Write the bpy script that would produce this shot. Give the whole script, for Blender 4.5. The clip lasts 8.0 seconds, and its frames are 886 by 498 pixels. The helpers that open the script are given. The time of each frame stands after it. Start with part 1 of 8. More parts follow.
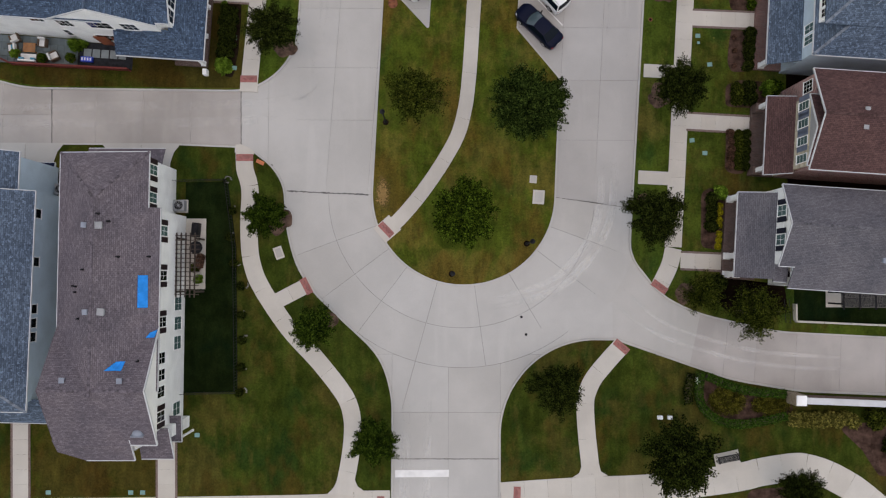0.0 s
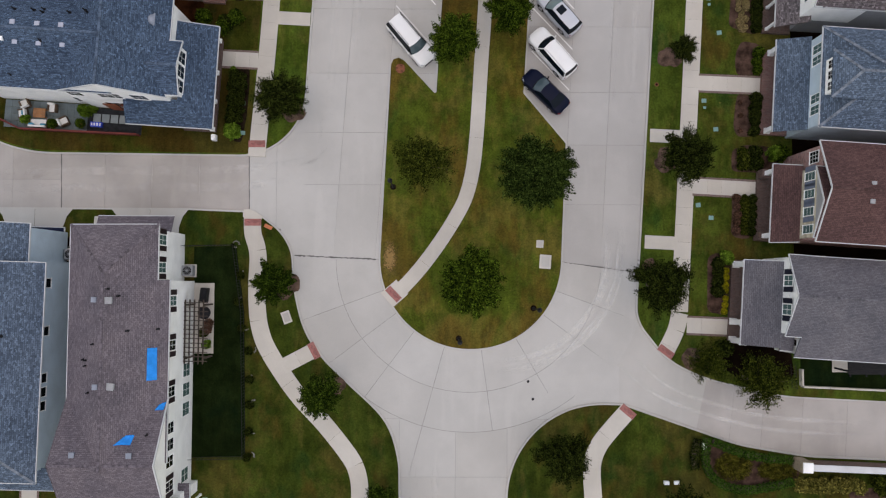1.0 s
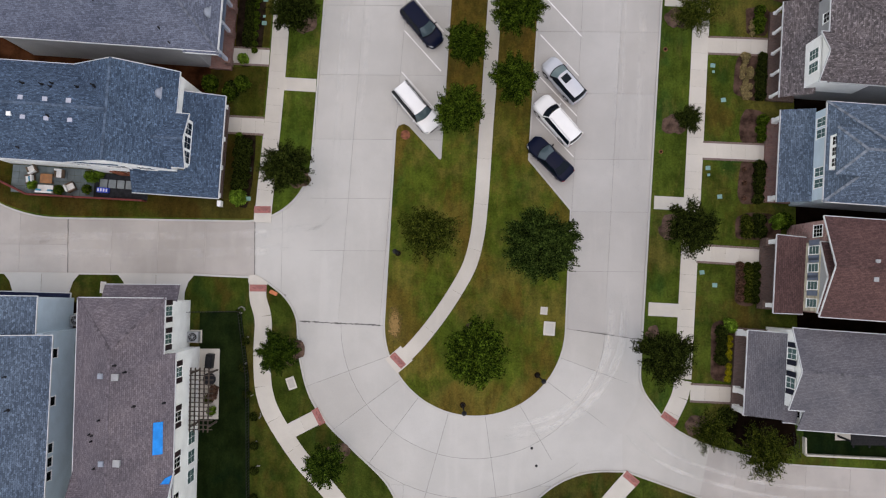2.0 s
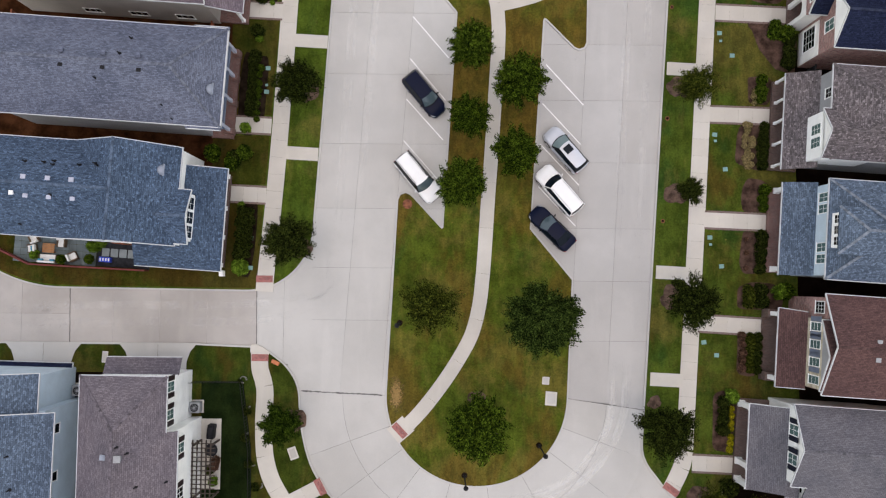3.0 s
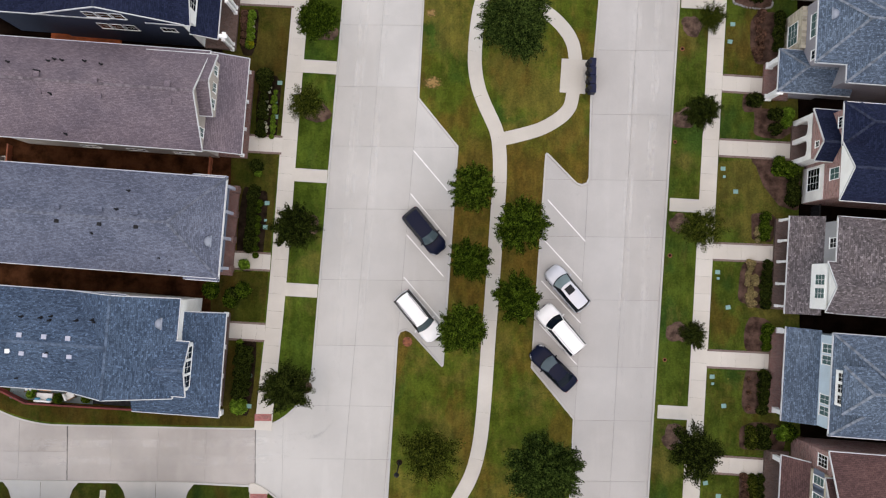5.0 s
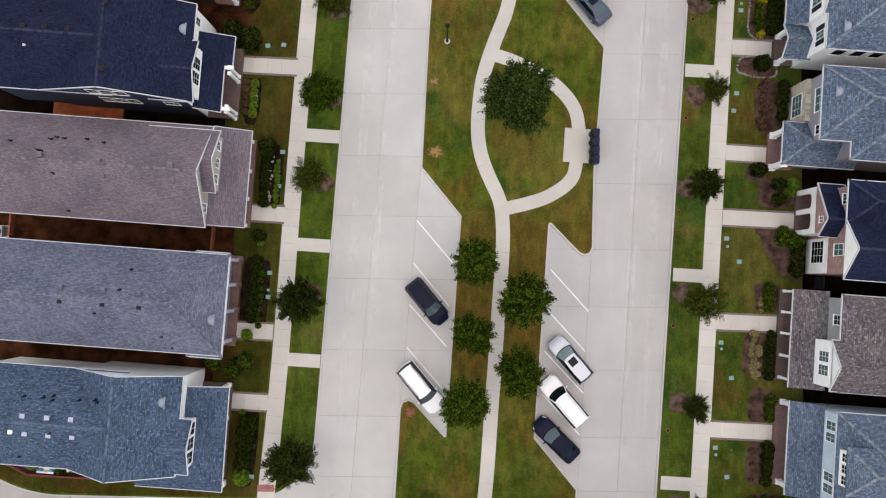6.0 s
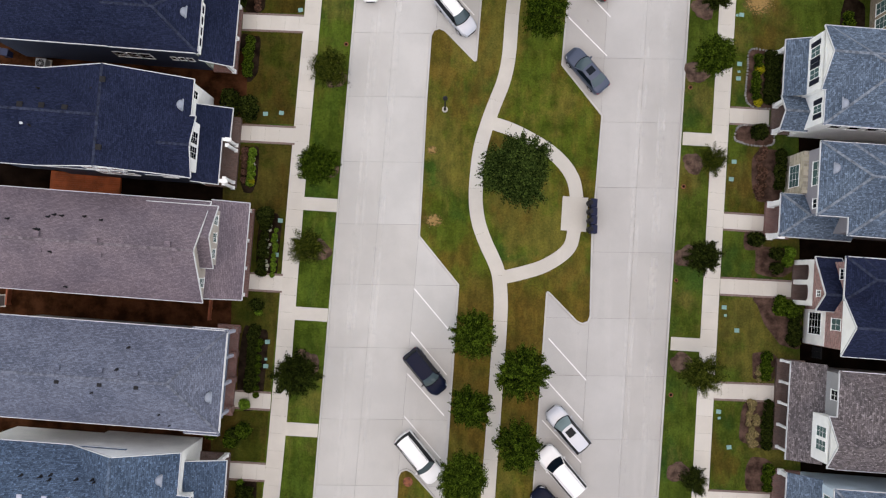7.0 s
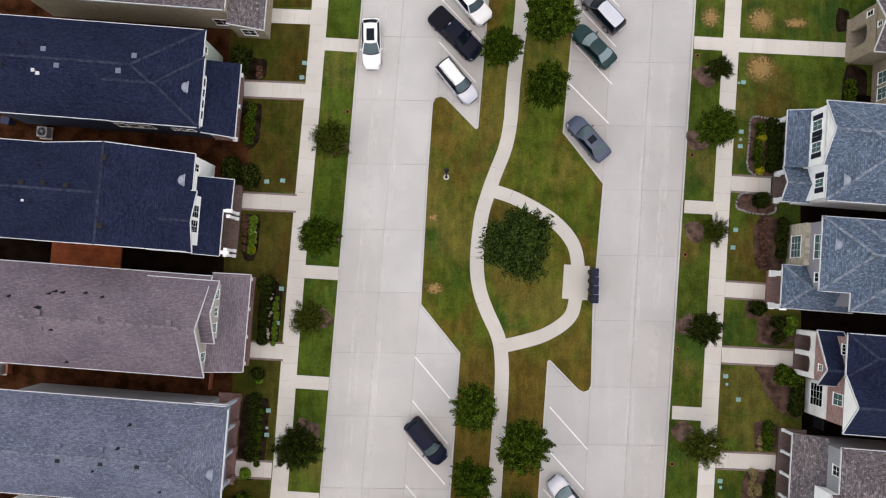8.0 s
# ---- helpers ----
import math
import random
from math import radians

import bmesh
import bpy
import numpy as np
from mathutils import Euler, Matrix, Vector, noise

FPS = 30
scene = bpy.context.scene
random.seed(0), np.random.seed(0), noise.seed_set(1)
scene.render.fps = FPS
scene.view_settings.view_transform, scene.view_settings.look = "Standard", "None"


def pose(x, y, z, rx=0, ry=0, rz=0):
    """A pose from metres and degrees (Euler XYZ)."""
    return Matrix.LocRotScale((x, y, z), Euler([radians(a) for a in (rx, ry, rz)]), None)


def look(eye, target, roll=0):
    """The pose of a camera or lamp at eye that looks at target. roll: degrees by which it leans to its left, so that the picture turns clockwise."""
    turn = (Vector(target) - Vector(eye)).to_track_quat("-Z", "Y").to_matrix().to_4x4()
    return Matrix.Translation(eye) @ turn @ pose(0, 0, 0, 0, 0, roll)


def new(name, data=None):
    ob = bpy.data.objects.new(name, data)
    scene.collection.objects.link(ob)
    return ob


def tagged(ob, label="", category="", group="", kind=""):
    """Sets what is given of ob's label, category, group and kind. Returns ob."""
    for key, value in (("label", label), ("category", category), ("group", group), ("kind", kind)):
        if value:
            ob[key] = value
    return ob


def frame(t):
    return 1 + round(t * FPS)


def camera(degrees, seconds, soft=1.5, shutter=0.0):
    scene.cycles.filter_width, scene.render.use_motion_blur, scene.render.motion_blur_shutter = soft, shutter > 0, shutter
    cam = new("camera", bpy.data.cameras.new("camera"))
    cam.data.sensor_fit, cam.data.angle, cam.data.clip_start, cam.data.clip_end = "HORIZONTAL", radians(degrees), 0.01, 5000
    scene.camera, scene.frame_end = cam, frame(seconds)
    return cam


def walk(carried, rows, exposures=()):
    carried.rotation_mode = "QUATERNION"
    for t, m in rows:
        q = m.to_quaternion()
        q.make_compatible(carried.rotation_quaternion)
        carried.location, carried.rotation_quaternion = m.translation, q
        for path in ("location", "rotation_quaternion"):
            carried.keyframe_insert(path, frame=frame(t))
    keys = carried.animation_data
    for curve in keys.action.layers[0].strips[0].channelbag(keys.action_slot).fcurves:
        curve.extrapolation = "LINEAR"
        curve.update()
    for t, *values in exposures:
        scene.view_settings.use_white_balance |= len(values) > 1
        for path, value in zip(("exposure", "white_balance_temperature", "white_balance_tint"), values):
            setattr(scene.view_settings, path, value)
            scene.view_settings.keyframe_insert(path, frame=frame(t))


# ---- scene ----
# camera: a drone looking straight down, sliding north over the street
cam = camera(62.3, 8.0, 1.2)
PATH = [
    (0, -0.411, -2.421, 62.528, 2.189, -0.382, 0.162),
    (0.5, -0.631, 0.111, 62.744, 2.284, -0.333, 0.213),
    (1, -0.837, 2.759, 62.992, 2.499, -0.204, 0.226),
    (1.5, -1.019, 5.538, 63.239, 2.497, -0.121, 0.323),
    (2.8, -1.272, 13.11, 63.742, 2.708, -0.089, 0.527),
    (3, -1.306, 14.302, 63.768, 2.685, -0.066, 0.502),
    (3.5, -1.38, 17.319, 63.803, 2.617, -0.047, 0.546),
    (4, -1.388, 20.45, 63.772, 2.593, -0.095, 0.584),
    (4.5, -1.394, 23.638, 63.721, 2.398, -0.133, 0.614),
    (5.8, -1.676, 31.777, 63.878, 2.117, 0.025, 0.753),
    (6, -1.711, 32.996, 63.905, 2.126, -0.003, 0.731),
    (6.5, -1.746, 35.999, 64.069, 2.215, -0.076, 0.746),
    (7, -1.735, 38.987, 64.112, 2.142, -0.131, 0.725),
    (7.5, -1.763, 41.938, 64.144, 2.08, -0.108, 0.772),
    (8, -1.836, 44.914, 64.28, 2.183, -0.06, 0.778),
]
EXPOSURES = [(0.0, 0.68, 8600, 13), (1.5, 0.9, 8600, 13), (3.0, 1.16, 8700, 13), (4.5, 1.24, 8800, 13), (8.0, 1.24, 8800, 13)]
walk(cam, [(t, pose(x, y, z, rx, ry, rz)) for t, x, y, z, rx, ry, rz in PATH], EXPOSURES)

# overcast daylight
world = bpy.data.worlds.new("sky")
world.use_nodes = True
scene.world = world
wn = world.node_tree
sky = wn.nodes.new("ShaderNodeTexSky")
sky.sky_type, sky.sun_disc = "NISHITA", False
sky.sun_elevation, sky.sun_rotation = radians(84), radians(162)
sky.air_density, sky.dust_density, sky.ozone_density = 1.0, 0.8, 0.6
wn.links.new(sky.outputs["Color"], wn.nodes["Background"].inputs["Color"])
wn.nodes["Background"].inputs["Strength"].default_value = 0.15
sun_data = bpy.data.lights.new("sun", "SUN")
sun_data.energy, sun_data.angle, sun_data.color = 0.6, radians(178), (1.0, 0.93, 0.82)
sun = new("sun", sun_data)
sun.matrix_basis = look((8, -25, 90), (0, 0, 0))

# ---- materials ----
def shader(name, rough=0.8, metal=0.0, spec=0.5):
    m = bpy.data.materials.new(name)
    m.use_nodes = True
    b = m.node_tree.nodes["Principled BSDF"]
    b.inputs["Roughness"].default_value = rough
    b.inputs["Metallic"].default_value = metal
    b.inputs["Specular IOR Level"].default_value = spec
    return m, m.node_tree, b


def mixed(nt, kind, fac, a, b):
    n = nt.nodes.new("ShaderNodeMix")
    n.data_type, n.blend_type, n.clamp_factor = "RGBA", kind, True
    for slot, v in ((0, fac), (6, a), (7, b)):
        if isinstance(v, (tuple, list)):
            n.inputs[slot].default_value = (*v, 1.0)
        elif isinstance(v, (int, float)):
            n.inputs[slot].default_value = v
        else:
            nt.links.new(v, n.inputs[slot])
    return n.outputs[2]


def ramp(nt, value, lo, hi, a=0.0, b=1.0):
    n = nt.nodes.new("ShaderNodeMapRange")
    n.interpolation_type = "SMOOTHSTEP"
    nt.links.new(value, n.inputs[0])
    for i, v in enumerate((lo, hi, a, b)):
        n.inputs[i + 1].default_value = v
    return n.outputs[0]


def noise_of(nt, coords, scale, detail=3.0, rough=0.55, stretch=None):
    if stretch:
        mp = nt.nodes.new("ShaderNodeMapping")
        mp.inputs["Scale"].default_value = stretch
        nt.links.new(coords, mp.inputs["Vector"])
        coords = mp.outputs[0]
    n = nt.nodes.new("ShaderNodeTexNoise")
    n.inputs["Scale"].default_value, n.inputs["Detail"].default_value, n.inputs["Roughness"].default_value = scale, detail, rough
    nt.links.new(coords, n.inputs["Vector"])
    return n.outputs["Fac"]


def where(nt, kind="Position"):
    if kind == "Position":
        return nt.nodes.new("ShaderNodeNewGeometry").outputs["Position"]
    return nt.nodes.new("ShaderNodeTexCoord").outputs[kind]


def bumped(nt, b, height, strength, distance=0.02):
    n = nt.nodes.new("ShaderNodeBump")
    n.inputs["Strength"].default_value, n.inputs["Distance"].default_value = strength, distance
    nt.links.new(height, n.inputs["Height"])
    nt.links.new(n.outputs[0], b.inputs["Normal"])


def tone(c, k):
    return tuple(min(1.0, v * k) for v in c)


def surface(name, col, rough=0.8, var=0.18, big=0.5, fine=9.0, bump=0.25, metal=0.0, spec=0.4, rand=0.0, coords="Position"):
    """A plain material with stains at one scale and grain at another; rand varies it from object to object."""
    m, nt, b = shader(name, rough, metal, spec)
    p = where(nt, coords)
    c = mixed(nt, "MIX", ramp(nt, noise_of(nt, p, big, 4), 0.3, 0.7), tone(col, 1 - var), tone(col, 1 + var))
    g = noise_of(nt, p, fine, 4, 0.7)
    c = mixed(nt, "MULTIPLY", 1.0, c, mixed(nt, "MIX", g, tone((1, 1, 1), 1 - var), tone((1, 1, 1), 1.0)))
    if rand:
        oi = nt.nodes.new("ShaderNodeObjectInfo")
        c = mixed(nt, "MULTIPLY", 1.0, c, mixed(nt, "MIX", oi.outputs["Random"], tone((1, 1, 1), 1 - rand), (1, 1, 1)))
    nt.links.new(c, b.inputs["Base Color"])
    if bump:
        bumped(nt, b, g, bump)
    return m


def concrete(name, col, rand=0.08, stain=0.16):
    m, nt, b = shader(name, 0.85, 0, 0.3)
    p = where(nt)
    c = mixed(nt, "MIX", ramp(nt, noise_of(nt, p, 0.16, 5, 0.6), 0.35, 0.68), tone(col, 1 - stain), tone(col, 1.06))
    streak = ramp(nt, noise_of(nt, p, 0.55, 4, 0.6, (1.0, 0.12, 1.0)), 0.5, 0.75)
    c = mixed(nt, "MIX", ramp(nt, streak, 0, 1, 0, 0.35), c, tone(col, 1.16))
    spots = ramp(nt, noise_of(nt, p, 1.1, 3, 0.5), 0.68, 0.82)
    c = mixed(nt, "MIX", ramp(nt, spots, 0, 1, 0, 0.18), c, tone(col, 0.72))
    g = noise_of(nt, p, 14, 5, 0.75)
    c = mixed(nt, "MULTIPLY", 1.0, c, mixed(nt, "MIX", g, (0.86, 0.86, 0.86), (1.06, 1.06, 1.06)))
    oi = nt.nodes.new("ShaderNodeObjectInfo")
    c = mixed(nt, "MULTIPLY", 1.0, c, mixed(nt, "MIX", oi.outputs["Random"], tone((1, 0.985, 0.97), 1 - rand), (1, 1, 1)))
    nt.links.new(c, b.inputs["Base Color"])
    bumped(nt, b, g, 0.2, 0.01)
    return m


def grass(name, green, dry, dryness, rust=0.0, span=None):
    """Mown turf: lush and tired patches, rusty thatch, and the streaks that a mower leaves along the street."""
    m, nt, b = shader(name, 1.0, 0, 0.0)
    p = where(nt)
    lush, tired, thatch = tone(green, 0.82), tone(green, 1.32), (dry[0] * 0.66, dry[1] * 0.56, dry[2] * 0.5)
    c = mixed(nt, "MIX", ramp(nt, noise_of(nt, p, 0.32, 5, 0.68), 0.36, 0.64), lush, tired)
    cool = ramp(nt, noise_of(nt, p, 0.2, 3, 0.55, (1.0, 0.7, 1.7)), 0.5, 0.68)
    c = mixed(nt, "MIX", ramp(nt, cool, 0, 1, 0, 0.8), c, (green[0] * 0.52, green[1] * 0.84, green[2] * 1.1))
    worn = ramp(nt, noise_of(nt, p, 0.13, 5, 0.66), 0.49 - dryness, 0.66 - dryness)
    c = mixed(nt, "MIX", ramp(nt, worn, 0, 1, 0, 0.68), c, (dry[0] * 0.85, dry[1] * 0.92, dry[2] * 0.85))
    brown = ramp(nt, noise_of(nt, p, 0.21, 4, 0.62, (1.0, 0.55, 2.0)), 0.52 - dryness, 0.7 - dryness)
    c = mixed(nt, "MIX", ramp(nt, brown, 0, 1, 0, 0.7), c, thatch)
    if rust:
        # thin rusty turf on one stretch of the island
        sep = nt.nodes.new("ShaderNodeSeparateXYZ")
        nt.links.new(p, sep.inputs[0])
        lo, hi = ramp(nt, sep.outputs[1], span[0], span[0] + 5, 0, 1), ramp(nt, sep.outputs[1], span[1] - 5, span[1], rust, 0)
        on = mixed(nt, "MULTIPLY", 1.0, mixed(nt, "MULTIPLY", 1.0, lo, hi), ramp(nt, noise_of(nt, p, 0.4, 4, 0.65), 0.2, 0.6, 0.35, 1))
        c = mixed(nt, "MIX", on, c, thatch)
    streak = ramp(nt, noise_of(nt, p, 0.9, 4, 0.65, (1.0, 0.3, 1.0)), 0.5, 0.75)
    c = mixed(nt, "MIX", ramp(nt, streak, 0, 1, 0, 0.4), c, (dry[0], dry[1] * 1.1, dry[2]))
    mow = noise_of(nt, p, 1.7, 3, 0.6, (1.0, 0.1, 1.0))
    c = mixed(nt, "MULTIPLY", 1.0, c, mixed(nt, "MIX", ramp(nt, mow, 0.32, 0.68), (0.9, 0.89, 0.89), (1.1, 1.1, 1.08)))
    spot = ramp(nt, noise_of(nt, p, 1.6, 4, 0.65), 0.64, 0.78)
    c = mixed(nt, "MIX", ramp(nt, spot, 0, 1, 0, 0.5), c, tone(dry, 1.7))
    blot = ramp(nt, noise_of(nt, p, 1.1, 5, 0.7, (1.0, 0.6, 1.0)), 0.32, 0.68)
    c = mixed(nt, "MULTIPLY", 1.0, c, mixed(nt, "MIX", blot, (0.74, 0.78, 0.8), (1.3, 1.24, 1.15)))
    fine = noise_of(nt, p, 6, 6, 0.8)
    c = mixed(nt, "MULTIPLY", 1.0, c, mixed(nt, "MIX", ramp(nt, fine, 0.28, 0.72), (0.68, 0.68, 0.68), (1.3, 1.3, 1.26)))
    nt.links.new(c, b.inputs["Base Color"])
    bumped(nt, b, noise_of(nt, p, 18, 5, 0.8), 0.5, 0.04)
    return m


def shingle(name, col, contrast=0.3):
    """Asphalt shingles: short tabs in courses, by the distance up the slope and along it."""
    m, nt, b = shader(name, 0.95, 0, 0.04)
    uv = where(nt, "UV")
    n = nt.nodes.new("ShaderNodeTexBrick")
    n.offset, n.squash = 0.5, 1.0
    for key, v in (("Scale", 1.0), ("Mortar Size", 0.012), ("Mortar Smooth", 0.4), ("Bias", 0.1), ("Brick Width", 0.30), ("Row Height", 0.14)):
        n.inputs[key].default_value = v
    n.inputs["Color1"].default_value = (*tone(col, 1 - contrast), 1)
    n.inputs["Color2"].default_value = (*tone(col, 1 + contrast), 1)
    n.inputs["Mortar"].default_value = (*tone(col, 0.5), 1)
    nt.links.new(uv, n.inputs["Vector"])
    c = n.outputs["Color"]
    c = mixed(nt, "MULTIPLY", 1.0, c, mixed(nt, "MIX", ramp(nt, noise_of(nt, uv, 0.3, 4), 0.3, 0.7), (0.82, 0.83, 0.85), (1.12, 1.1, 1.08)))
    flecks = ramp(nt, noise_of(nt, uv, 3.6, 3, 0.65, (1.0, 1.25, 1.0)), 0.54, 0.66)
    c = mixed(nt, "MIX", ramp(nt, flecks, 0, 1, 0, min(0.85, 2.2 * contrast)), c, tone(col, 1.0 + 3.2 * contrast))
    dots = ramp(nt, noise_of(nt, uv, 4.1, 3, 0.7, (1.0, 1.2, 1.0)), 0.34, 0.46)
    c = mixed(nt, "MIX", ramp(nt, dots, 0, 1, min(0.85, 2.4 * contrast), 0), c, tone(col, 0.45))
    c = mixed(nt, "MULTIPLY", 1.0, c, mixed(nt, "MIX", noise_of(nt, uv, 11, 4, 0.8), (0.75, 0.75, 0.75), (1.2, 1.2, 1.2)))
    nt.links.new(c, b.inputs["Base Color"])
    bumped(nt, b, n.outputs["Fac"], 0.5, -0.02)
    return m


def bricks(name, col, mortar, width=0.22, height=0.075, spread=0.25):
    m, nt, b = shader(name, 0.88, 0, 0.25)
    uv = where(nt, "UV")
    n = nt.nodes.new("ShaderNodeTexBrick")
    for key, v in (("Scale", 1.0), ("Mortar Size", 0.01), ("Brick Width", width), ("Row Height", height)):
        n.inputs[key].default_value = v
    n.inputs["Color1"].default_value = (*tone(col, 1 - spread), 1)
    n.inputs["Color2"].default_value = (*tone(col, 1 + spread), 1)
    n.inputs["Mortar"].default_value = (*mortar, 1)
    nt.links.new(uv, n.inputs["Vector"])
    c = mixed(nt, "MULTIPLY", 1.0, n.outputs["Color"], mixed(nt, "MIX", noise_of(nt, uv, 1.5, 4), (0.75, 0.75, 0.75), (1.15, 1.15, 1.15)))
    nt.links.new(c, b.inputs["Base Color"])
    bumped(nt, b, n.outputs["Fac"], 0.6, -0.01)
    return m


def siding(name, col, board=0.18):
    m, nt, b = shader(name, 0.7, 0, 0.3)
    uv = where(nt, "UV")
    w = nt.nodes.new("ShaderNodeTexWave")
    w.wave_type, w.bands_direction, w.wave_profile = "BANDS", "Y", "SAW"
    w.inputs["Scale"].default_value = 0.314 / board
    nt.links.new(uv, w.inputs["Vector"])
    c = mixed(nt, "MIX", ramp(nt, noise_of(nt, uv, 0.6, 4), 0.3, 0.7), tone(col, 0.92), tone(col, 1.05))
    c = mixed(nt, "MULTIPLY", 1.0, c, mixed(nt, "MIX", ramp(nt, w.outputs["Fac"], 0.0, 0.15), (0.8, 0.8, 0.8), (1, 1, 1)))
    nt.links.new(c, b.inputs["Base Color"])
    bumped(nt, b, w.outputs["Fac"], 0.4, 0.02)
    return m


def leaves(name, dark, light, clump=0.75):
    """Leaves and sprays differ in tone; the darkest paint in shade between them."""
    m, nt, b = shader(name, 0.8, 0, 0.02)
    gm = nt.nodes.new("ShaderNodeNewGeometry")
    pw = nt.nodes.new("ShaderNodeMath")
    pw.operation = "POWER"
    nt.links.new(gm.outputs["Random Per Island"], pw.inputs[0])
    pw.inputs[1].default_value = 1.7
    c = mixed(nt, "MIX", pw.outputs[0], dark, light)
    # darker clumps painted in for the shaded gaps between leaf sprays
    spray_shade = ramp(nt, noise_of(nt, where(nt, "Object"), 2.6, 2, 0.5), 0.36, 0.64)
    c = mixed(nt, "MULTIPLY", clump, c, mixed(nt, "MIX", spray_shade, (0.32, 0.34, 0.3), (1.45, 1.42, 1.3)))
    oi = nt.nodes.new("ShaderNodeObjectInfo")
    c = mixed(nt, "MULTIPLY", 1.0, c, mixed(nt, "MIX", oi.outputs["Random"], (0.8, 0.82, 0.75), (1.12, 1.1, 1.1)))
    nt.links.new(c, b.inputs["Base Color"])
    return m


def glossy(name, col, rough=0.25, metal=0.0, coat=0.0, spec=0.5):
    m, nt, b = shader(name, rough, metal, spec)
    p = where(nt, "Object")
    c = mixed(nt, "MIX", noise_of(nt, p, 1.7, 4), tone(col, 0.93), tone(col, 1.05))
    nt.links.new(c, b.inputs["Base Color"])
    b.inputs["Coat Weight"].default_value = coat
    b.inputs["Coat Roughness"].default_value = 0.08
    return m


M_ROAD = concrete("road_concrete", (0.50, 0.487, 0.462), 0.07, 0.06)
M_ALLEY = concrete("alley_concrete", (0.455, 0.425, 0.400), 0.09, 0.14)
M_WALK = concrete("walk_concrete", (0.575, 0.54, 0.485), 0.05, 0.1)
M_ROAD_EAST = concrete("older_road_concrete", (0.452, 0.437, 0.418), 0.06, 0.06)
M_KERB = concrete("kerb_concrete", (0.50, 0.482, 0.455), 0.03, 0.1)
M_SEAL = surface("joint_sealant", (0.13, 0.125, 0.12), 0.9)
M_JOINT = surface("worn_joint_filler", (0.22, 0.215, 0.205), 0.9)
M_GRASS = grass("lawn_grass", (0.044, 0.066, 0.0115), (0.124, 0.096, 0.030), -0.01)
M_MEDIAN = grass("island_grass", (0.053, 0.074, 0.0115), (0.148, 0.110, 0.031), 0.065, 0.85, (21, 41))
M_DEEP = grass("deep_green_grass", (0.031, 0.045, 0.0085), (0.090, 0.068, 0.021), 0.03)
M_OLIVE = grass("verge_grass", (0.046, 0.072, 0.0115), (0.122, 0.104, 0.030), -0.02)
M_FRONT = grass("front_garden_grass", (0.043, 0.062, 0.011), (0.112, 0.084, 0.026), 0.03)
# olive-brown turf, darkened to put the houses' shade into the colour
M_OLIVE_SHADE = grass("olive_shade_front_grass", (0.034, 0.040, 0.0075), (0.076, 0.053, 0.017), 0.07)
# yard turf taken near black, so that its shade is in the colour
M_YARD = grass("yard_grass_with_shade", (0.0075, 0.0140, 0.0045), (0.014, 0.020, 0.007), -0.05)
# soil taken near black to hold the shade of narrow gaps and trees
M_SHADE_SOIL = surface("soil", (0.009, 0.0055, 0.004), 0.95, 0.5, 0.6, 7, 0.7, 0, 0.0)
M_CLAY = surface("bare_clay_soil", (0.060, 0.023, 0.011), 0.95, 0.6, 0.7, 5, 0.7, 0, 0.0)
M_RING = surface("pale_bark_mulch", (0.145, 0.090, 0.067), 0.95, 0.5, 1.6, 7, 1.0, 0, 0.04)
M_MULCH = surface("bark_mulch", (0.096, 0.057, 0.044), 0.95, 0.55, 1.3, 6, 1.0, 0, 0.0)
M_PEAT = surface("dark_mulch", (0.024, 0.016, 0.011), 0.95, 0.55, 1.3, 6, 1.0, 0, 0.0)
M_PAVER = bricks("red_pavers", (0.36, 0.12, 0.11), (0.3, 0.2, 0.18), 0.2, 0.1)
M_EDGER = bricks("brick_edging", (0.17, 0.105, 0.09), (0.24, 0.21, 0.19), 0.1, 0.2)
M_WHITE = surface("white_paint", (0.9, 0.895, 0.88), 0.55, 0.06, 0.8, 6, 0.05)
M_LINE = surface("road_paint", (0.80, 0.79, 0.77), 0.7, 0.08, 1.5, 20, 0.1)
M_BLACK = surface("black_metal", (0.015, 0.015, 0.017), 0.6, 0.2, 2, 9, 0.05, 0, 0.15)
M_DARK = surface("dark_plastic", (0.02, 0.02, 0.023), 0.7, 0.2, 2, 9, 0.05, 0, 0.1)
M_GREY = surface("grey_metal", (0.32, 0.33, 0.34), 0.5, 0.12, 2, 9, 0.05, 0.3)
M_VENT = surface("vent_metal", (0.24, 0.27, 0.32), 0.5, 0.1, 2, 9, 0.05, 0.2)
M_GLASS = glossy("window_glass", (0.008, 0.011, 0.013), 0.06, 0, 0, 0.35)
M_PANE = glossy("green_glass", (0.065, 0.125, 0.12), 0.08, 0, 0, 0.6)
M_GUTTER = surface("pale_gutter_metal", (0.55, 0.56, 0.57), 0.5, 0.08, 1, 6, 0.05)
M_BARK = surface("bark", (0.10, 0.075, 0.055), 0.95, 0.3, 2, 18, 0.8)

# ---- building blocks ----
def finish(bm, name, material):
    """A mesh from bm, with coordinates in metres along and up each face for the patterned materials."""
    bmesh.ops.recalc_face_normals(bm, faces=bm.faces)
    lay = bm.loops.layers.uv.new("uv")
    for f in bm.faces:
        n = f.normal
        h = Vector((-n.y, n.x, 0.0))
        h = h.normalized() if h.length > 1e-4 else Vector((1.0, 0.0, 0.0))
        s = n.cross(h)
        for lp in f.loops:
            lp[lay].uv = (lp.vert.co.dot(h), lp.vert.co.dot(s))
    me = bpy.data.meshes.new(name)
    bm.to_mesh(me)
    bm.free()
    for m in material if isinstance(material, (list, tuple)) else (material,):
        me.materials.append(m)
    return me


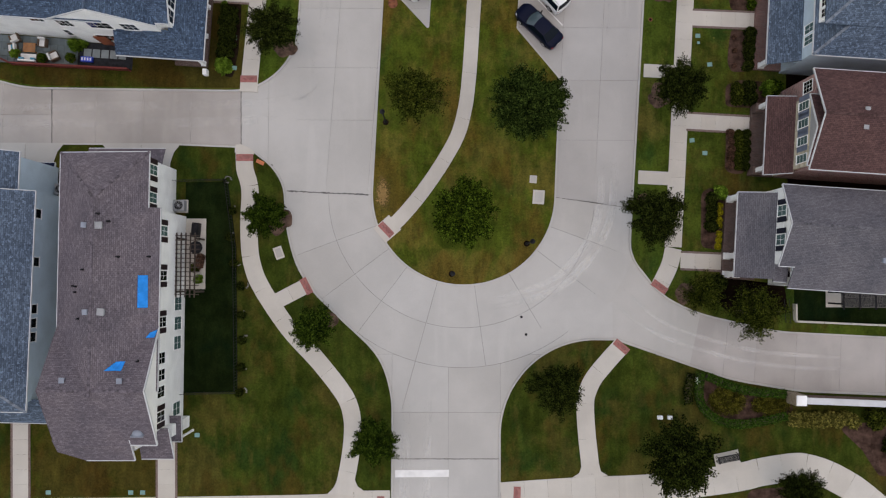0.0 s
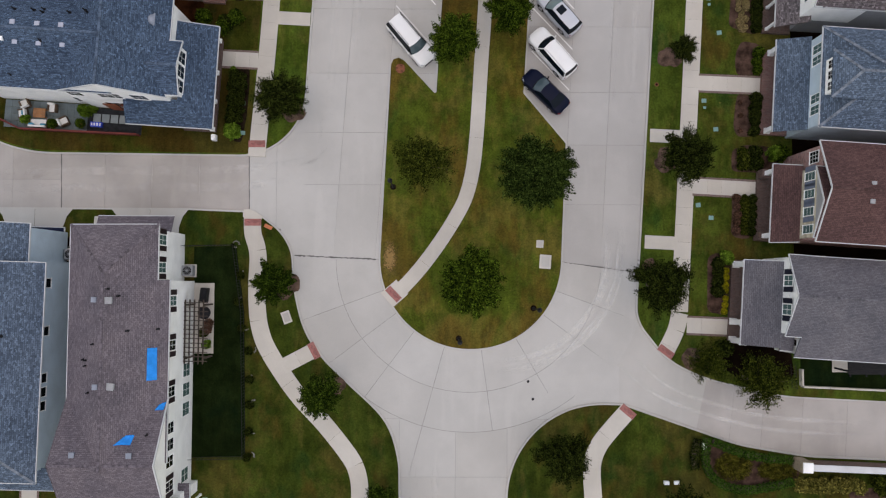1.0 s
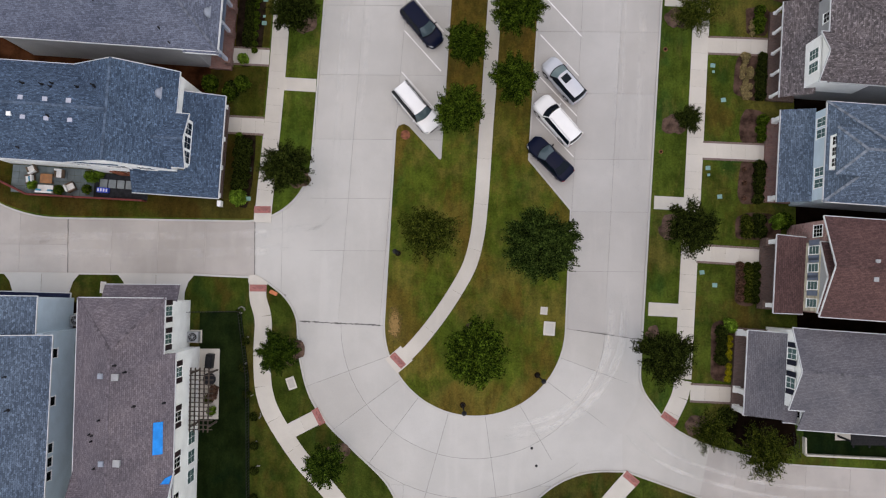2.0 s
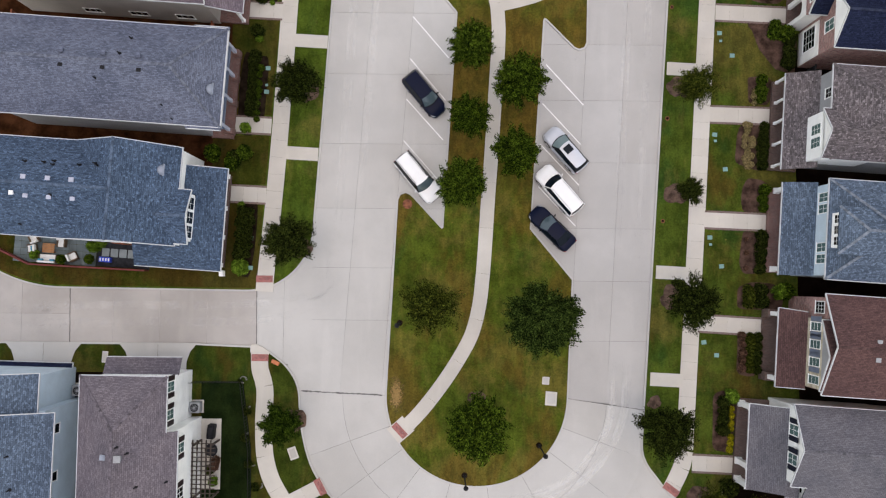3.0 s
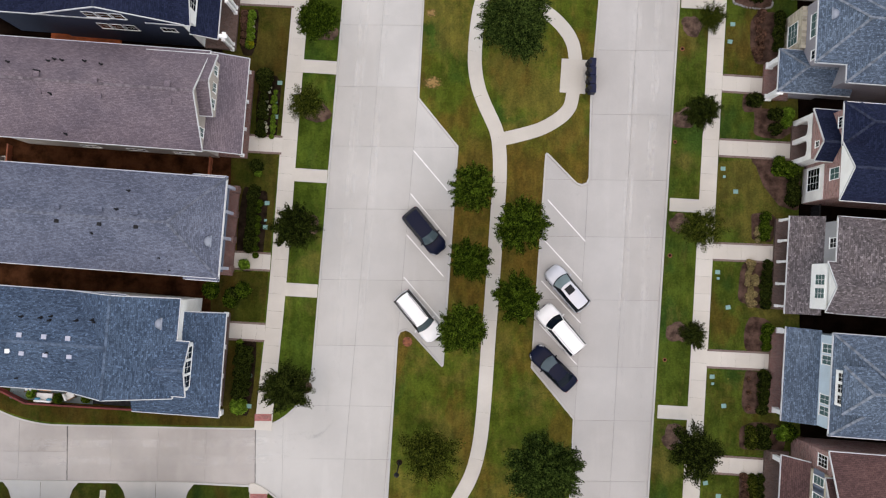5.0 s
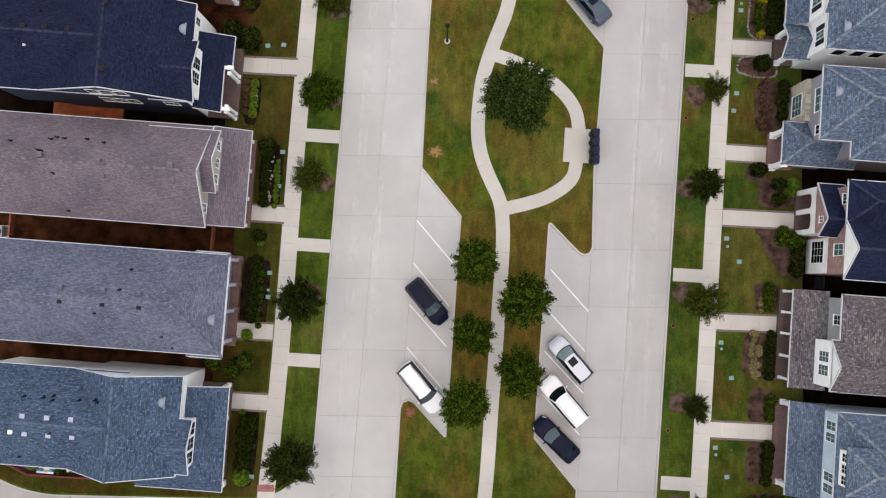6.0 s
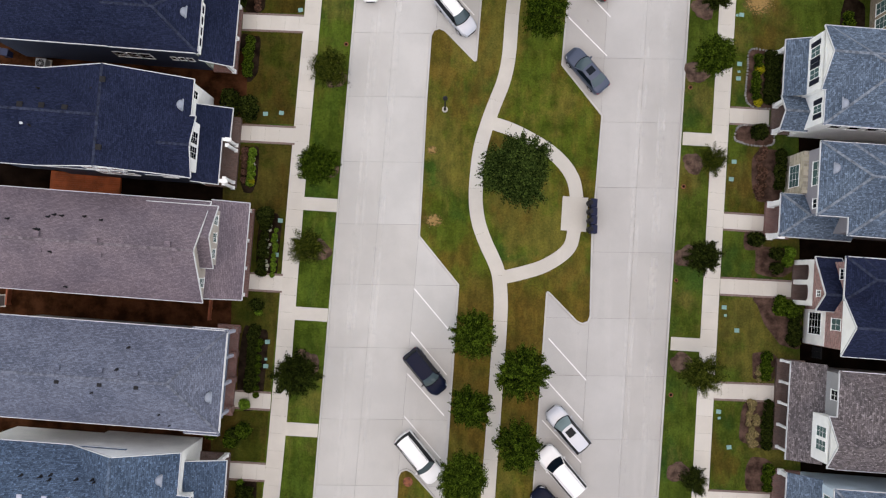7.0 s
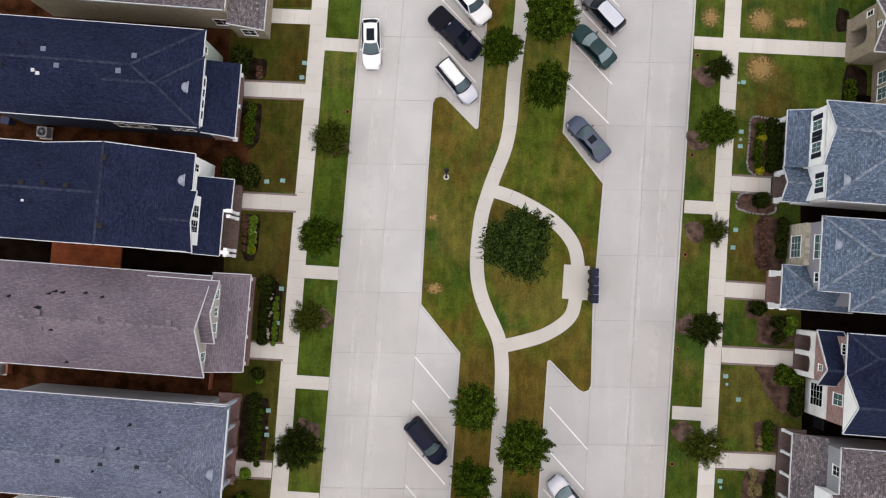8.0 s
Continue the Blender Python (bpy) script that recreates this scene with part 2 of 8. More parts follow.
def part(name, bm, material, parent, label="", kind=""):
    me = bm if isinstance(bm, bpy.types.Mesh) else finish(bm, name, material)
    ob = new(name, me)
    ob.parent = parent
    return tagged(ob, label, kind=kind)


def thing(name, m, label, category, group="", kind=""):
    ob = new(name)
    ob.matrix_basis = m
    return tagged(ob, label, category, group, kind)


def box(bm, x0, x1, y0, y1, z0, z1, bevel=0.0, mat=0):
    v = [bm.verts.new((x, y, z)) for z in (z0, z1) for y in (y0, y1) for x in (x0, x1)]
    fs = [bm.faces.new([v[i] for i in q]) for q in ((0, 1, 3, 2), (4, 5, 7, 6), (0, 1, 5, 4), (2, 3, 7, 6), (0, 2, 6, 4), (1, 3, 7, 5))]
    for f in fs:
        f.material_index = mat
    if bevel:
        bmesh.ops.recalc_face_normals(bm, faces=fs)
        bmesh.ops.bevel(bm, geom=list({e for f in fs for e in f.edges}), offset=bevel, segments=2, affect="EDGES", profile=0.5)
    return bm


def prism(bm, outline, z0, z1, mat=0):
    """A solid with a flat outline of (x, y) points."""
    lo = [bm.verts.new((x, y, z0)) for x, y in outline]
    hi = [bm.verts.new((x, y, z1)) for x, y in outline]
    n = len(outline)
    fs = [bm.faces.new(hi), bm.faces.new(lo[::-1])]
    fs += [bm.faces.new((lo[i], lo[(i + 1) % n], hi[(i + 1) % n], hi[i])) for i in range(n)]
    for f in fs:
        f.material_index = mat
    return bm


def tube(bm, path, radii, sides=8, mat=0, cap=True):
    rings = []
    for i, p in enumerate(path):
        d = (Vector(path[min(i + 1, len(path) - 1)]) - Vector(path[max(i - 1, 0)])).normalized()
        a = d.orthogonal().normalized()
        b = d.cross(a)
        rings.append([bm.verts.new(Vector(p) + radii[i] * (math.cos(2 * math.pi * k / sides) * a + math.sin(2 * math.pi * k / sides) * b)) for k in range(sides)])
    for r, q in zip(rings, rings[1:]):
        for k in range(sides):
            bm.faces.new((r[k], r[(k + 1) % sides], q[(k + 1) % sides], q[k])).material_index = mat
    if cap:
        bm.faces.new(rings[0][::-1]).material_index = mat
        bm.faces.new(rings[-1]).material_index = mat
    return bm


def rounded(corners, step=0.5):
    """An outline from corners (x, y, radius)."""
    out, n = [], len(corners)
    for i, (x, y, r) in enumerate(corners):
        p = Vector((x, y))
        a = Vector(corners[i - 1][:2]) - p
        b = Vector(corners[(i + 1) % n][:2]) - p
        if r <= 0:
            out.append((x, y))
            continue
        a.normalize(), b.normalize()
        half = a.angle(b) / 2
        cut = r / math.tan(half)
        mid = p + (a + b).normalized() * r / math.sin(half)
        s, e = p + a * cut - mid, p + b * cut - mid
        sweep = s.angle_signed(e)
        k = max(2, int(abs(sweep) * r / step))
        a0 = math.atan2(s.y, s.x)
        out += [(mid.x + r * math.cos(a0 - sweep * j / k), mid.y + r * math.sin(a0 - sweep * j / k)) for j in range(k + 1)]
    return out


def smooth(points, step=0.25):
    """A smooth line through a few points, sampled evenly."""
    p = [Vector(q) for q in points]
    p = [2 * p[0] - p[1], *p, 2 * p[-1] - p[-2]]
    raw = []
    for i in range(1, len(p) - 2):
        for j in range(24):
            t = j / 24
            raw.append(0.5 * (2 * p[i] + (p[i + 1] - p[i - 1]) * t + (2 * p[i - 1] - 5 * p[i] + 4 * p[i + 1] - p[i + 2]) * t * t + (3 * p[i] - p[i - 1] - 3 * p[i + 1] + p[i + 2]) * t ** 3))
    raw.append(p[-2])
    out, left = [raw[0]], step
    for a, b in zip(raw, raw[1:]):
        d = (b - a).length
        while d >= left:
            a = a + (b - a) * (left / d)
            out.append(a)
            d, left = (b - a).length, step
        left -= d
    if (raw[-1] - out[-1]).length > 0.04:
        out.append(raw[-1])
    return out


def ribbon_outline(line, width):
    l, r = [], []
    for i, p in enumerate(line):
        d = (line[min(i + 1, len(line) - 1)] - line[max(i - 1, 0)]).normalized()
        s = Vector((-d.y, d.x)) * width / 2
        l.append(p + s)
        r.append(p - s)
    return [tuple(v) for v in l] + [tuple(v) for v in reversed(r)]


def slab(parent, outline, z0, z1, material, name="slab"):
    return part(name, prism(bmesh.new(), outline, z0, z1), material, parent)


def walkway(label, points, width, piece, z=0.0, name="sidewalk"):
    """A concrete path of separate slabs with open joints."""
    top = thing(name, pose(0, 0, 0), label, "sidewalk", kind="structure")
    line = smooth(points)
    k = max(2, round(piece / 0.25))
    for i in range(0, len(line) - 1, k):
        seg = [Vector(q) for q in line[i:i + k + 1]]
        if len(seg) < 2:
            continue
        seg[0] = seg[0] + (seg[1] - seg[0]).normalized() * 0.006
        seg[-1] = seg[-1] - (seg[-1] - seg[-2]).normalized() * 0.006
        slab(top, ribbon_outline(seg, width), z - 0.1, z + 0.02, M_WALK)
    return top

# ---- ground, streets, lawns ----
ROAD = -0.12


def west_kerb(y):
    return -12.78 + 0.0672 * (y - 18.2)


def west_bay(y):
    return -5.25 + 0.0715 * (y - 21.9)


def east_bay(y):
    return 9.55 + 0.053 * (y - 5.0)


def east_kerb(y):
    return 16.70 + 0.0582 * (y - 5.0)


ground = new("ground", finish(box(bmesh.new(), -900, 900, -900, 900, -1.2, -0.42), "ground", M_GRASS))
tagged(ground, "wide flat turf around the housing estate", "ground", kind="structure")
bed = new("road_bed", finish(box(bmesh.new(), -70, 70, -45, 95, -0.5, ROAD - 0.028), "road_bed", M_JOINT))
tagged(bed, "dark joint filler under the concrete road slabs", "road", kind="structure")


def lawn(label, corners, kerb=True, turf=None):
    outline = rounded(corners)
    ob = new("lawn", finish(prism(bmesh.new(), outline, -0.45, 0.0), "lawn", turf or M_GRASS))
    tagged(ob, label, "lawn", kind="structure")
    if kerb:
        n = len(outline)
        area = sum(outline[i - 1][0] * outline[i][1] - outline[i][0] * outline[i - 1][1] for i in range(n))
        turn = 1 if area > 0 else -1
        bm = bmesh.new()
        prof = ((0.10, ROAD - 0.02), (0.09, -0.02), (0.06, 0.010), (-0.055, 0.012), (-0.055, -0.1))
        rings = []
        for i in range(n):
            a, p, b = Vector(outline[i - 1]), Vector(outline[i]), Vector(outline[(i + 1) % n])
            d1, d2 = (p - a).normalized(), (b - p).normalized()
            n1, n2 = Vector((d1.y, -d1.x)) * turn, Vector((d2.y, -d2.x)) * turn
            m = n1 + n2
            m = m / max(0.35, m.dot(n1)) if m.length > 1e-5 else n1
            rings.append([bm.verts.new((p.x + m.x * o, p.y + m.y * o, z)) for o, z in prof])
        for r, q in zip(rings, rings[1:] + rings[:1]):
            for k in range(len(prof) - 1):
                bm.faces.new((r[k], q[k], q[k + 1], r[k + 1]))
        k = new("kerb", finish(bm, "kerb", M_KERB))
        tagged(k, "pale concrete kerb edging a lawn", "kerb", kind="structure")
    return ob


lawn("mown lawn of the terrace between alley and street", [(-70, 30, 0), (-37.2, 13.72, 12.5), (-12.95, 13.5, 5.7), (west_kerb(95), 95, 0), (-70, 95, 0)], turf=M_OLIVE)
lawn("mown corner lawn beside the turning loop", [(-70, 8.9, 0), (-22.8, 8.85, 0), (-17.8, 8.66, 0), (-17.8, 8.25, 0), (-16.3, 8.25, 0), *[(*q, 0) for q in smooth([(-16.2, 8.2), (-14.65, 6.9), (-13.67, 5.1), (-13.42, 2.2), (-12.55, -1.2), (-11.05, -3.65), (-8.75, -5.95), (-5.62, -9.05), (-4.42, -12.2), (-4.25, -15.5)], 0.5)], (-4.35, -45, 0), (-70, -45, 0)], turf=M_DEEP)
lawn("mown lawn beside the entrance road", [(4.87, -45, 0), (4.87, -7.62, 8.1), (14.75, -7.72, 0.6), (24.6, -11.1, 14), (30.3, -12.05, 20), (70, -13.6, 0), (70, -45, 0)], turf=M_DEEP)
lawn("mown lawns in front of the houses along the street", [(70, -9.0, 0), (28.5, -7.0, 16), (21.6, -5.45, 14), (18.6, -3.9, 6), (15.95, -0.5, 3.2), (east_kerb(95), 95, 0), (70, 95, 0)])
median = lawn("long mown median island with a winding path", [
    (-6.45, -3.1, 7.75), (9.27, -3.1, 7.75), (10.02, 14.72, 0.12), (6.36, 19.1, 0.12), (7.5, 37.9, 0.12), (11.27, 34.1, 0.66), (11.41, 42.65, 0), (12.25, 53.33, 0.15),
    (8.68, 57.8, 0.12), (11.7, 95, 0), (3.75, 95, 0), (1.1, 57.9, 0.12), (-2.82, 61.87, 0.72), (-3.24, 54.37, 0), (-3.7, 42.5, 0.15), (-0.21, 38.27, 0.12), (-1.31, 19.02, 0.08), (-5.18, 23.2, 0.68)], turf=M_MEDIAN)

def front_lawn(corners, turf, label):
    """The patch of turf between a porch and the sidewalk."""
    ob = new("lawn", finish(prism(bmesh.new(), rounded([(c[0], c[1], c[2] if len(c) > 2 else 0.1) for c in corners]), -0.05, 0.004), "lawn", turf))
    return tagged(ob, label, "lawn", kind="structure")


walk_west = lambda y: -17.37 + 0.0665 * (y - 14.75)
walk_east = lambda y: 20.42 + 0.0592 * (y - 0.2)
# terrace front turf: the houses' shade is laid into its darker colour
front_lawn([(-60, 25.26), (-37.15, 13.93, 12.4), (walk_west(13.8), 13.75), (walk_west(21.0), 21.0), (-60, 27)], M_OLIVE_SHADE, "olive turf round the corner house, house shade in its colour")
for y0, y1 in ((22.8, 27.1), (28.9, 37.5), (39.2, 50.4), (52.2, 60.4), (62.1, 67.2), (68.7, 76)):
    front_lawn([(-22, y0), (walk_west(y0), y0), (walk_west(y1), y1), (-22, y1)], M_OLIVE_SHADE, "olive-brown front lawn before a terrace house, shade in its colour")
for y0, y1 in ((0.1, 9.9), (11.9, 19.0), (20.9, 28.3), (30.2, 37.3), (39.2, 43.0), (44.9, 52.5), (54.4, 64.7), (66.7, 78)):
    front_lawn([(walk_east(y0), y0), (30, y0 - 0.1), (30, y1 - 0.1), (walk_east(y1), y1)], M_FRONT, "deep green front lawn before a house")
front_lawn([(-34.6, -13.5), (-24.05, -13.5), (-24.0, -20.9), (-34.45, -20.9)], M_OLIVE_SHADE, "dark brown-olive lawn before the white house")
road = thing("road", pose(0, 0, 0), "pale grey concrete street of jointed slabs", "road", kind="structure")
GAP = 0.010


def quad_slab(p, top=ROAD, material=M_ROAD):
    c = Vector((sum(q[0] for q in p) / 4, sum(q[1] for q in p) / 4))
    out = []
    for q in p:
        d = Vector(q) - c
        out.append(tuple(Vector(q) - Vector((math.copysign(GAP, d.x), math.copysign(GAP, d.y)))))
    slab(road, out, ROAD - 0.2, top, material)


def level(y, x):
    return y(x) if callable(y) else y


def rows_of(columns, ys, top=ROAD, material=M_ROAD):
    for y0, y1 in zip(ys, ys[1:]):
        for a, b in zip(columns, columns[1:]):
            m0, m1 = level(y0, a(5)), level(y1, a(5))
            quad_slab([(a(m0), level(y0, a(m0))), (b(m0), level(y0, b(m0))), (b(m1), level(y1, b(m1))), (a(m1), level(y1, a(m1)))], top, material)


LOOP = Vector((1.6, 4.68))
west_line = lambda x: 4.9 - 0.041 * (x + 13.36)
east_line = lambda x: 4.45 - 0.138 * (x - 9.56)
west_ys = [west_line, 11.05, 15.6, 20.8, 26.5, 32.7, 38.2, 43.5, 49.0, 54.8, 60.5, 66.2, 72, 78, 84, 90, 95]
rows_of([lambda y: west_kerb(y) - 1.1, lambda y: (west_kerb(y) + west_bay(y)) / 2, lambda y: west_bay(y), lambda y: west_bay(y) + 5.6], west_ys)
east_ys = [east_line, 9.4, 14.6, 19.2, 25.0, 30.5, 35.5, 41.3, 47.0, 52.8, 58.5, 64.2, 70, 76, 82, 88, 95]
rows_of([lambda y: east_bay(y) - 4.2, lambda y: east_bay(y) + 0.08, lambda y: (east_kerb(y) + east_bay(y)) / 2 - 0.1, lambda y: east_kerb(y) + 0.3], east_ys, ROAD, M_ROAD_EAST)
SPOKES = [0, 20.5, 37, 53.2, 74.6, 98, 120.7, 143.3, 160, 180]


def spoke(j, r):
    """The bearing of joint j at radius r; the first and last ones lean."""
    lean = 0.6 - 0.195 * (r - 7.6) if j == 0 else (-1.36 - 0.47 * (r - 7.6) if j == 9 else 0.0)
    return math.radians(180 + SPOKES[j] + lean)


for j in range(9):
    for r0, r1 in ((7.6, 11.42), (11.42, 14.8 if 3 <= j <= 5 else 15.6)):
        k = 6
        g = GAP / r1
        a0, a1, b0, b1 = spoke(j, r0) + g, spoke(j + 1, r0) - g, spoke(j, r1) + g, spoke(j + 1, r1) - g
        inner = [(LOOP.x + (r0 + GAP) * math.cos(a), LOOP.y + (r0 + GAP) * math.sin(a)) for a in [a0 + (a1 - a0) * i / k for i in range(k + 1)]]
        outer = [(LOOP.x + (r1 - GAP) * math.cos(a), LOOP.y + (r1 - GAP) * math.sin(a)) for a in [b1 - (b1 - b0) * i / k for i in range(k + 1)]]
        slab(road, inner + outer, ROAD - 0.2, ROAD, M_ROAD)


def seal(p, q, width=0.03, ragged=0.0, material=None, seed=3):
    """Filler in a joint from p to q, crumbling at its edges where it is ragged."""
    rnd = random.Random(seed)
    p, q = Vector(p), Vector(q)
    d = q - p
    n = max(1, int(d.length / 0.16)) if ragged else 1
    up = [(d.length * i / n, width / 2 + rnd.uniform(-ragged, ragged)) for i in range(n + 1)]
    low = [(d.length * i / n, -width / 2 + rnd.uniform(-ragged, ragged)) for i in range(n, -1, -1)]
    ob = part("joint_seal", prism(bmesh.new(), low[::-1] + up[::-1], -0.02, 0.004), material or M_JOINT, road)
    ob.matrix_basis = pose(p.x, p.y, ROAD, 0, 0, math.degrees(math.atan2(d.y, d.x)))


for j, reach in zip(range(1, 9), (14.3, 14.3, 14.8, 19.1, 14.8, 13.3, 13.5, 13.0)):
    d = Vector((math.cos(spoke(j, 10)), math.sin(spoke(j, 10))))
    seal(LOOP + d * 7.75, LOOP + d * reach)
for r, lo, hi in ((11.42, 4, 174), (14.8, 52, 128)):
    ks = range(lo, hi + 1, 2)
    arc = [(LOOP.x + (r + o) * math.cos(math.radians(180 + k)), LOOP.y + (r + o) * math.sin(math.radians(180 + k))) for o, kk in ((-0.015, ks), (0.015, reversed(ks))) for k in kk]
    slab(road, arc, ROAD - 0.02, ROAD + 0.003, M_JOINT, "joint_seal")
# tarred expansion joints
seal((-13.4, west_line(-13.4)), (-6.4, west_line(-6.4)), 0.095, 0.04, M_SEAL, 5)
seal((9.6, east_line(9.6)), (15.7, east_line(15.7)), 0.04, 0.02, M_SEAL, 6)
seal((-4.2, -17.8), (4.85, -17.8), 0.06, 0.015, M_SEAL, 7)
seal((-33.66, 13.7), (-33.55, 8.95), 0.07, 0.02, M_SEAL, 8)
seal((-17.42, 13.5), (-17.35, 8.8), 0.07, 0.02, M_SEAL, 9)
# approaches that meet the loop lie a hair lower under its rim
rows_of([lambda y: -9.4, lambda y: -4.3, lambda y: 0.49, lambda y: 4.9, lambda y: 14.5], [-45, -40, -35, -30, -24, -17.8, -13.9, -9.0, -4.5], ROAD - 0.006)
xs = [-70, -64, -58, -52, -46, -41.6, -37.8, -33.6, -29.85, -25.8, -21.7, -17.39, -15.04, -12.6]
for a, b in zip(xs, xs[1:]):
    if b <= -33:
        quad_slab([(a, 8.5), (b, 8.5), (b, 11.4), (a, 11.4)], ROAD - 0.006, M_ALLEY)
        quad_slab([(a, 11.4), (b, 11.4), (b, 16.0 + (26 if b < -40 else 0)), (a, 16.0 + (26 if b < -40 else 0))], ROAD - 0.006, M_ALLEY)
    else:
        quad_slab([(a, 7.2), (b, 7.2), (b, 16.2), (a, 16.2)], ROAD - 0.006, M_ALLEY if b < -17 else M_ROAD)
east_joints = [(11.5, 0.5), (15.8, 0.53), (18.57, 0.25), (21.68, 0.22), (24.3, 0.12), (26.9, 0.086), (30.3, 0.076), (34.1, 0.06), (38, 0.05), (42, 0.05), (47, 0.05), (52, 0.05), (57, 0.05), (63, 0.05), (70, 0.05)]
for (a, ka), (b, kb) in zip(east_joints, east_joints[1:]):
    quad_slab([(a - 8 * ka, -15), (b - 8 * kb, -15), (b + 7 * kb, 0), (a + 7 * ka, 0)], ROAD - 0.012, M_ALLEY if a > 21 else M_ROAD)

# parking lines
def stripe(x0, y0, x1, y1, width, name="parking_line", label="white painted parking bay line"):
    d = Vector((x1 - x0, y1 - y0))
    ob = new(name, finish(box(bmesh.new(), 0, d.length, -width / 2, width / 2, 0, 0.005), name, M_LINE))
    ob.matrix_basis = pose(x0, y0, ROAD + 0.001, 0, 0, math.degrees(math.atan2(d.y, d.x)))
    tagged(ob, label, "road marking", "parking bay lines")


# ---- footpaths ----
walkway("straight pale concrete sidewalk past the terrace lawns", [(-16.65, 14.75), (-15.75, 25.6), (-14.6, 45.3), (-13.0, 69.4), (-12.1, 95)], 1.45, 1.5)
walkway("straight pale concrete sidewalk past the front gardens", [(19.68, 0.2), (20.95, 21.6), (22.3, 45.65), (23.75, 69.9), (25.3, 95)], 1.45, 1.5)
walkway("short bend of sidewalk to the alley crossing", [(19.72, 0.1), (19.35, -1.4), (18.45, -3.25)], 1.45, 1.5, 0.004)
walkway("winding concrete sidewalk across the corner lawn", [(-17.05, 8.25), (-16.98, 6.8), (-16.65, 5.7), (-16.5, 4.6), (-16.57, 2.4), (-16.48, 0.04), (-16.24, -1.4), (-15.72, -2.84), (-14.54, -4.8), (-12.82, -7.15), (-10.59, -9.53), (-8.61, -12.0), (-7.9, -13.3), (-7.61, -14.75), (-7.65, -16.5), (-7.89, -18.29), (-8.12, -19.47), (-8.35, -20.75)], 1.47, 3.0)
walkway("short concrete spur to the street crossing", [(-14.3, -4.62), (-13.38, -4.13), (-11.3, -3.04)], 1.3, 1.6, 0.004)
walkway("winding concrete path across the side lawn", [(15.28, -8.14), (14.0, -9.55), (12.81, -11.01), (12.22, -12.34), (12.1, -13.58), (12.23, -15.81), (12.46, -18.03), (12.55, -19.4)], 1.5, 3.0)
walkway("broad curving concrete sidewalk beside the planted beds", [(4.95, -20.9), (11.0, -20.5), (17.6, -20.2), (23.3, -19.55), (25.7, -19.15), (26.9, -18.85), (29.5, -18.44), (30.7, -18.46), (32.4, -18.95), (34.1, -19.8), (35.7, -20.9), (40, -24.5)], 2.35, 1.9, 0.002)
walkway("pale concrete sidewalk crossing the corner lawn", [(-4.4, -21.15), (-7, -21.2), (-9.5, -21.45), (-16, -21.6), (-30, -21.8), (-60, -22.1)], 1.5, 1.5, -0.002)
for turn_at in ([(-9.77, -20.8), (-9.16, -20.17), (-8.83, -19.47), (-8.3, -19.6), (-8.4, -20.8)], [(-7.41, -19.47), (-7.12, -20.08), (-6.54, -20.5), (-8.0, -20.6), (-7.9, -19.5)], [(11.0, -19.3), (11.55, -18.95), (11.72, -18.5), (12.3, -18.5), (12.3, -19.3)], [(13.25, -18.2), (13.4, -18.8), (14.0, -19.15), (12.8, -19.3), (12.7, -18.2)]):
    corner = thing("sidewalk", pose(0, 0, 0), "rounded concrete corner where two paths meet", "sidewalk", kind="structure")
    slab(corner, turn_at, -0.1, 0.016, M_WALK)
walkway("winding concrete footpath along the median", [(-5.0, 1.45), (-3.9, 2.35), (-2.6, 3.8), (-1.2, 5.65), (0.25, 7.9), (1.32, 10.0), (1.92, 12.41), (2.2, 14.86), (2.38, 17.31), (2.67, 22.24), (2.85, 24.8), (3.05, 28.2), (3.25, 31.5), (3.46, 35.3), (3.45, 37.6), (3.15, 39.65), (2.1, 42.0), (1.53, 43.54), (1.24, 45.1), (1.19, 46.61), (1.32, 48.5), (1.59, 50.49), (2.19, 52.6), (2.84, 54.41), (3.57, 56.37), (4.0, 58.64), (4.23, 62), (4.55, 65.2), (4.9, 68.5), (5.6, 80), (6.7, 95)], 1.22, 4.0)
walkway("curved concrete path to the mailbox pad", [(3.6, 38.95), (5.42, 39.4), (7.15, 39.97), (8.72, 40.92), (9.55, 41.87), (9.87, 43.2)], 1.17, 9.0, 0.003)
walkway("curved concrete path back from the mailbox pad", [(10.07, 46.0), (9.79, 47.52), (9.06, 48.8), (7.81, 50.03), (6.21, 51.05), (4.31, 51.98), (2.6, 52.55)], 1.17, 9.0, 0.003)

# ---- house parts ----
def beam(bm, p, q, w, h, mat=0):
    """A board from p to q, w wide and h high, its top edge on the line."""
    p, q = Vector(p), Vector(q)
    d = (q - p).normalized()
    s = Vector((-d.y, d.x, 0))
    s = s.normalized() * w / 2 if s.length > 1e-4 else Vector((w / 2, 0, 0))
    up = d.cross(s).normalized() * (-h)
    if up.z > 0:
        up = -up
    ring = [[bm.verts.new(e + a) for a in (s, -s, -s + up, s + up)] for e in (p, q)]
    fs = [bm.faces.new((ring[0][i], ring[0][(i + 1) % 4], ring[1][(i + 1) % 4], ring[1][i])) for i in range(4)]
    fs += [bm.faces.new(ring[0][::-1]), bm.faces.new(ring[1])]
    for f in fs:
        f.material_index = mat
    return bm


def panel(pts, th=0.03):
    bm = bmesh.new()
    a = [bm.verts.new(p) for p in pts]
    f = bm.faces.new(a)
    bm.normal_update()
    n = f.normal.copy()
    b = [bm.verts.new(Vector(p) - n * th) for p in pts]
    bm.faces.new(b[::-1])
    k = len(pts)
    for i in range(k):
        bm.faces.new((a[i], a[(i + 1) % k], b[(i + 1) % k], b[i]))
    return bm


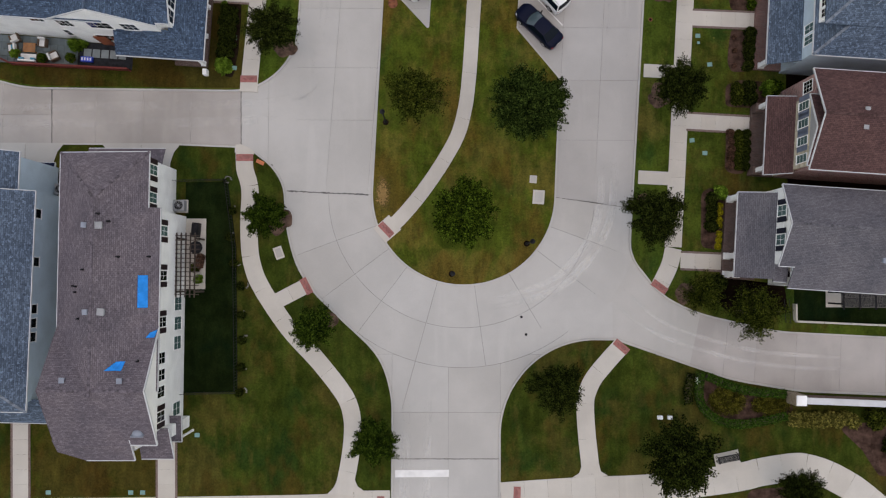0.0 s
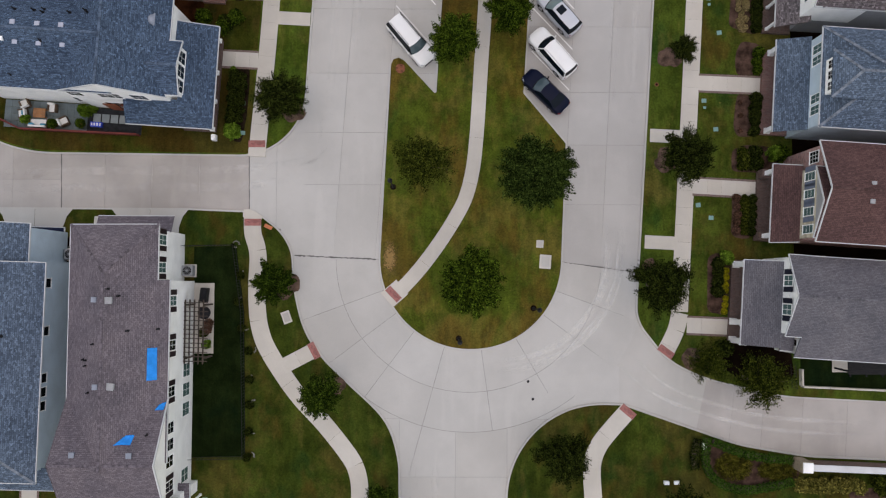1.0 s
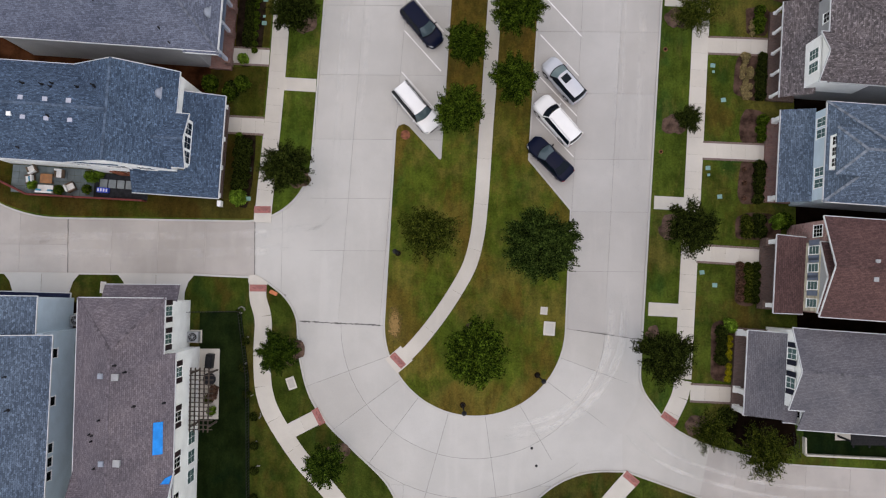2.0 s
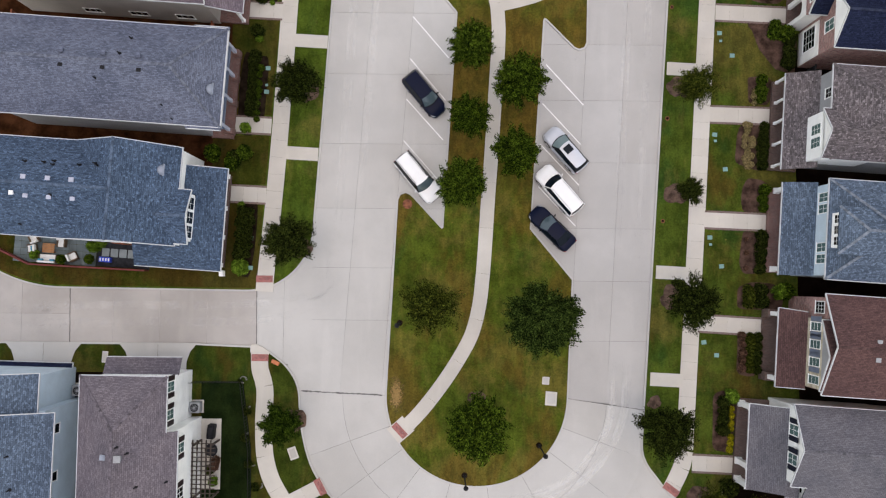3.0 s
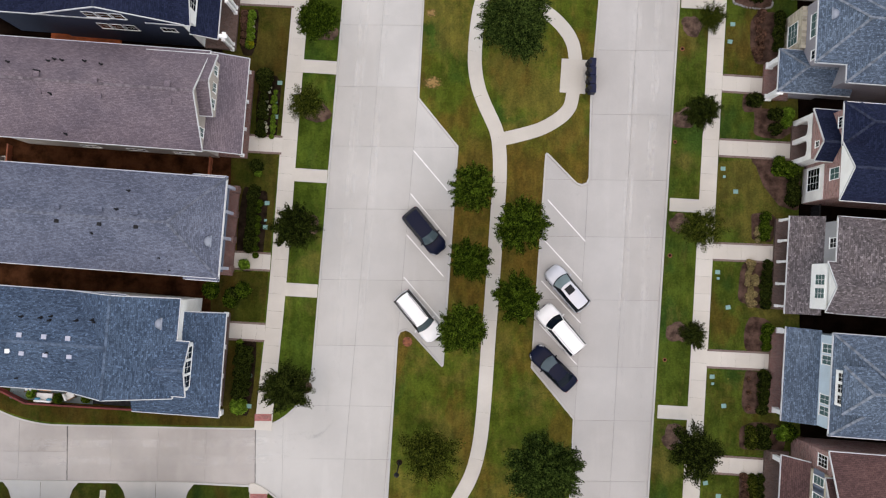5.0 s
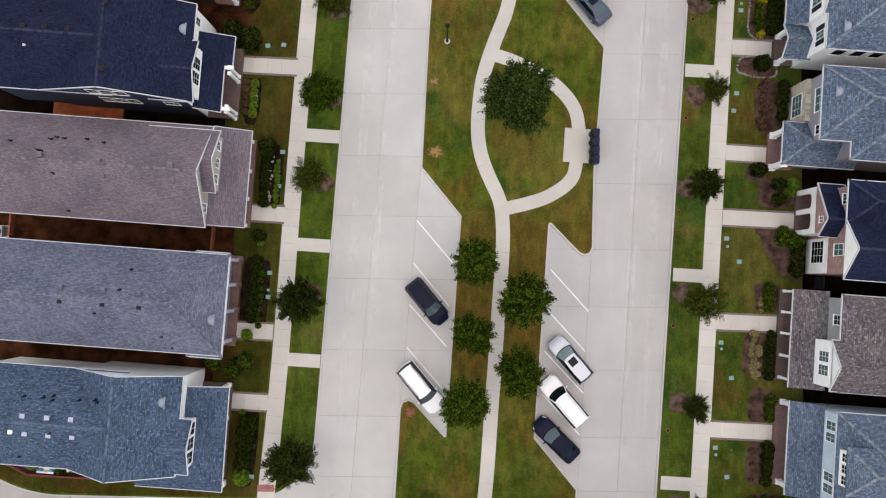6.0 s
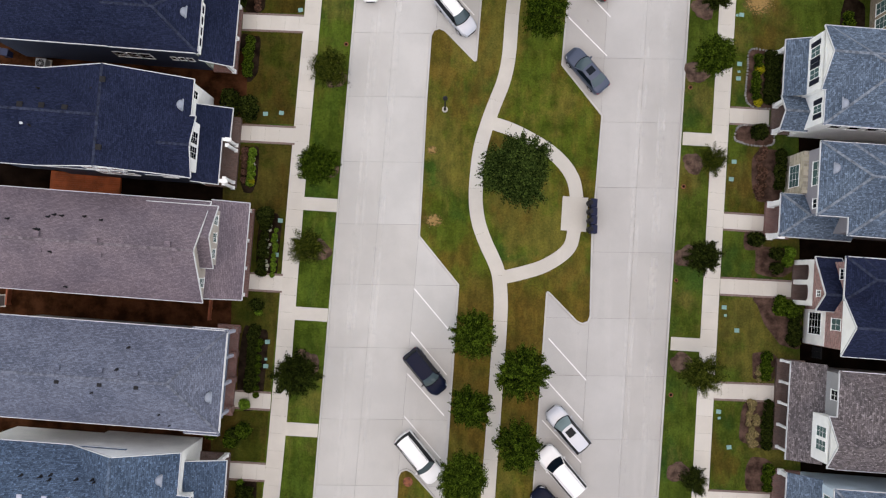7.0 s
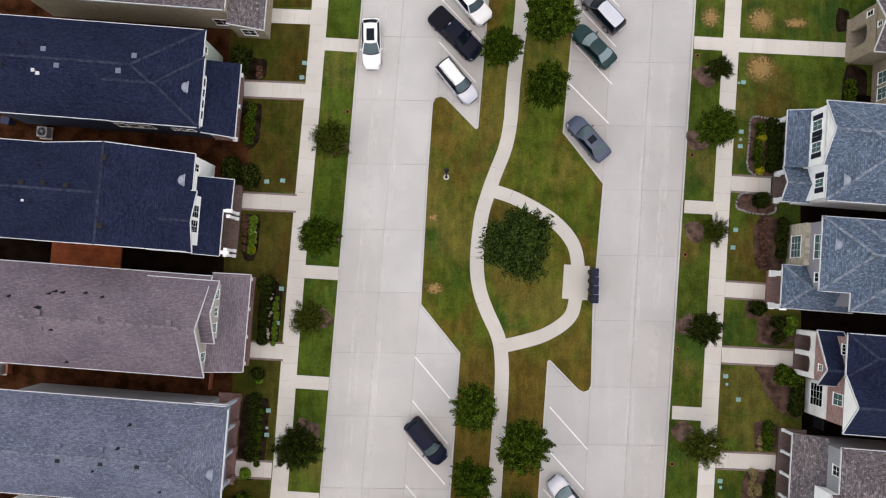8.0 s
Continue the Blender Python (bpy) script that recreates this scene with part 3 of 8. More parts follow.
def wall(parent, u0, u1, v0, v1, z0, z1, material, label=""):
    return part("wall", box(bmesh.new(), u0, u1, v0, v1, z0, z1), material, parent, label)


def swap(axis, pts):
    return [(a, b, c) if axis == "u" else (b, a, c) for a, b, c in pts]


def roof(parent, u0, u1, v0, v1, ze, zr, material, axis="u", hip=(0, 0), mid=None, trim=True, fascia=None, th=0.14, infill=None, inset=0.3, low=0.0, ends=(1, 1)):
    """A pitched roof whose ridge runs along the axis; hip: the setbacks of its hipped ends (0: gable). infill: the material of the gable walls."""
    a0, a1, b0, b1 = (u0, u1, v0, v1) if axis == "u" else (v0, v1, u0, u1)
    mid = (b0 + b1) / 2 if mid is None else mid
    r0, r1 = a0 + hip[0], a1 - hip[1]
    zn = ze - low
    top = swap(axis, [(a0, b0, ze), (a1, b0, ze), (a1, b1, zn), (a0, b1, zn), (r0, mid, zr), (r1, mid, zr)])
    bm = bmesh.new()
    t = [bm.verts.new(p) for p in top]
    b = [bm.verts.new((p[0], p[1], p[2] - th)) for p in top]
    for q in ((0, 1, 5, 4), (2, 3, 4, 5), (3, 0, 4), (1, 2, 5)):
        bm.faces.new([t[i] for i in q])
        bm.faces.new([b[i] for i in reversed(q)])
    ob = None
    for i, j in ((0, 1), (1, 2), (2, 3), (3, 0)):
        if (i, j) == (1, 2) and not hip[1]:
            for k, l in ((1, 5), (5, 2)):
                bm.faces.new((t[k], t[l], b[l], b[k]))
        elif (i, j) == (3, 0) and not hip[0]:
            for k, l in ((3, 4), (4, 0)):
                bm.faces.new((t[k], t[l], b[l], b[k]))
        else:
            bm.faces.new((t[i], t[j], b[j], b[i]))
    # gable ends are open undersides: take their flat triangles away
    bm.faces.ensure_lookup_table()
    dead = []
    for f in bm.faces:
        idx = [v.index for v in f.verts]
        if len(f.verts) == 3:
            s = {(round(v.co.x, 4), round(v.co.y, 4)) for v in f.verts}
            e0 = {(round(top[i][0], 4), round(top[i][1], 4)) for i in (3, 0, 4)}
            e1 = {(round(top[i][0], 4), round(top[i][1], 4)) for i in (1, 2, 5)}
            if (s == e0 and not hip[0]) or (s == e1 and not hip[1]):
                dead.append(f)
    bmesh.ops.delete(bm, geom=dead, context="FACES_ONLY")
    ob = part("roof", bm, material, parent)
    # ridge and hip caps
    cap = bmesh.new()
    lift = Vector((0, 0, 0.02))
    T = [Vector(p) for p in top]
    lines = [(4, 5)] + ([(0, 4), (3, 4)] if hip[0] else []) + ([(1, 5), (2, 5)] if hip[1] else [])
    for i, j in lines:
        if (T[i] - T[j]).length > 0.2:
            beam(cap, T[i] + lift, T[j] + lift, 0.2, 0.04)
    if cap.faces:
        part("ridge_cap", cap, CAPS.get(material.name, material), ob)
    else:
        cap.free()
    if trim:
        g = Vector((0, 0, 0.02))
        edges = [(0, 1), (2, 3)]
        if ends[0]:
            edges += [(3, 0)] if hip[0] else [(0, 4), (4, 3)]
        if ends[1]:
            edges += [(1, 2)] if hip[1] else [(1, 5), (5, 2)]
        for i, j in edges:
            part("gutter", beam(bmesh.new(), T[i] + g, T[j] + g, 0.06, 0.15), fascia or M_GUTTER, ob)
    if infill:
        for end, h, s, on in ((a0, hip[0], 1, ends[0]), (a1, hip[1], -1, ends[1])):
            if h or not on:
                continue
            k = bmesh.new()
            x0, x1 = end + s * inset, end + s * (inset + 0.2)
            tri = [(b0 + 0.25, ze - 0.3), (b1 - 0.25, zn - 0.3), (b1 - 0.25, zn - 0.12), (mid, zr - 0.16), (b0 + 0.25, ze - 0.12)]
            va = [k.verts.new(swap(axis, [(x0, p, z)])[0]) for p, z in tri]
            vb = [k.verts.new(swap(axis, [(x1, p, z)])[0]) for p, z in tri]
            k.faces.new(va), k.faces.new(vb[::-1])
            for i in range(5):
                k.faces.new((va[i], va[(i + 1) % 5], vb[(i + 1) % 5], vb[i]))
            part("gable_wall", k, infill, parent)
    return ob


def shed(parent, pts, material, th=0.14, name="porch_roof", edges=(0,), fascia=None, label=""):
    """A single slope from four corners: low left, low right, high right, high left."""
    bm = bmesh.new()
    t = [bm.verts.new(p) for p in pts]
    b = [bm.verts.new((p[0], p[1], p[2] - th)) for p in pts]
    n = len(pts)
    bm.faces.new(t), bm.faces.new(b[::-1])
    for i in range(n):
        bm.faces.new((t[i], t[(i + 1) % n], b[(i + 1) % n], b[i]))
    ob = part(name, bm, material, parent, label)
    for i in edges:
        part("gutter", beam(bmesh.new(), Vector(pts[i]) + Vector((0, 0, 0.02)), Vector(pts[(i + 1) % n]) + Vector((0, 0, 0.02)), 0.06, 0.15), fascia or M_GUTTER, ob)
    return ob


WINDOWS = {}


def window(parent, place, turn, w, h, nx=2, ny=2, glass=None, frame_mat=None, shutter=None):
    """A sash window in the wall: frame with glazing bars, one pane behind each opening, shutters if any. turn: degrees about z; 0 looks along -v."""
    glass, frame_mat = glass or M_GLASS, frame_mat or M_WHITE
    key = (w, h, nx, ny, glass.name, frame_mat.name)
    t, bar, d = 0.055, 0.025, 0.03
    iw, ih = w - 2 * t, h - 2 * t
    if key not in WINDOWS:
        xs, zs = [-w / 2], [0.0]
        for k in range(nx):
            xs += [-w / 2 + t + iw * k / nx + (bar / 2 if k else 0), -w / 2 + t + iw * (k + 1) / nx - (bar / 2 if k < nx - 1 else 0)]
        for k in range(ny):
            zs += [t + ih * k / ny + (bar / 2 if k else 0), t + ih * (k + 1) / ny - (bar / 2 if k < ny - 1 else 0)]
        xs.append(w / 2), zs.append(h)
        bm = bmesh.new()
        g = [[bm.verts.new((x, -d, z)) for z in zs] for x in xs]
        for i in range(len(xs) - 1):
            for j in range(len(zs) - 1):
                if not (i % 2 and j % 2):
                    bm.faces.new((g[i][j], g[i + 1][j], g[i + 1][j + 1], g[i][j + 1]))
        ex = bmesh.ops.extrude_face_region(bm, geom=bm.faces[:])
        bmesh.ops.translate(bm, verts=[e for e in ex["geom"] if isinstance(e, bmesh.types.BMVert)], vec=(0, d + 0.02, 0))
        sill = box(bmesh.new(), -w / 2 - 0.05, w / 2 + 0.05, -d - 0.025, 0.0, -0.06, 0.0)
        pane = box(bmesh.new(), -iw / nx / 2, iw / nx / 2, -0.022, -0.008, -ih / ny / 2, ih / ny / 2)
        sh = box(bmesh.new(), -0.21, 0.21, -0.05, 0.0, 0.0, h, 0.012)
        WINDOWS[key] = finish(bm, "window", frame_mat), finish(pane, "pane", glass), finish(sill, "sill", frame_mat), sh
    fm, pm, sm, sh = WINDOWS[key]
    ob = new("window", fm)
    ob.parent = parent
    ob.matrix_basis = pose(*place, 0, 0, turn)
    part("sill", sm, None, ob)
    for i in range(nx):
        for j in range(ny):
            part("pane", pm, None, ob).matrix_basis = pose(-iw / 2 + iw * (i + 0.5) / nx, 0, t + ih * (j + 0.5) / ny)
    if shutter:
        skey = (h, shutter.name)
        if skey not in WINDOWS:
            WINDOWS[skey] = finish(sh.copy(), "shutter", shutter)
        for s in (-1, 1):
            o = part("shutter", WINDOWS[skey], None, ob, "dark slatted shutter")
            o.matrix_basis = pose(s * (w / 2 + 0.25), 0, 0)
    return ob


FRONT, BACK, SIDE_S, SIDE_N = -90, 90, 0, 180


def column(parent, u, v, z0, z1, size=0.3, material=None, base=None):
    bm = bmesh.new()
    box(bm, u - size / 2, u + size / 2, v - size / 2, v + size / 2, z0 + 0.01, z1 - 0.02)
    box(bm, u - size * 0.68, u + size * 0.68, v - size * 0.68, v + size * 0.68, z1 - 0.18, z1)
    box(bm, u - size * 0.68, u + size * 0.68, v - size * 0.68, v + size * 0.68, z0, z0 + 0.25)
    ob = part("column", bm, material or M_WHITE, parent)
    if base:
        part("pier", box(bmesh.new(), u - size, u + size, v - size, v + size, 0, z0 + 0.9), base, ob)
    return ob


def porch_floor(parent, u0, u1, v0, v1, material, z=0.32):
    bm = box(bmesh.new(), u0, u1, v0, v1, -0.1, z)
    part("porch_floor", bm, material, parent)
    w = min(1.4, (v1 - v0) * 0.4)
    return bm


def dome_vent(parent, u, v, z, turn, pitch):
    """A half-round attic vent on the slope."""
    bm = bmesh.new()
    k = 10
    rows = []
    for i in range(5):
        a = math.pi / 2 * i / 4
        rows.append([bm.verts.new((0.05 - 0.42 * math.cos(a) * math.cos(math.pi * j / k - math.pi / 2), 0.42 * math.cos(a) * math.sin(math.pi * j / k - math.pi / 2), 0.24 * math.sin(a))) for j in range(k + 1)])
    for r, q in zip(rows, rows[1:]):
        for j in range(k):
            bm.faces.new((r[j], r[j + 1], q[j + 1], q[j]))
    bmesh.ops.remove_doubles(bm, verts=bm.verts, dist=1e-4)
    box(bm, 0.03, 0.12, -0.46, 0.46, -0.1, 0.26)
    ob = part("attic_vent", bm, M_VENT, parent, "pale half-round metal attic vent")
    ob.matrix_basis = pose(u, v, z, 0, 0, turn) @ pose(0, 0, 0, 0, pitch, 0)


def box_vents(parent, places, material, size=0.32, h=0.22, slope=0.0):
    for u, v, z in places:
        bm = box(bmesh.new(), -size / 2, size / 2, -size / 2, size / 2, -0.15, h, 0.03)
        box(bm, -size / 2 - 0.05, size / 2 + 0.05, -size / 2 - 0.05, size / 2 + 0.05, h - 0.07, h - 0.02)
        ob = part("roof_vent", bm, material, parent)
        ob.matrix_basis = pose(u, v, z, 0, 0, random.uniform(-4, 4))


def pipes(parent, places, r=0.06):
    for u, v, z in places:
        bm = tube(bmesh.new(), [(0, 0, -0.2), (0, 0, 0.35)], [r, r], 8)
        tube(bm, [(0, 0, -0.12), (0, 0, 0.06)], [r * 2.3, r * 1.2], 8)
        ob = part("vent_pipe", bm, M_DARK, parent)
        ob.matrix_basis = pose(u, v, z)


CAPS = {}
R_SLATE = shingle("slate_blue_shingles", (0.092, 0.126, 0.172), 0.34)
R_BLUE = shingle("blue_grey_shingles", (0.060, 0.092, 0.140), 0.36)
R_GREY = shingle("grey_shingles", (0.122, 0.138, 0.184), 0.24)
R_TAUPE = shingle("taupe_shingles", (0.168, 0.136, 0.156), 0.18)
R_NAVY = shingle("navy_shingles", (0.0152, 0.0205, 0.0445), 0.26)
R_PLUM = shingle("plum_grey_shingles", (0.152, 0.131, 0.148), 0.2)
R_BROWN = shingle("brown_shingles", (0.106, 0.060, 0.057), 0.2)
R_MIX = shingle("weathered_taupe_shingles", (0.125, 0.108, 0.112), 0.42)
R_ASH = shingle("ash_grey_shingles", (0.136, 0.132, 0.148), 0.16)
for _m, _c in ((R_SLATE, (0.185, 0.215, 0.255)), (R_BLUE, (0.092, 0.13, 0.185)), (R_GREY, (0.145, 0.16, 0.20)), (R_TAUPE, (0.178, 0.15, 0.165)), (R_NAVY, (0.034, 0.042, 0.070)), (R_PLUM, (0.152, 0.131, 0.148)), (R_BROWN, (0.112, 0.067, 0.063)), (R_MIX, (0.14, 0.122, 0.124)), (R_ASH, (0.138, 0.134, 0.148))):
    CAPS[_m.name] = surface(_m.name + "_cap", _c, 0.95, 0.4, 3.2, 9, 0.4, 0, 0.0)
W_WHITE = siding("white_siding", (0.88, 0.875, 0.85))
W_BLUE = siding("pale_blue_siding", (0.50, 0.61, 0.69))
W_NAVY = siding("navy_siding", (0.030, 0.041, 0.074))
W_GREY = siding("grey_siding", (0.30, 0.30, 0.31))
W_LILAC = siding("lilac_grey_siding", (0.27, 0.255, 0.28))
W_CREAM = siding("pinkish_beige_siding", (0.42, 0.37, 0.33))
W_GREEN = siding("sage_siding", (0.36, 0.40, 0.34))
B_RED = bricks("red_brown_brick", (0.22, 0.10, 0.085), (0.24, 0.2, 0.18))
B_ROSE = bricks("rose_brick", (0.32, 0.165, 0.15), (0.40, 0.33, 0.30), 0.3, 0.1, 0.4)
B_TAN = bricks("tan_brick", (0.27, 0.205, 0.14), (0.36, 0.31, 0.25))
B_STONE = bricks("cut_stone", (0.46, 0.40, 0.30), (0.5, 0.46, 0.4), 0.5, 0.25, 0.3)
B_DARK = bricks("dark_porch_brick", (0.13, 0.075, 0.062), (0.17, 0.14, 0.125))
P_NAVY = surface("navy_paint", (0.014, 0.016, 0.028), 0.5, 0.15, 2, 9, 0.05, 0, 0.1)
P_PLUM = surface("dark_plum_paint", (0.024, 0.014, 0.016), 0.5, 0.15, 2, 9, 0.05, 0, 0.1)
P_LILAC = surface("pale_lilac_paint", (0.42, 0.44, 0.52), 0.5, 0.1, 2, 9, 0.05)
P_SLATE = surface("slate_blue_paint", (0.13, 0.16, 0.22), 0.5, 0.12, 2, 9, 0.05)
STUCCO = surface("white_stucco", (0.80, 0.775, 0.73), 0.85, 0.08, 0.8, 18, 0.3)
WOOD_RED = surface("rust_stained_wood", (0.25, 0.066, 0.028), 0.7, 0.25, 1.2, 9, 0.3)

# ---- houses; local u runs from the front to the back, v along the street ----
EAST, WEST = -3.6, 176.4


def house(x, y, turn, label):
    return thing("house", pose(x, y, 0, 0, 0, turn), label, "house", "houses along the street")


# white cottage with a broad front gable
h = house(26.2, 1.6, EAST, "white two-storey house with grey shingle roof, front gable and deep porch")
wall(h, 0.5, 9.0, -2.85, 3.2, 0, 5.1, W_WHITE)
wall(h, 1.85, 16, -4.5, 3.15, 0, 4.15, W_WHITE)
wall(h, 1.85, 16, -2.8, 3.14, 4.15, 5.0, W_WHITE)
roof(h, 0.3, 1.6, -3.08, 3.42, 5.2, 7.15, R_ASH, infill=W_WHITE, ends=(1, 0))
roof(h, 1.55, 16.2, -4.75, 3.40, 4.2, 7.145, R_ASH, hip=(0, 2.4), mid=0.17, low=-1.0, ends=(0, 1))
shed(h, [(-2.2, -4.1, 2.75), (-2.2, 2.9, 2.75), (0.55, 2.9, 4.05), (0.55, -4.1, 4.05)], R_ASH, edges=(0, 1))
shed(h, [(0.5, -4.3, 3.9), (0.5, -2.9, 4.03), (1.6, -2.9, 4.05), (1.6, -4.3, 3.92)], R_ASH, edges=(3,))
porch_floor(h, -2.25, 0.55, -4.2, 2.95, B_DARK)
for v in (2.55, -2.3, -3.85):
    column(h, -1.95, v, 0.3, 2.68, 0.42)
for v in (1.34, -0.96):
    window(h, (0.49, v, 4.2), FRONT, 0.9, 1.5, 2, 2, M_PANE, shutter=P_NAVY)
window(h, (1.84, -3.6, 3.1), FRONT, 0.6, 0.9, 1, 2)
box_vents(h, [(8.0, 1.6, 6.75), (7.6, -2.2, 6.85)], M_VENT)
pipes(h, [(7.9, -1.2, 7.25)])

# brown-roofed house with nested gables
h = house(28.3, 9.8, EAST, "brick and stone house with brown shingle roof and nested front gables")
wall(h, 0.3, 16, -3.6, 3.7, 0, 6.7, B_ROSE)
wall(h, 0.02, 0.32, -3.5, 2.0, 0, 6.7, B_STONE)
roof(h, -0.05, 16.2, -3.9, 3.98, 6.8, 8.95, R_BROWN, infill=W_GREY, inset=1.2)
roof(h, -0.25, 6.0, -3.6, 1.95, 6.85, 8.25, R_BROWN, infill=W_GREY, inset=0.25, ends=(1, 0))
shed(h, [(-1.85, -3.9, 2.9), (-1.85, 2.65, 2.9), (0.02, 2.45, 4.1), (0.02, -3.8, 4.1)], R_BROWN, edges=(0, 1, 3))
porch_floor(h, -2.0, 0.05, -3.6, 2.4, B_DARK)
for v in (2.1, -3.25):
    column(h, -1.6, v, 0.3, 2.82, 0.36, base=B_DARK)
for v in (1.35, -0.05, -1.45, -2.85):
    window(h, (0.01, v, 4.65), FRONT, 0.72, 1.6, 1, 3, M_PANE, shutter=P_SLATE if v > -2 else None)
window(h, (0.28, 2.9, 4.7), FRONT, 1.0, 1.4, 3, 3)
box_vents(h, [(3.2, 0.55, 8.5), (3.2, -0.75, 8.4)], M_GREY, 0.28)

# pale blue house with hipped roof and hipped dormer
h = house(28.8, 19.1, EAST, "pale blue sided house with blue shingle hip roof and white dormer")
wall(h, 0.42, 15, -3.85, 3.45, 0, 6.4, W_BLUE)
roof(h, 0.05, 15.4, -4.22, 3.75, 6.5, 9.5, R_SLATE, hip=(4.0, 4.0))
wall(h, 0.3, 4.0, -1.75, 0.95, 6.6, 8.1, M_WHITE)
roof(h, 0.12, 6.5, -2.3, 1.4, 8.1, 9.35, R_SLATE, hip=(1.7, 0), trim=False)
for v in (0.45, -0.4, -1.25):
    window(h, (0.29, v, 7.1), FRONT, 0.72, 0.85, 2, 2)
shed(h, [(-1.84, -3.95, 2.6), (-1.84, 3.85, 2.6), (0.44, 3.8, 4.0), (0.44, -3.9, 4.0)], R_SLATE, edges=(0,))
porch_floor(h, -1.95, 0.45, -3.7, 3.5, B_RED)
for v in (3.4, -3.4):
    column(h, -1.35, v, 0.3, 2.5, 0.36)
for v in (2.42, 1.5, -1.62, -2.54):
    window(h, (0.41, v, 4.35), FRONT, 0.78, 1.55, 2, 2, M_PANE)
pipes(h, [(5.2, 2.4, 8.3), (6.4, -1.9, 8.4)])

# grey-brown house with a white cross gable
h = house(29.2, 28.2, EAST, "grey sided house with mottled taupe roof and white cross gable")
wall(h, 0.42, 15, -3.5, 3.5, 0, 6.4, W_GREY)
roof(h, 0.12, 15.4, -3.85, 3.8, 6.5, 9.3, R_MIX, hip=(4.2, 4.0))
wall(h, -0.3, 4, -3.6, 0.05, 3.0, 6.4, M_WHITE)
roof(h, -0.5, 5.2, -3.82, 0.2, 6.5, 8.05, R_MIX, infill=M_WHITE, inset=0.2, ends=(1, 0))
shed(h, [(-1.87, -4.2, 2.6), (-1.87, 4.0, 2.6), (0.44, 4.0, 4.05), (0.44, -4.1, 4.05)], R_MIX, edges=(0,))
porch_floor(h, -1.95, 0.45, -3.9, 3.9, B_DARK)
for v in (3.8, 2.0, 0.2, -1.7, -3.6):
    column(h, -1.62, v, 0.3, 2.5, 0.19)
for v in (-1.24, -2.32):
    window(h, (-0.31, v, 4.35), FRONT, 0.9, 1.5, 2, 3, M_PANE)
window(h, (0.41, 1.75, 4.9), FRONT, 0.85, 1.1, 2, 2)

# stucco and brick house with an arched entry
h = house(29.6, 37.0, EAST, "white stucco and rose brick house with navy roof and arched entry")
wall(h, 0.5, 15, -3.4, 3.6, 0, 6.8, B_ROSE)
wall(h, 0.42, 0.9, -3.35, -0.4, 0, 3.5, STUCCO)
roof(h, 1.3, 15.4, -3.84, 3.98, 6.9, 9.6, R_NAVY, hip=(3.4, 4.0), ends=(0, 1))
roof(h, 0.05, 7.0, 0.5, 3.97, 6.91, 8.2, R_NAVY, hip=(1.75, 0), ends=(1, 0))
roof(h, 0.05, 6.0, -3.85, 0.85, 6.92, 8.95, R_NAVY, infill=M_WHITE, inset=0.12, ends=(1, 0))
window(h, (0.41, -1.55, 1.0), FRONT, 1.9, 2.0, 3, 4)
window(h, (0.49, -1.45, 4.5), FRONT, 1.0, 1.4, 2, 2, M_PANE)
window(h, (0.49, 2.6, 5.4), FRONT, 0.9, 1.0, 3, 2)
# entry block with two arches


def arch_front(parent, u0, u1, piers, material, spring, top_z):
    """A wall with arched openings between the piers."""
    bm = bmesh.new()
    for a, b in piers:
        box(bm, u0, u1, a, b, 0, top_z)
    for (a0, a1), (b0, b1) in zip(piers, piers[1:]):
        c, r = (a1 + b0) / 2, (b0 - a1) / 2
        k = 8
        for i in range(k):
            t0, t1 = math.pi * i / k, math.pi * (i + 1) / k
            y0, y1 = c - r * math.cos(t0), c - r * math.cos(t1)
            zz0, zz1 = spring + 0.55 * r * math.sin(t0), spring + 0.55 * r * math.sin(t1)
            v = [bm.verts.new(p) for p in ((u0, y0, zz0), (u0, y1, zz1), (u0, y1, top_z), (u0, y0, top_z), (u1, y0, zz0), (u1, y1, zz1), (u1, y1, top_z), (u1, y0, top_z))]
            for q in ((0, 1, 2, 3), (4, 5, 6, 7), (0, 1, 5, 4)):
                bm.faces.new([v[j] for j in q])
    part("arcade", bm, material, parent, "white stucco arcade with arched openings")


arch_front(h, -0.75, -0.45, [(-0.1, 0.3), (1.65, 2.05), (3.35, 3.75)], STUCCO, 2.5, 3.6)
wall(h, -0.45, 0.5, -0.1, 0.1, 0, 3.6, STUCCO)
wall(h, -0.45, 0.5, 3.55, 3.75, 0, 3.6, STUCCO)
porch_floor(h, -0.8, 0.5, -0.05, 3.7, B_DARK, 0.2)
gable = bmesh.new()
tri = [(-0.1, 3.6), (3.75, 3.6), (3.75, 4.15), (0.9, 6.0), (-0.1, 4.8)]
ra = [gable.verts.new((-0.72, v, z)) for v, z in tri]
rb = [gable.verts.new((-0.45, v, z)) for v, z in tri]
gable.faces.new(ra), gable.faces.new(rb[::-1])
for i in range(5):
    gable.faces.new((ra[i], ra[(i + 1) % 5], rb[(i + 1) % 5], rb[i]))
part("entry_gable", gable, B_ROSE, h)
roof(h, -1.0, 1.2, -0.46, 3.95, 4.75, 6.2, R_NAVY, mid=0.9, low=0.5)
window(h, (-0.73, 0.95, 4.3), FRONT, 0.55, 0.6, 2, 2)

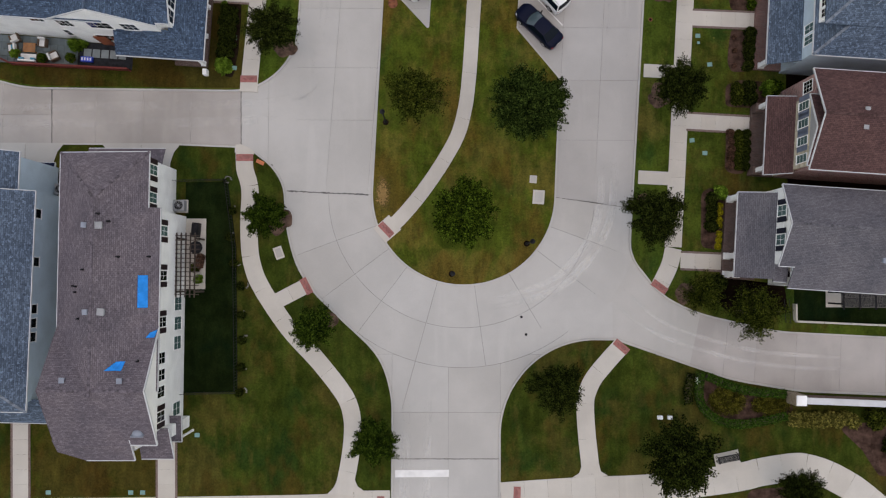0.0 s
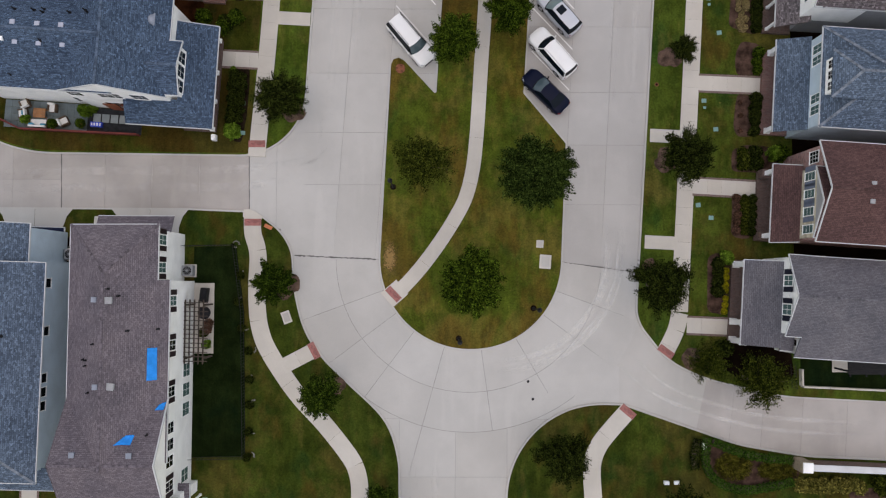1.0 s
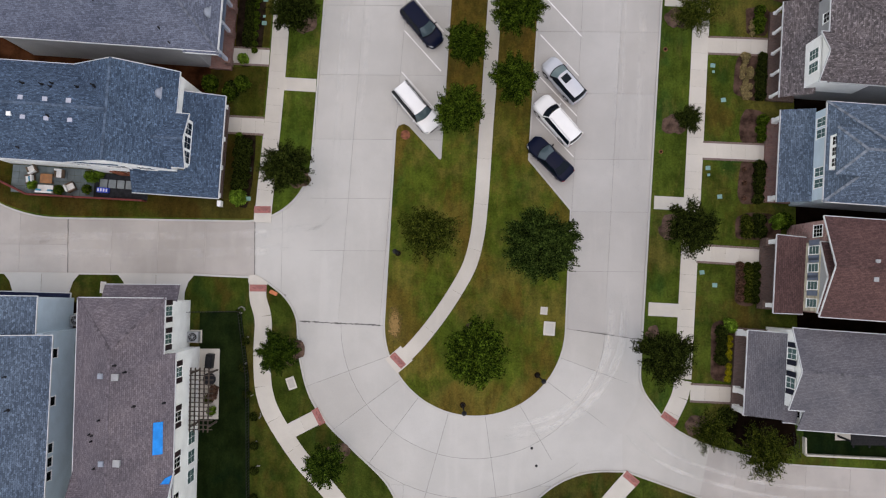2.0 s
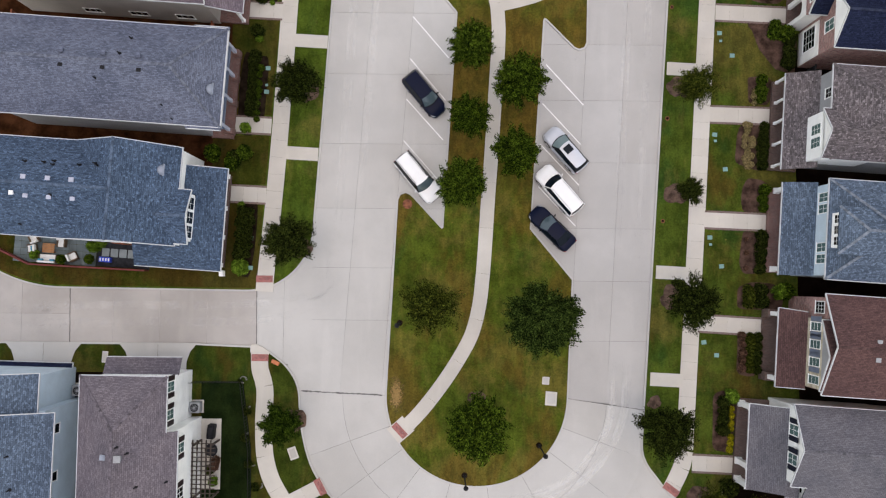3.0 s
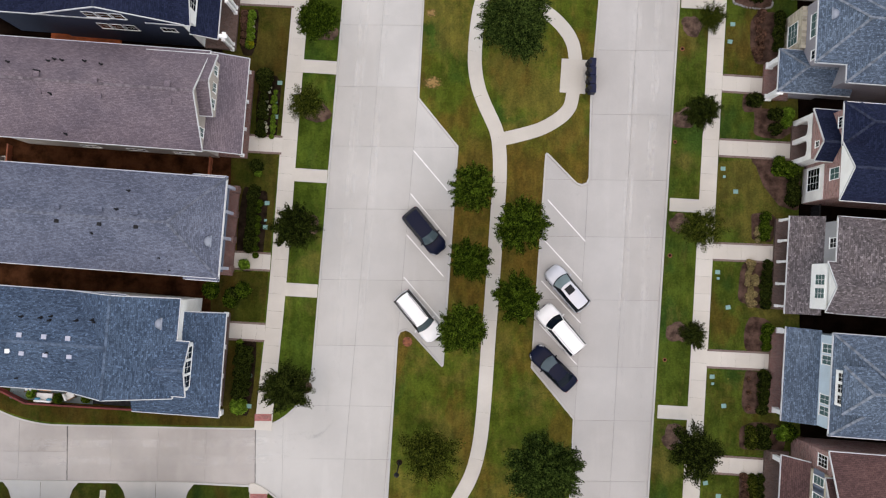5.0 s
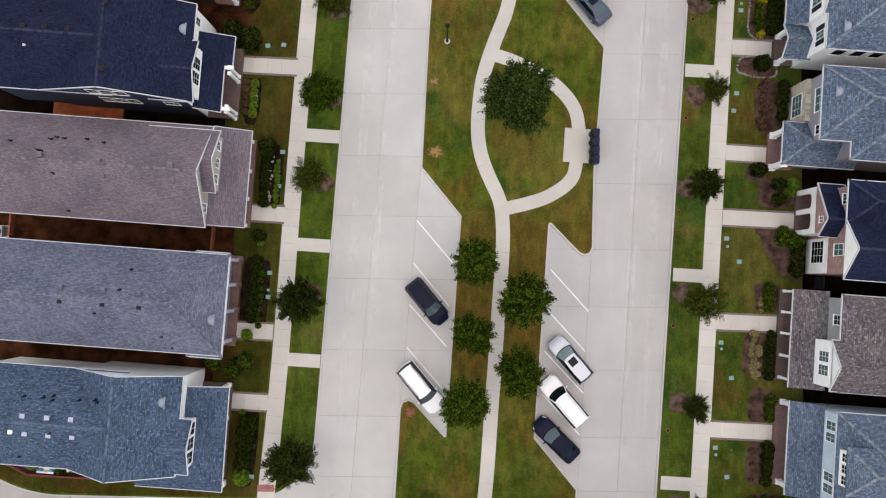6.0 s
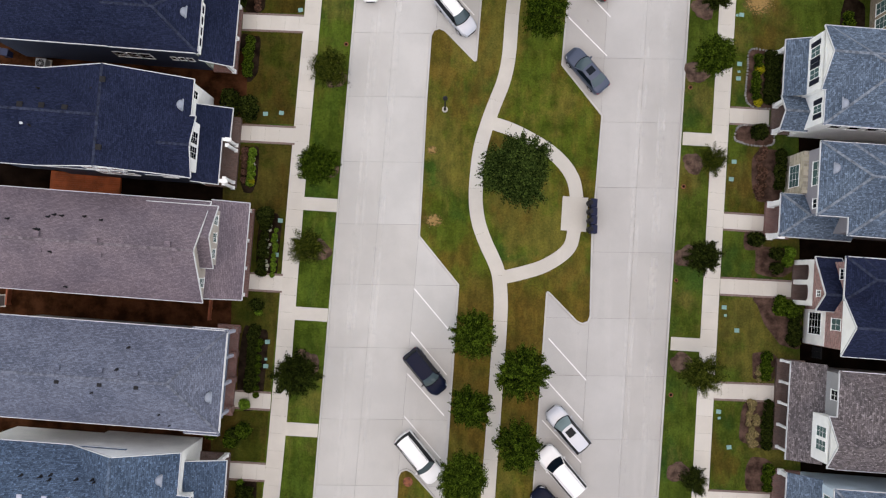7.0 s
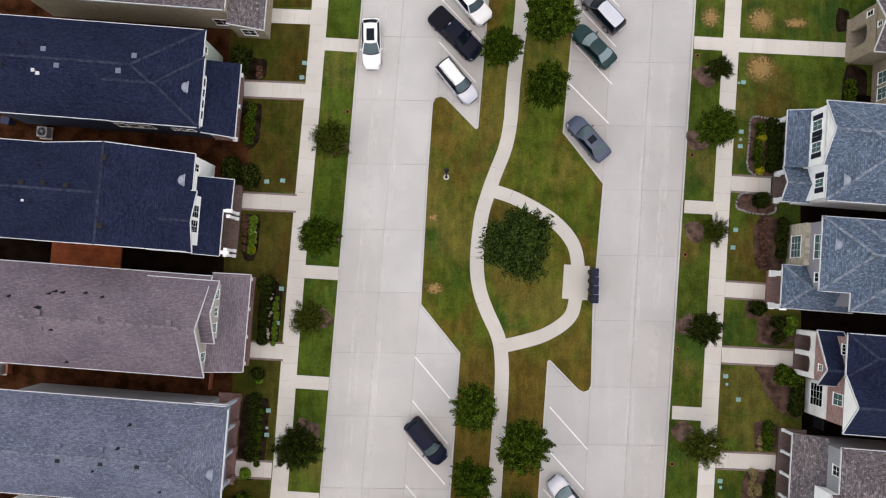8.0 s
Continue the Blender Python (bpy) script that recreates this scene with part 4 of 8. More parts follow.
# lilac-grey house with a stone bay and hipped roofs
h = house(28.6, 46.8, EAST, "lilac sided house with stone ground floor and blue hip roofs")
wall(h, 0.1, 15, -2.3, 3.05, 0, 6.1, W_LILAC)
wall(h, -0.3, 0.3, -0.5, 3.05, 0, 3.3, B_STONE)
wall(h, 2.4, 15, -3.7, 3.0, 0, 6.08, W_LILAC)
roof(h, -0.45, 12, -2.61, 3.36, 6.2, 8.6, R_SLATE, hip=(3.0, 0), ends=(1, 0))
roof(h, 2.05, 15.4, -4.05, 3.38, 6.22, 9.2, R_SLATE, hip=(3.7, 3.7))
roof(h, -1.88, 4.2, -4.22, -0.56, 2.9, 4.35, R_SLATE, hip=(1.8, 0), ends=(1, 0))
wall(h, 0.2, 2.4, -3.9, -2.2, 0, 2.9, W_LILAC)
porch_floor(h, -1.95, 0.2, -4.2, -1.1, B_RED)
for v in (-1.3, -4.1):
    column(h, -1.6, v, 0.3, 2.8, 0.42)
window(h, (-0.31, 1.1, 0.9), FRONT, 1.9, 1.7, 3, 3, M_PANE)
window(h, (0.09, 1.0, 4.1), FRONT, 2.0, 1.5, 3, 2, M_PANE)
window(h, (0.09, -1.5, 4.4), FRONT, 0.8, 1.2, 2, 2)
dome_vent(h, 0.45, 1.1, 6.95, 180, 38)

# white house with gable and small entry gable
h = house(28.6, 55.4, EAST, "white house with blue-grey shingle roof, front gable and columned porch")
wall(h, 0.25, 15, -3.7, 3.6, 0, 6.5, M_WHITE)
roof(h, 0.0, 15.4, -4.02, 3.93, 6.6, 9.2, R_SLATE, hip=(4.2, 4.0))
wall(h, -0.15, 4, -1.0, 3.65, 3.0, 6.5, M_WHITE)
roof(h, -0.32, 6.0, -1.25, 3.95, 6.62, 8.3, R_SLATE, infill=M_WHITE, inset=0.17, ends=(1, 0))
shed(h, [(-1.65, -0.95, 2.8), (-1.65, 3.93, 2.8), (0.2, 3.85, 4.1), (0.2, -0.95, 4.1)], R_SLATE, edges=(0, 1))
roof(h, -1.75, 0.6, -3.85, -0.85, 2.8, 3.85, R_SLATE, ends=(1, 0))
porch_floor(h, -1.35, 0.26, -3.6, 3.7, B_DARK)
for v in (3.5, -1.15, -3.5):
    column(h, -1.15, v, 0.3, 2.72, 0.34)
for v in (2.27, 0.46):
    window(h, (-0.16, v, 4.3), FRONT, 0.85, 1.5, 2, 2, M_PANE, shutter=P_NAVY)
window(h, (0.24, -2.42, 4.4), FRONT, 0.7, 1.3, 2, 2, M_PANE, shutter=P_NAVY)
for u in (1.8, 3.35, 4.85, 6.4):
    window(h, (u, -3.71, 4.4), SIDE_S, 1.0, 1.3, 1, 1)
dome_vent(h, 1.1, -2.44, 7.4, 180, 32)

# tan brick house set further back
h = house(34.0, 66.2, EAST, "tan brick house with grey roof and gabled entry porch")
wall(h, 2.2, 14, -6.5, 7.5, 0, 5.6, B_TAN)
roof(h, 1.8, 14.4, -6.8, 7.8, 5.7, 9.3, R_MIX, axis="v", hip=(5, 5))
arch_front(h, 0.0, 0.3, [(-1.9, -0.75), (0.85, 2.1)], B_TAN, 2.3, 3.2)
wall(h, 0.3, 2.2, -1.9, -1.65, 0, 3.2, B_TAN)
wall(h, 0.3, 2.2, 1.85, 2.1, 0, 3.2, B_TAN)
wall(h, 0.02, 2.2, -1.88, 2.08, 3.2, 4.2, B_TAN)
roof(h, -0.2, 4.0, -2.15, 2.35, 4.3, 5.9, R_MIX, infill=B_TAN, inset=0.22)
porch_floor(h, -0.3, 2.2, -1.8, 2.0, B_TAN, 0.18)
window(h, (0.0, 1.5, 2.7), FRONT, 0.5, 0.9, 1, 2)
window(h, (0.01, 0.1, 4.35), FRONT, 0.5, 0.6, 1, 2)
for v in (-3.4, -4.8):
    window(h, (2.19, v, 1.0), FRONT, 1.1, 1.9, 2, 3, M_PANE)

# slate-roofed corner house with wrapped porch
h = house(-21.5, 21.0, WEST, "white sided corner house with slate-blue roof and wrap-around porch")
wall(h, 1.1, 17, -3.5, 3.65, 0, 5.9, W_WHITE)
wall(h, 0.95, 9.1, -3.72, 3.88, 0, 5.92, W_WHITE)
roof(h, 0.72, 9.3, -3.85, 4.0, 6.0, 8.85, R_BLUE, axis="v", infill=W_WHITE, inset=0.1)
roof(h, 5.0, 17.4, -3.86, 4.02, 6.02, 8.8, R_BLUE, infill=W_WHITE, ends=(0, 1))
wall(h, 0.1, 3, -0.3, 3.5, 3.0, 5.95, W_WHITE)
roof(h, -0.28, 3.2, -0.55, 3.8, 6.03, 7.0, R_BLUE, infill=W_WHITE, ends=(1, 0))
shed(h, [(-2.2, -2.8, 3.3), (-2.28, 5.76, 3.3), (0.4, 3.75, 4.35), (1.15, -2.75, 4.35)][::-1], R_BLUE, edges=(2, 3))
shed(h, [(-2.28, 5.76, 3.3), (4.87, 5.76, 3.3), (4.87, 3.7, 4.3), (0.4, 3.75, 4.35)], R_BLUE, edges=(0,))
porch_floor(h, -1.6, 1.15, -2.6, 5.4, B_DARK)
for v in (-2.5, 0.3, 2.8, 5.2):
    column(h, -1.35, v, 0.3, 3.2, 0.28)
for u in (1.6, 4.4):
    column(h, u, 4.75, 0.3, 3.3, 0.26)
wall(h, 1.2, 4.6, 3.9, 4.0, 0, 3.6, B_ROSE)
for v in (0.45, 1.6, 2.75):
    window(h, (0.09, v, 4.2), FRONT, 1.05, 1.65, 2, 2)
window(h, (1.09, -2.9, 4.4), FRONT, 0.6, 1.0, 2, 2)
for u, z, w in ((5.6, 4.2, 1.9), (8.4, 4.2, 1.2), (10.8, 4.2, 1.2), (3.2, 4.3, 1.3), (6.3, 1.0, 1.9), (9.2, 1.0, 1.5)):
    window(h, (u, 3.89 if u < 9 else 3.66, z), SIDE_N, w, 1.4, 3, 2, M_GLASS)
for u in (5.4, 6.9):
    part("door", box(bmesh.new(), u - 0.55, u + 0.55, 3.96, 4.04, 0.05, 2.1), WOOD_RED, h, "rust red garden door")
dome_vent(h, 1.9, -1.85, 6.8, 180, 33)
box_vents(h, [(11.67, -0.38, 8.45), (9.81, -0.38, 8.45), (8.01, -0.39, 8.45), (11.57, 0.99, 8.1), (9.77, 0.99, 8.1), (7.96, 0.98, 8.1)], P_LILAC, 0.27, 0.16)
pipes(h, [(12.16, -1.69, 7.65), (10.69, -1.71, 7.65), (9.97, -1.86, 7.5), (9.94, -1.55, 7.7), (7.95, -1.69, 7.65), (6.6, -1.85, 7.95), (6.4, -1.7, 7.95), (9.58, 0.81, 8.3), (12.6, 3.16, 6.6)])
box_vents(h, [(12.53, 0.89, 8.2)], M_WHITE, 0.22, 0.3)

# grey house with a tall recessed porch
h = house(-18.8, 30.6, WEST, "grey sided house with grey roof and tall recessed brick porch")
wall(h, 2.4, 18, -3.5, 3.75, 0, 6.0, W_GREY)
roof(h, 0.0, 18.4, -3.87, 4.12, 6.1, 8.95, R_GREY, hip=(3.4, 0))
roof(h, -0.04, 2.7, -4.0, 4.34, 6.05, 6.3, R_GREY, hip=(1.2, 1.2))
porch_floor(h, 0.6, 2.5, -3.9, 3.9, B_RED)
for v in (-3.5, -1.4, 0.8, 3.3):
    column(h, 0.78, v, 0.3, 5.95, 0.26, P_LILAC, B_RED)
beams = bmesh.new()
beam(beams, (0.78, -3.6, 3.15), (0.78, 3.6, 3.15), 0.25, 0.3)
part("balcony_beam", beams, P_SLATE, h)
for v in (-2.4, 2.1):
    window(h, (2.39, v, 4.1), FRONT, 1.0, 1.5, 2, 2)
    window(h, (2.39, v, 0.9), FRONT, 1.0, 1.7, 2, 2)
dome_vent(h, 0.75, 1.26, 6.85, 180, 38)
box_vents(h, [(11.75, -0.48, 8.6), (8.52, -0.49, 8.6), (5.84, -0.46, 8.6)], R_GREY, 0.3, 0.2)
box_vents(h, [(11.74, 0.6, 8.55), (8.51, 0.59, 8.55), (5.74, 0.6, 8.55)], M_BLACK, 0.24, 0.16)
pipes(h, [(9.24, 1.34, 8.05), (4.39, 2.84, 6.95), (3.74, 3.75, 6.3), (7.08, -2.16, 7.4), (7.37, -0.6, 8.55)])

# taupe-roofed house with a shed dormer
h = house(-20.5, 40.8, WEST, "beige sided house with taupe roof and broad front porch")
wall(h, 0.3, 17, -3.6, 3.8, 0, 5.5, W_CREAM)
roof(h, -0.05, 17.4, -3.95, 4.18, 5.6, 8.9, R_TAUPE, infill=W_CREAM, inset=0.35)
wall(h, -0.4, 2.0, -3.3, 1.1, 4.2, 6.0, W_CREAM)
roof(h, -0.75, 5.0, -3.6, 1.4, 5.95, 7.75, R_TAUPE, mid=-1.05, infill=W_CREAM, inset=0.3, ends=(1, 0))
shed(h, [(-2.5, -4.25, 3.2), (-2.5, 3.85, 3.2), (0.3, 3.9, 4.5), (0.3, -4.2, 4.5)], R_TAUPE, edges=(0, 1, 3))
porch_floor(h, -2.15, 0.3, -4.0, 3.7, B_RED)
for v in (-3.8, -1.2, 1.2, 3.5):
    column(h, -1.8, v, 0.3, 3.1, 0.22)
for v in (-2.5, -1.1, 0.2, 2.6):
    window(h, (-0.41 if v < 1.5 else 0.29, v, 4.75), FRONT, 0.8, 1.1, 2, 3, M_PANE)
for u in (3.0, 7.0, 11.0):
    window(h, (u, 3.81, 0.9), SIDE_N, 1.6, 0.8, 3, 1)
box_vents(h, [(11.87, 0.92, 8.2), (11.89, -0.27, 8.7), (7.4, -0.11, 8.8), (7.26, 0.91, 8.2), (1.95, -0.23, 8.7), (1.89, 0.93, 8.2)], R_TAUPE, 0.34)
pipes(h, [(14.72, -1.28, 7.8), (11.81, -1.67, 7.5), (11.43, -1.88, 7.35), (10.82, -1.83, 7.4), (9.11, -1.92, 7.3), (7.72, -1.72, 7.45), (10.68, 3.67, 6.05), (12.2, -0.64, 8.4), (12.0, -0.6, 8.4), (11.02, 1.0, 8.2)])

# navy-roofed house with a cross gable
h = house(-21.5, 50.6, WEST, "navy sided house with navy roof, white front gable and columned porch")
wall(h, 0.78, 17, -3.5, 3.6, 0, 6.0, W_NAVY)
wall(h, 0.78, 12.4, -3.74, 3.86, 0, 6.02, W_NAVY)
wall(h, 0.7, 0.775, -3.78, 3.93, 0, 6.0, W_WHITE, "white sided front wall")
roof(h, 0.38, 12.6, -3.86, 4.0, 6.1, 8.9, R_NAVY, axis="v", infill=W_NAVY, inset=0.1)
roof(h, 6.5, 17.4, -3.88, 3.98, 6.08, 8.85, R_NAVY, infill=W_NAVY, ends=(0, 1))
for u in (5.5, 6.6, 7.7):
    window(h, (u, 3.91, 6.2), SIDE_N, 0.95, 1.15, 1, 2)
    window(h, (u + 0.1, 3.87, 3.4), SIDE_N, 0.95, 1.2, 1, 2)
window(h, (2.4, 3.87, 3.8), SIDE_N, 1.2, 0.8, 3, 1)
wall(h, 0.3, 3, -0.6, 3.4, 3.0, 6.0, M_WHITE)
roof(h, 0.0, 3.6, -0.9, 4.05, 6.13, 7.1, R_NAVY, infill=M_WHITE, ends=(1, 0))
shed(h, [(-2.05, -2.35, 3.25), (-2.0, 0.2, 3.25), (0.75, 0.2, 4.3), (0.75, -2.3, 4.3)], R_NAVY, edges=(0, 3))
shed(h, [(-1.4, 0.2, 3.45), (-1.4, 4.15, 3.45), (0.7, 4.1, 4.25), (0.7, 0.2, 4.28)], R_NAVY, edges=(0, 1))
porch_floor(h, -1.95, 0.7, -2.2, 4.0, B_DARK)
for v in (0.3, 0.75, 3.55, 4.0):
    column(h, -1.75, v, 0.3, 3.2, 0.22)
for v in (0.3, 3.8):
    bb = bmesh.new()
    beam(bb, (-2.1, v, 3.4), (-1.2, v, 3.4), 0.3, 0.25)
    part("porch_beam", bb, M_WHITE, h)
window(h, (0.69, -2.9, 4.2), FRONT, 0.7, 1.1, 2, 2)
for v in (0.7, 1.9):
    window(h, (0.29, v, 4.5), FRONT, 1.05, 1.6, 2, 3)
dome_vent(h, 1.05, -1.6, 6.65, 180, 33)
box_vents(h, [(12.55, -0.3, 8.55), (10.91, -0.35, 8.5), (9.14, -0.31, 8.5), (6.34, -2.65, 8.75), (6.19, 2.54, 8.75)], M_BLACK, 0.34)
box_vents(h, [(12.6, 1.01, 8.1)], M_GUTTER, 0.12, 0.14)
pipes(h, [(11.98, 1.14, 8.1), (11.92, -1.88, 7.5), (7.32, -2.0, 8.3)])

# navy-roofed house with hipped front
h = house(-21.4, 60.3, WEST, "sage sided house with navy hip roof and low shed porch")
wall(h, 0.35, 17, -3.8, 3.4, 0, 6.0, W_GREEN)
roof(h, -0.05, 17.4, -4.2, 3.7, 6.1, 8.8, R_NAVY, hip=(4.6, 0))
roof(h, -0.2, 7.0, -2.0, 3.74, 6.13, 8.1, R_NAVY, hip=(3.2, 0), ends=(1, 0))
shed(h, [(-2.2, -2.5, 3.0), (-2.2, 3.8, 3.0), (0.36, 3.75, 4.2), (0.36, -2.3, 4.2)], R_NAVY, edges=(0, 1))
wall(h, 0.5, 17, 3.4, 3.44, 0, 5.95, W_NAVY, "dark sided flank of the house")
for u in (7.3, 6.2, 5.1):
    window(h, (u, 3.45, 2.5), SIDE_N, 0.95, 1.3, 1, 2)
for u in (2.8, 2.1, 1.4):
    window(h, (u, 3.45, 2.7), SIDE_N, 0.5, 0.8, 1, 1)
porch_floor(h, -1.7, 0.36, -2.3, 3.6, B_RED)
for v in (-2.2, 0.6, 3.5):
    column(h, -1.5, v, 0.3, 2.9, 0.26)
band = box(bmesh.new(), 0.2, 0.36, -0.9, 3.3, 4.2, 5.9)
part("window_band", band, M_WHITE, h)
for v in (-0.3, 0.6, 1.5, 2.4):
    window(h, (0.19, v, 4.4), FRONT, 0.75, 1.3, 1, 3)
window(h, (0.34, -3.0, 4.3), FRONT, 0.6, 1.0, 2, 2)
dome_vent(h, 0.85, 0.74, 6.85, 180, 33)
box_vents(h, [(11.54, -1.06, 8.25), (10.28, 0.18, 8.5), (5.51, 0.25, 8.5), (4.5, -1.07, 8.25)], P_SLATE, 0.3, 0.14)
pipes(h, [(14.5, 0.45, 8.3), (14.3, 0.2, 8.45), (13.6, -1.5, 7.9)])
box_vents(h, [(12.19, 0.63, 8.2), (11.87, 0.83, 8.1)], M_GUTTER, 0.17, 0.2)

# tan brick house at the end of the row
h = house(-19.4, 70.6, WEST, "tan brick house with taupe roof and small brick porch")
wall(h, 0.4, 17, -4, 4.1, 0, 5.9, B_TAN)
roof(h, 0.0, 17.4, -4.3, 4.45, 6.0, 9.0, R_MIX, hip=(4.2, 0))
wall(h, -2.3, 0.5, 1.2, 4.7, 0, 3.0, B_TAN)
shed(h, [(-2.5, -2.0, 3.0), (-2.5, 4.9, 3.0), (0.4, 4.9, 4.1), (0.4, -2.0, 4.1)], R_MIX, edges=(0, 1))
window(h, (-0.9, 4.71, 0.9), SIDE_N, 1.2, 1.4, 2, 2)
window(h, (1.4, 4.11, 1.2), SIDE_N, 1.4, 1.4, 2, 2)

# big white house on the corner lawn, with sheets over its roof leaks
h = thing("house", pose(-25.36, -2.08, 0), "white sided house with plum-grey roof, patched with blue sheets", "house", "houses along the street")
wall(h, -3.5, 2.55, 4.7, 8.75, 0, 6.7, W_WHITE)
wall(h, -3.5, 3.45, -12.2, 4.75, 0, 6.7, W_WHITE)
roof(h, -3.85, 3.85, -9, 4.85, 6.8, 9.7, R_PLUM, axis="v", ends=(0, 0))
roof(h, -3.85, 3.13, 4.8, 9.08, 6.8, 9.69, R_PLUM, axis="v", hip=(0, 3.7), mid=0.0, low=-0.53, ends=(0, 1))
wall(h, 1.6, 2.55, 4.7, 8.74, 6.6, 7.3, W_WHITE)
part("wall", panel([(-3.5, 8.75, 6.6), (-3.5, 8.75, 6.72), (2.54, 8.75, 7.25), (2.54, 8.75, 6.6)], 0.1), W_WHITE, h)
roof(h, -3.78, 3.86, -13.0, -4.15, 6.84, 9.6, R_PLUM, infill=W_WHITE, inset=0.12, fascia=CAPS[R_PLUM.name])
for a, b in (((3.9, -4.15, 6.88), (3.9, -8.575, 9.64)), ((3.9, -8.575, 9.64), (3.9, -13.03, 6.88)), ((3.9, -13.03, 6.88), (1.9, -13.03, 6.88))):
    part("rake_board", beam(bmesh.new(), a, b, 0.09, 0.16), M_GUTTER, h)
wall(h, -3.5, 1.9, -13.6, -12.0, 0, 6.0, W_WHITE)
shed(h, [(-3.9, -13.7, 6.15), (-1.8, -14.4, 5.9), (1.9, -14.4, 5.9), (1.9, -12.6, 7.08), (-3.9, -12.6, 7.08)], R_PLUM, edges=(1, 2))
shed(h, [(1.7, -14.7, 4.2), (4.25, -14.7, 4.2), (4.15, -12.1, 5.3), (1.7, -12.1, 5.3)], R_PLUM, edges=(0, 1))
wall(h, 2.0, 4.0, -13.0, -12.1, 0, 4.1, W_WHITE)
shed(h, [(3.5, -13.6, 3.1), (4.45, -13.6, 3.1), (4.45, -11.5, 3.3), (3.5, -11.5, 3.3)], R_PLUM, edges=(0, 1))
column(h, 4.3, -13.3, 0.0, 3.0, 0.14)
shed(h, [(-3.6, 10.1, 2.8), (2.6, 10.1, 2.8), (2.6, 8.7, 3.5), (-3.6, 8.7, 3.5)], R_PLUM, edges=(0,))
for v, u, sh, gl in ((8.0, 2.56, 1, 1), (5.8, 2.56, 1, 1), (3.2, 3.46, 1, 1), (-0.3, 3.46, 1, 0), (-3.9, 3.46, 1, 0), (-11.2, 3.46, 1, 0)):
    window(h, (u, v, 4.3), BACK, 0.85, 1.6, 2, 2, M_PANE if gl else M_GLASS, shutter=P_PLUM)
for v in (-6.7, -8.0, -9.3):
    window(h, (3.46, v, 4.4), BACK, 0.95, 1.5, 2, 2)
for v in (-2.6, -4.2, -5.8, -11.2):
    window(h, (3.46, v, 0.9), BACK, 1.15, 1.6, 2, 2, M_PANE)
main_slope = lambda u, v: 9.7 - abs(u) * (9.7 - 6.8) / 3.85
cross_slope = lambda u, v: 9.6 - abs(v + 8.575) * (9.6 - 6.84) / 4.425
plum_top = lambda u, v: max(main_slope(u, v) if v > -9 else 0, cross_slope(u, v))
box_vents(h, [(u, v, plum_top(u, v)) for u, v in ((-0.79, 3.37), (-0.45, -2.94), (-2.12, -7.86), (2.02, -7.89))], M_VENT, 0.3)
box_vents(h, [(u, v, plum_top(u, v)) for u, v in ((0.4, 3.33), (0.61, -2.93))], M_GREY, 0.42)
pipes(h, [(u, v, plum_top(u, v)) for u, v in ((0.32, 4.18), (0.91, 3.65), (1.46, 1.08), (3.2, 1.13), (-0.86, 0.13), (-1.9, -1.07), (-1.61, -1.11), (-1.65, -1.52), (-1.27, -3.45), (2.96, -6.58))])
dome_vent(h, 2.65, -12.05, 7.43, -90, 32)


def roof_sheet(parent, corners, z_of):
    """A thin plastic sheet lying on the slope between four corners."""
    a, b, c, d = [Vector(q) for q in corners]
    bm = bmesh.new()
    nu, nv = 6, 10
    g = [[bm.verts.new((*q, z_of(*q) + 0.03 + 0.02 * random.random())) for q in [a.lerp(b, i / nu).lerp(d.lerp(c, i / nu), j / nv) for j in range(nv + 1)]] for i in range(nu + 1)]
    for i in range(nu):
        for j in range(nv):
            bm.faces.new((g[i][j], g[i + 1][j], g[i + 1][j + 1], g[i][j + 1]))
    ex = bmesh.ops.extrude_face_region(bm, geom=bm.faces[:])
    bmesh.ops.translate(bm, verts=[e for e in ex["geom"] if isinstance(e, bmesh.types.BMVert)], vec=(0, 0, 0.02))
    ob = new("tarpaulin", finish(bm, "tarpaulin", M_TARP))
    ob.matrix_basis = parent.matrix_basis
    tagged(ob, "bright blue plastic sheet pinned on the shingles", "tarpaulin", "roof sheets")


M_TARP = surface("blue_sheeting", (0.0, 0.25, 0.72), 0.8, 0.12, 1.5, 8, 0.2, 0, 0.05)
roof_sheet(h, [(2.6, -2.7), (3.2, -2.7), (3.18, -0.27), (2.6, -0.27)], plum_top)
roof_sheet(h, [(0.8, -7.2), (1.91, -7.23), (2.06, -6.58), (1.48, -6.58)], plum_top)
roof_sheet(h, [(3.1, -4.95), (3.75, -4.93), (3.84, -4.36), (3.37, -4.55)], plum_top)

# pale blue house next to it
h = thing("house", pose(-33.0, 0.0, 0, 0, 0, -1.2), "pale blue sided house with slate-blue shingle roof", "house", "houses along the street")
wall(h, -9, 0.0, 4.2, 6.8, 0, 6.5, W_BLUE)
wall(h, -9, 0.95, -12.2, 4.2, 0, 6.5, W_BLUE)
roof(h, -9.6, 1.78, -12.7, 4.1, 6.6, 9.6, R_SLATE, axis="v", hip=(5, 0), infill=W_BLUE)
roof(h, -9.6, 0.45, -2, 7.08, 6.62, 9.55, R_SLATE, axis="v", mid=-4.0, infill=W_BLUE, ends=(0, 1))
shed(h, [(-9, -14.2, 3.2), (2.6, -14.2, 3.2), (2.6, -12.1, 4.4), (-9, -12.1, 4.4)], R_SLATE, edges=(0, 1))
for v in (2.5, -1.3, -5.0, -6.1, -7.2):
    window(h, (0.96, v, 4.2), BACK, 0.8, 1.4, 1, 1)
# added low slope, no porch: it draws the dark strip at the wall's foot
shed(h, [(-7.0, 7.2, 0.4), (-0.1, 7.2, 0.4), (-0.1, 6.78, 0.46), (-7.0, 6.78, 0.46)], R_NAVY, edges=(0, 1))
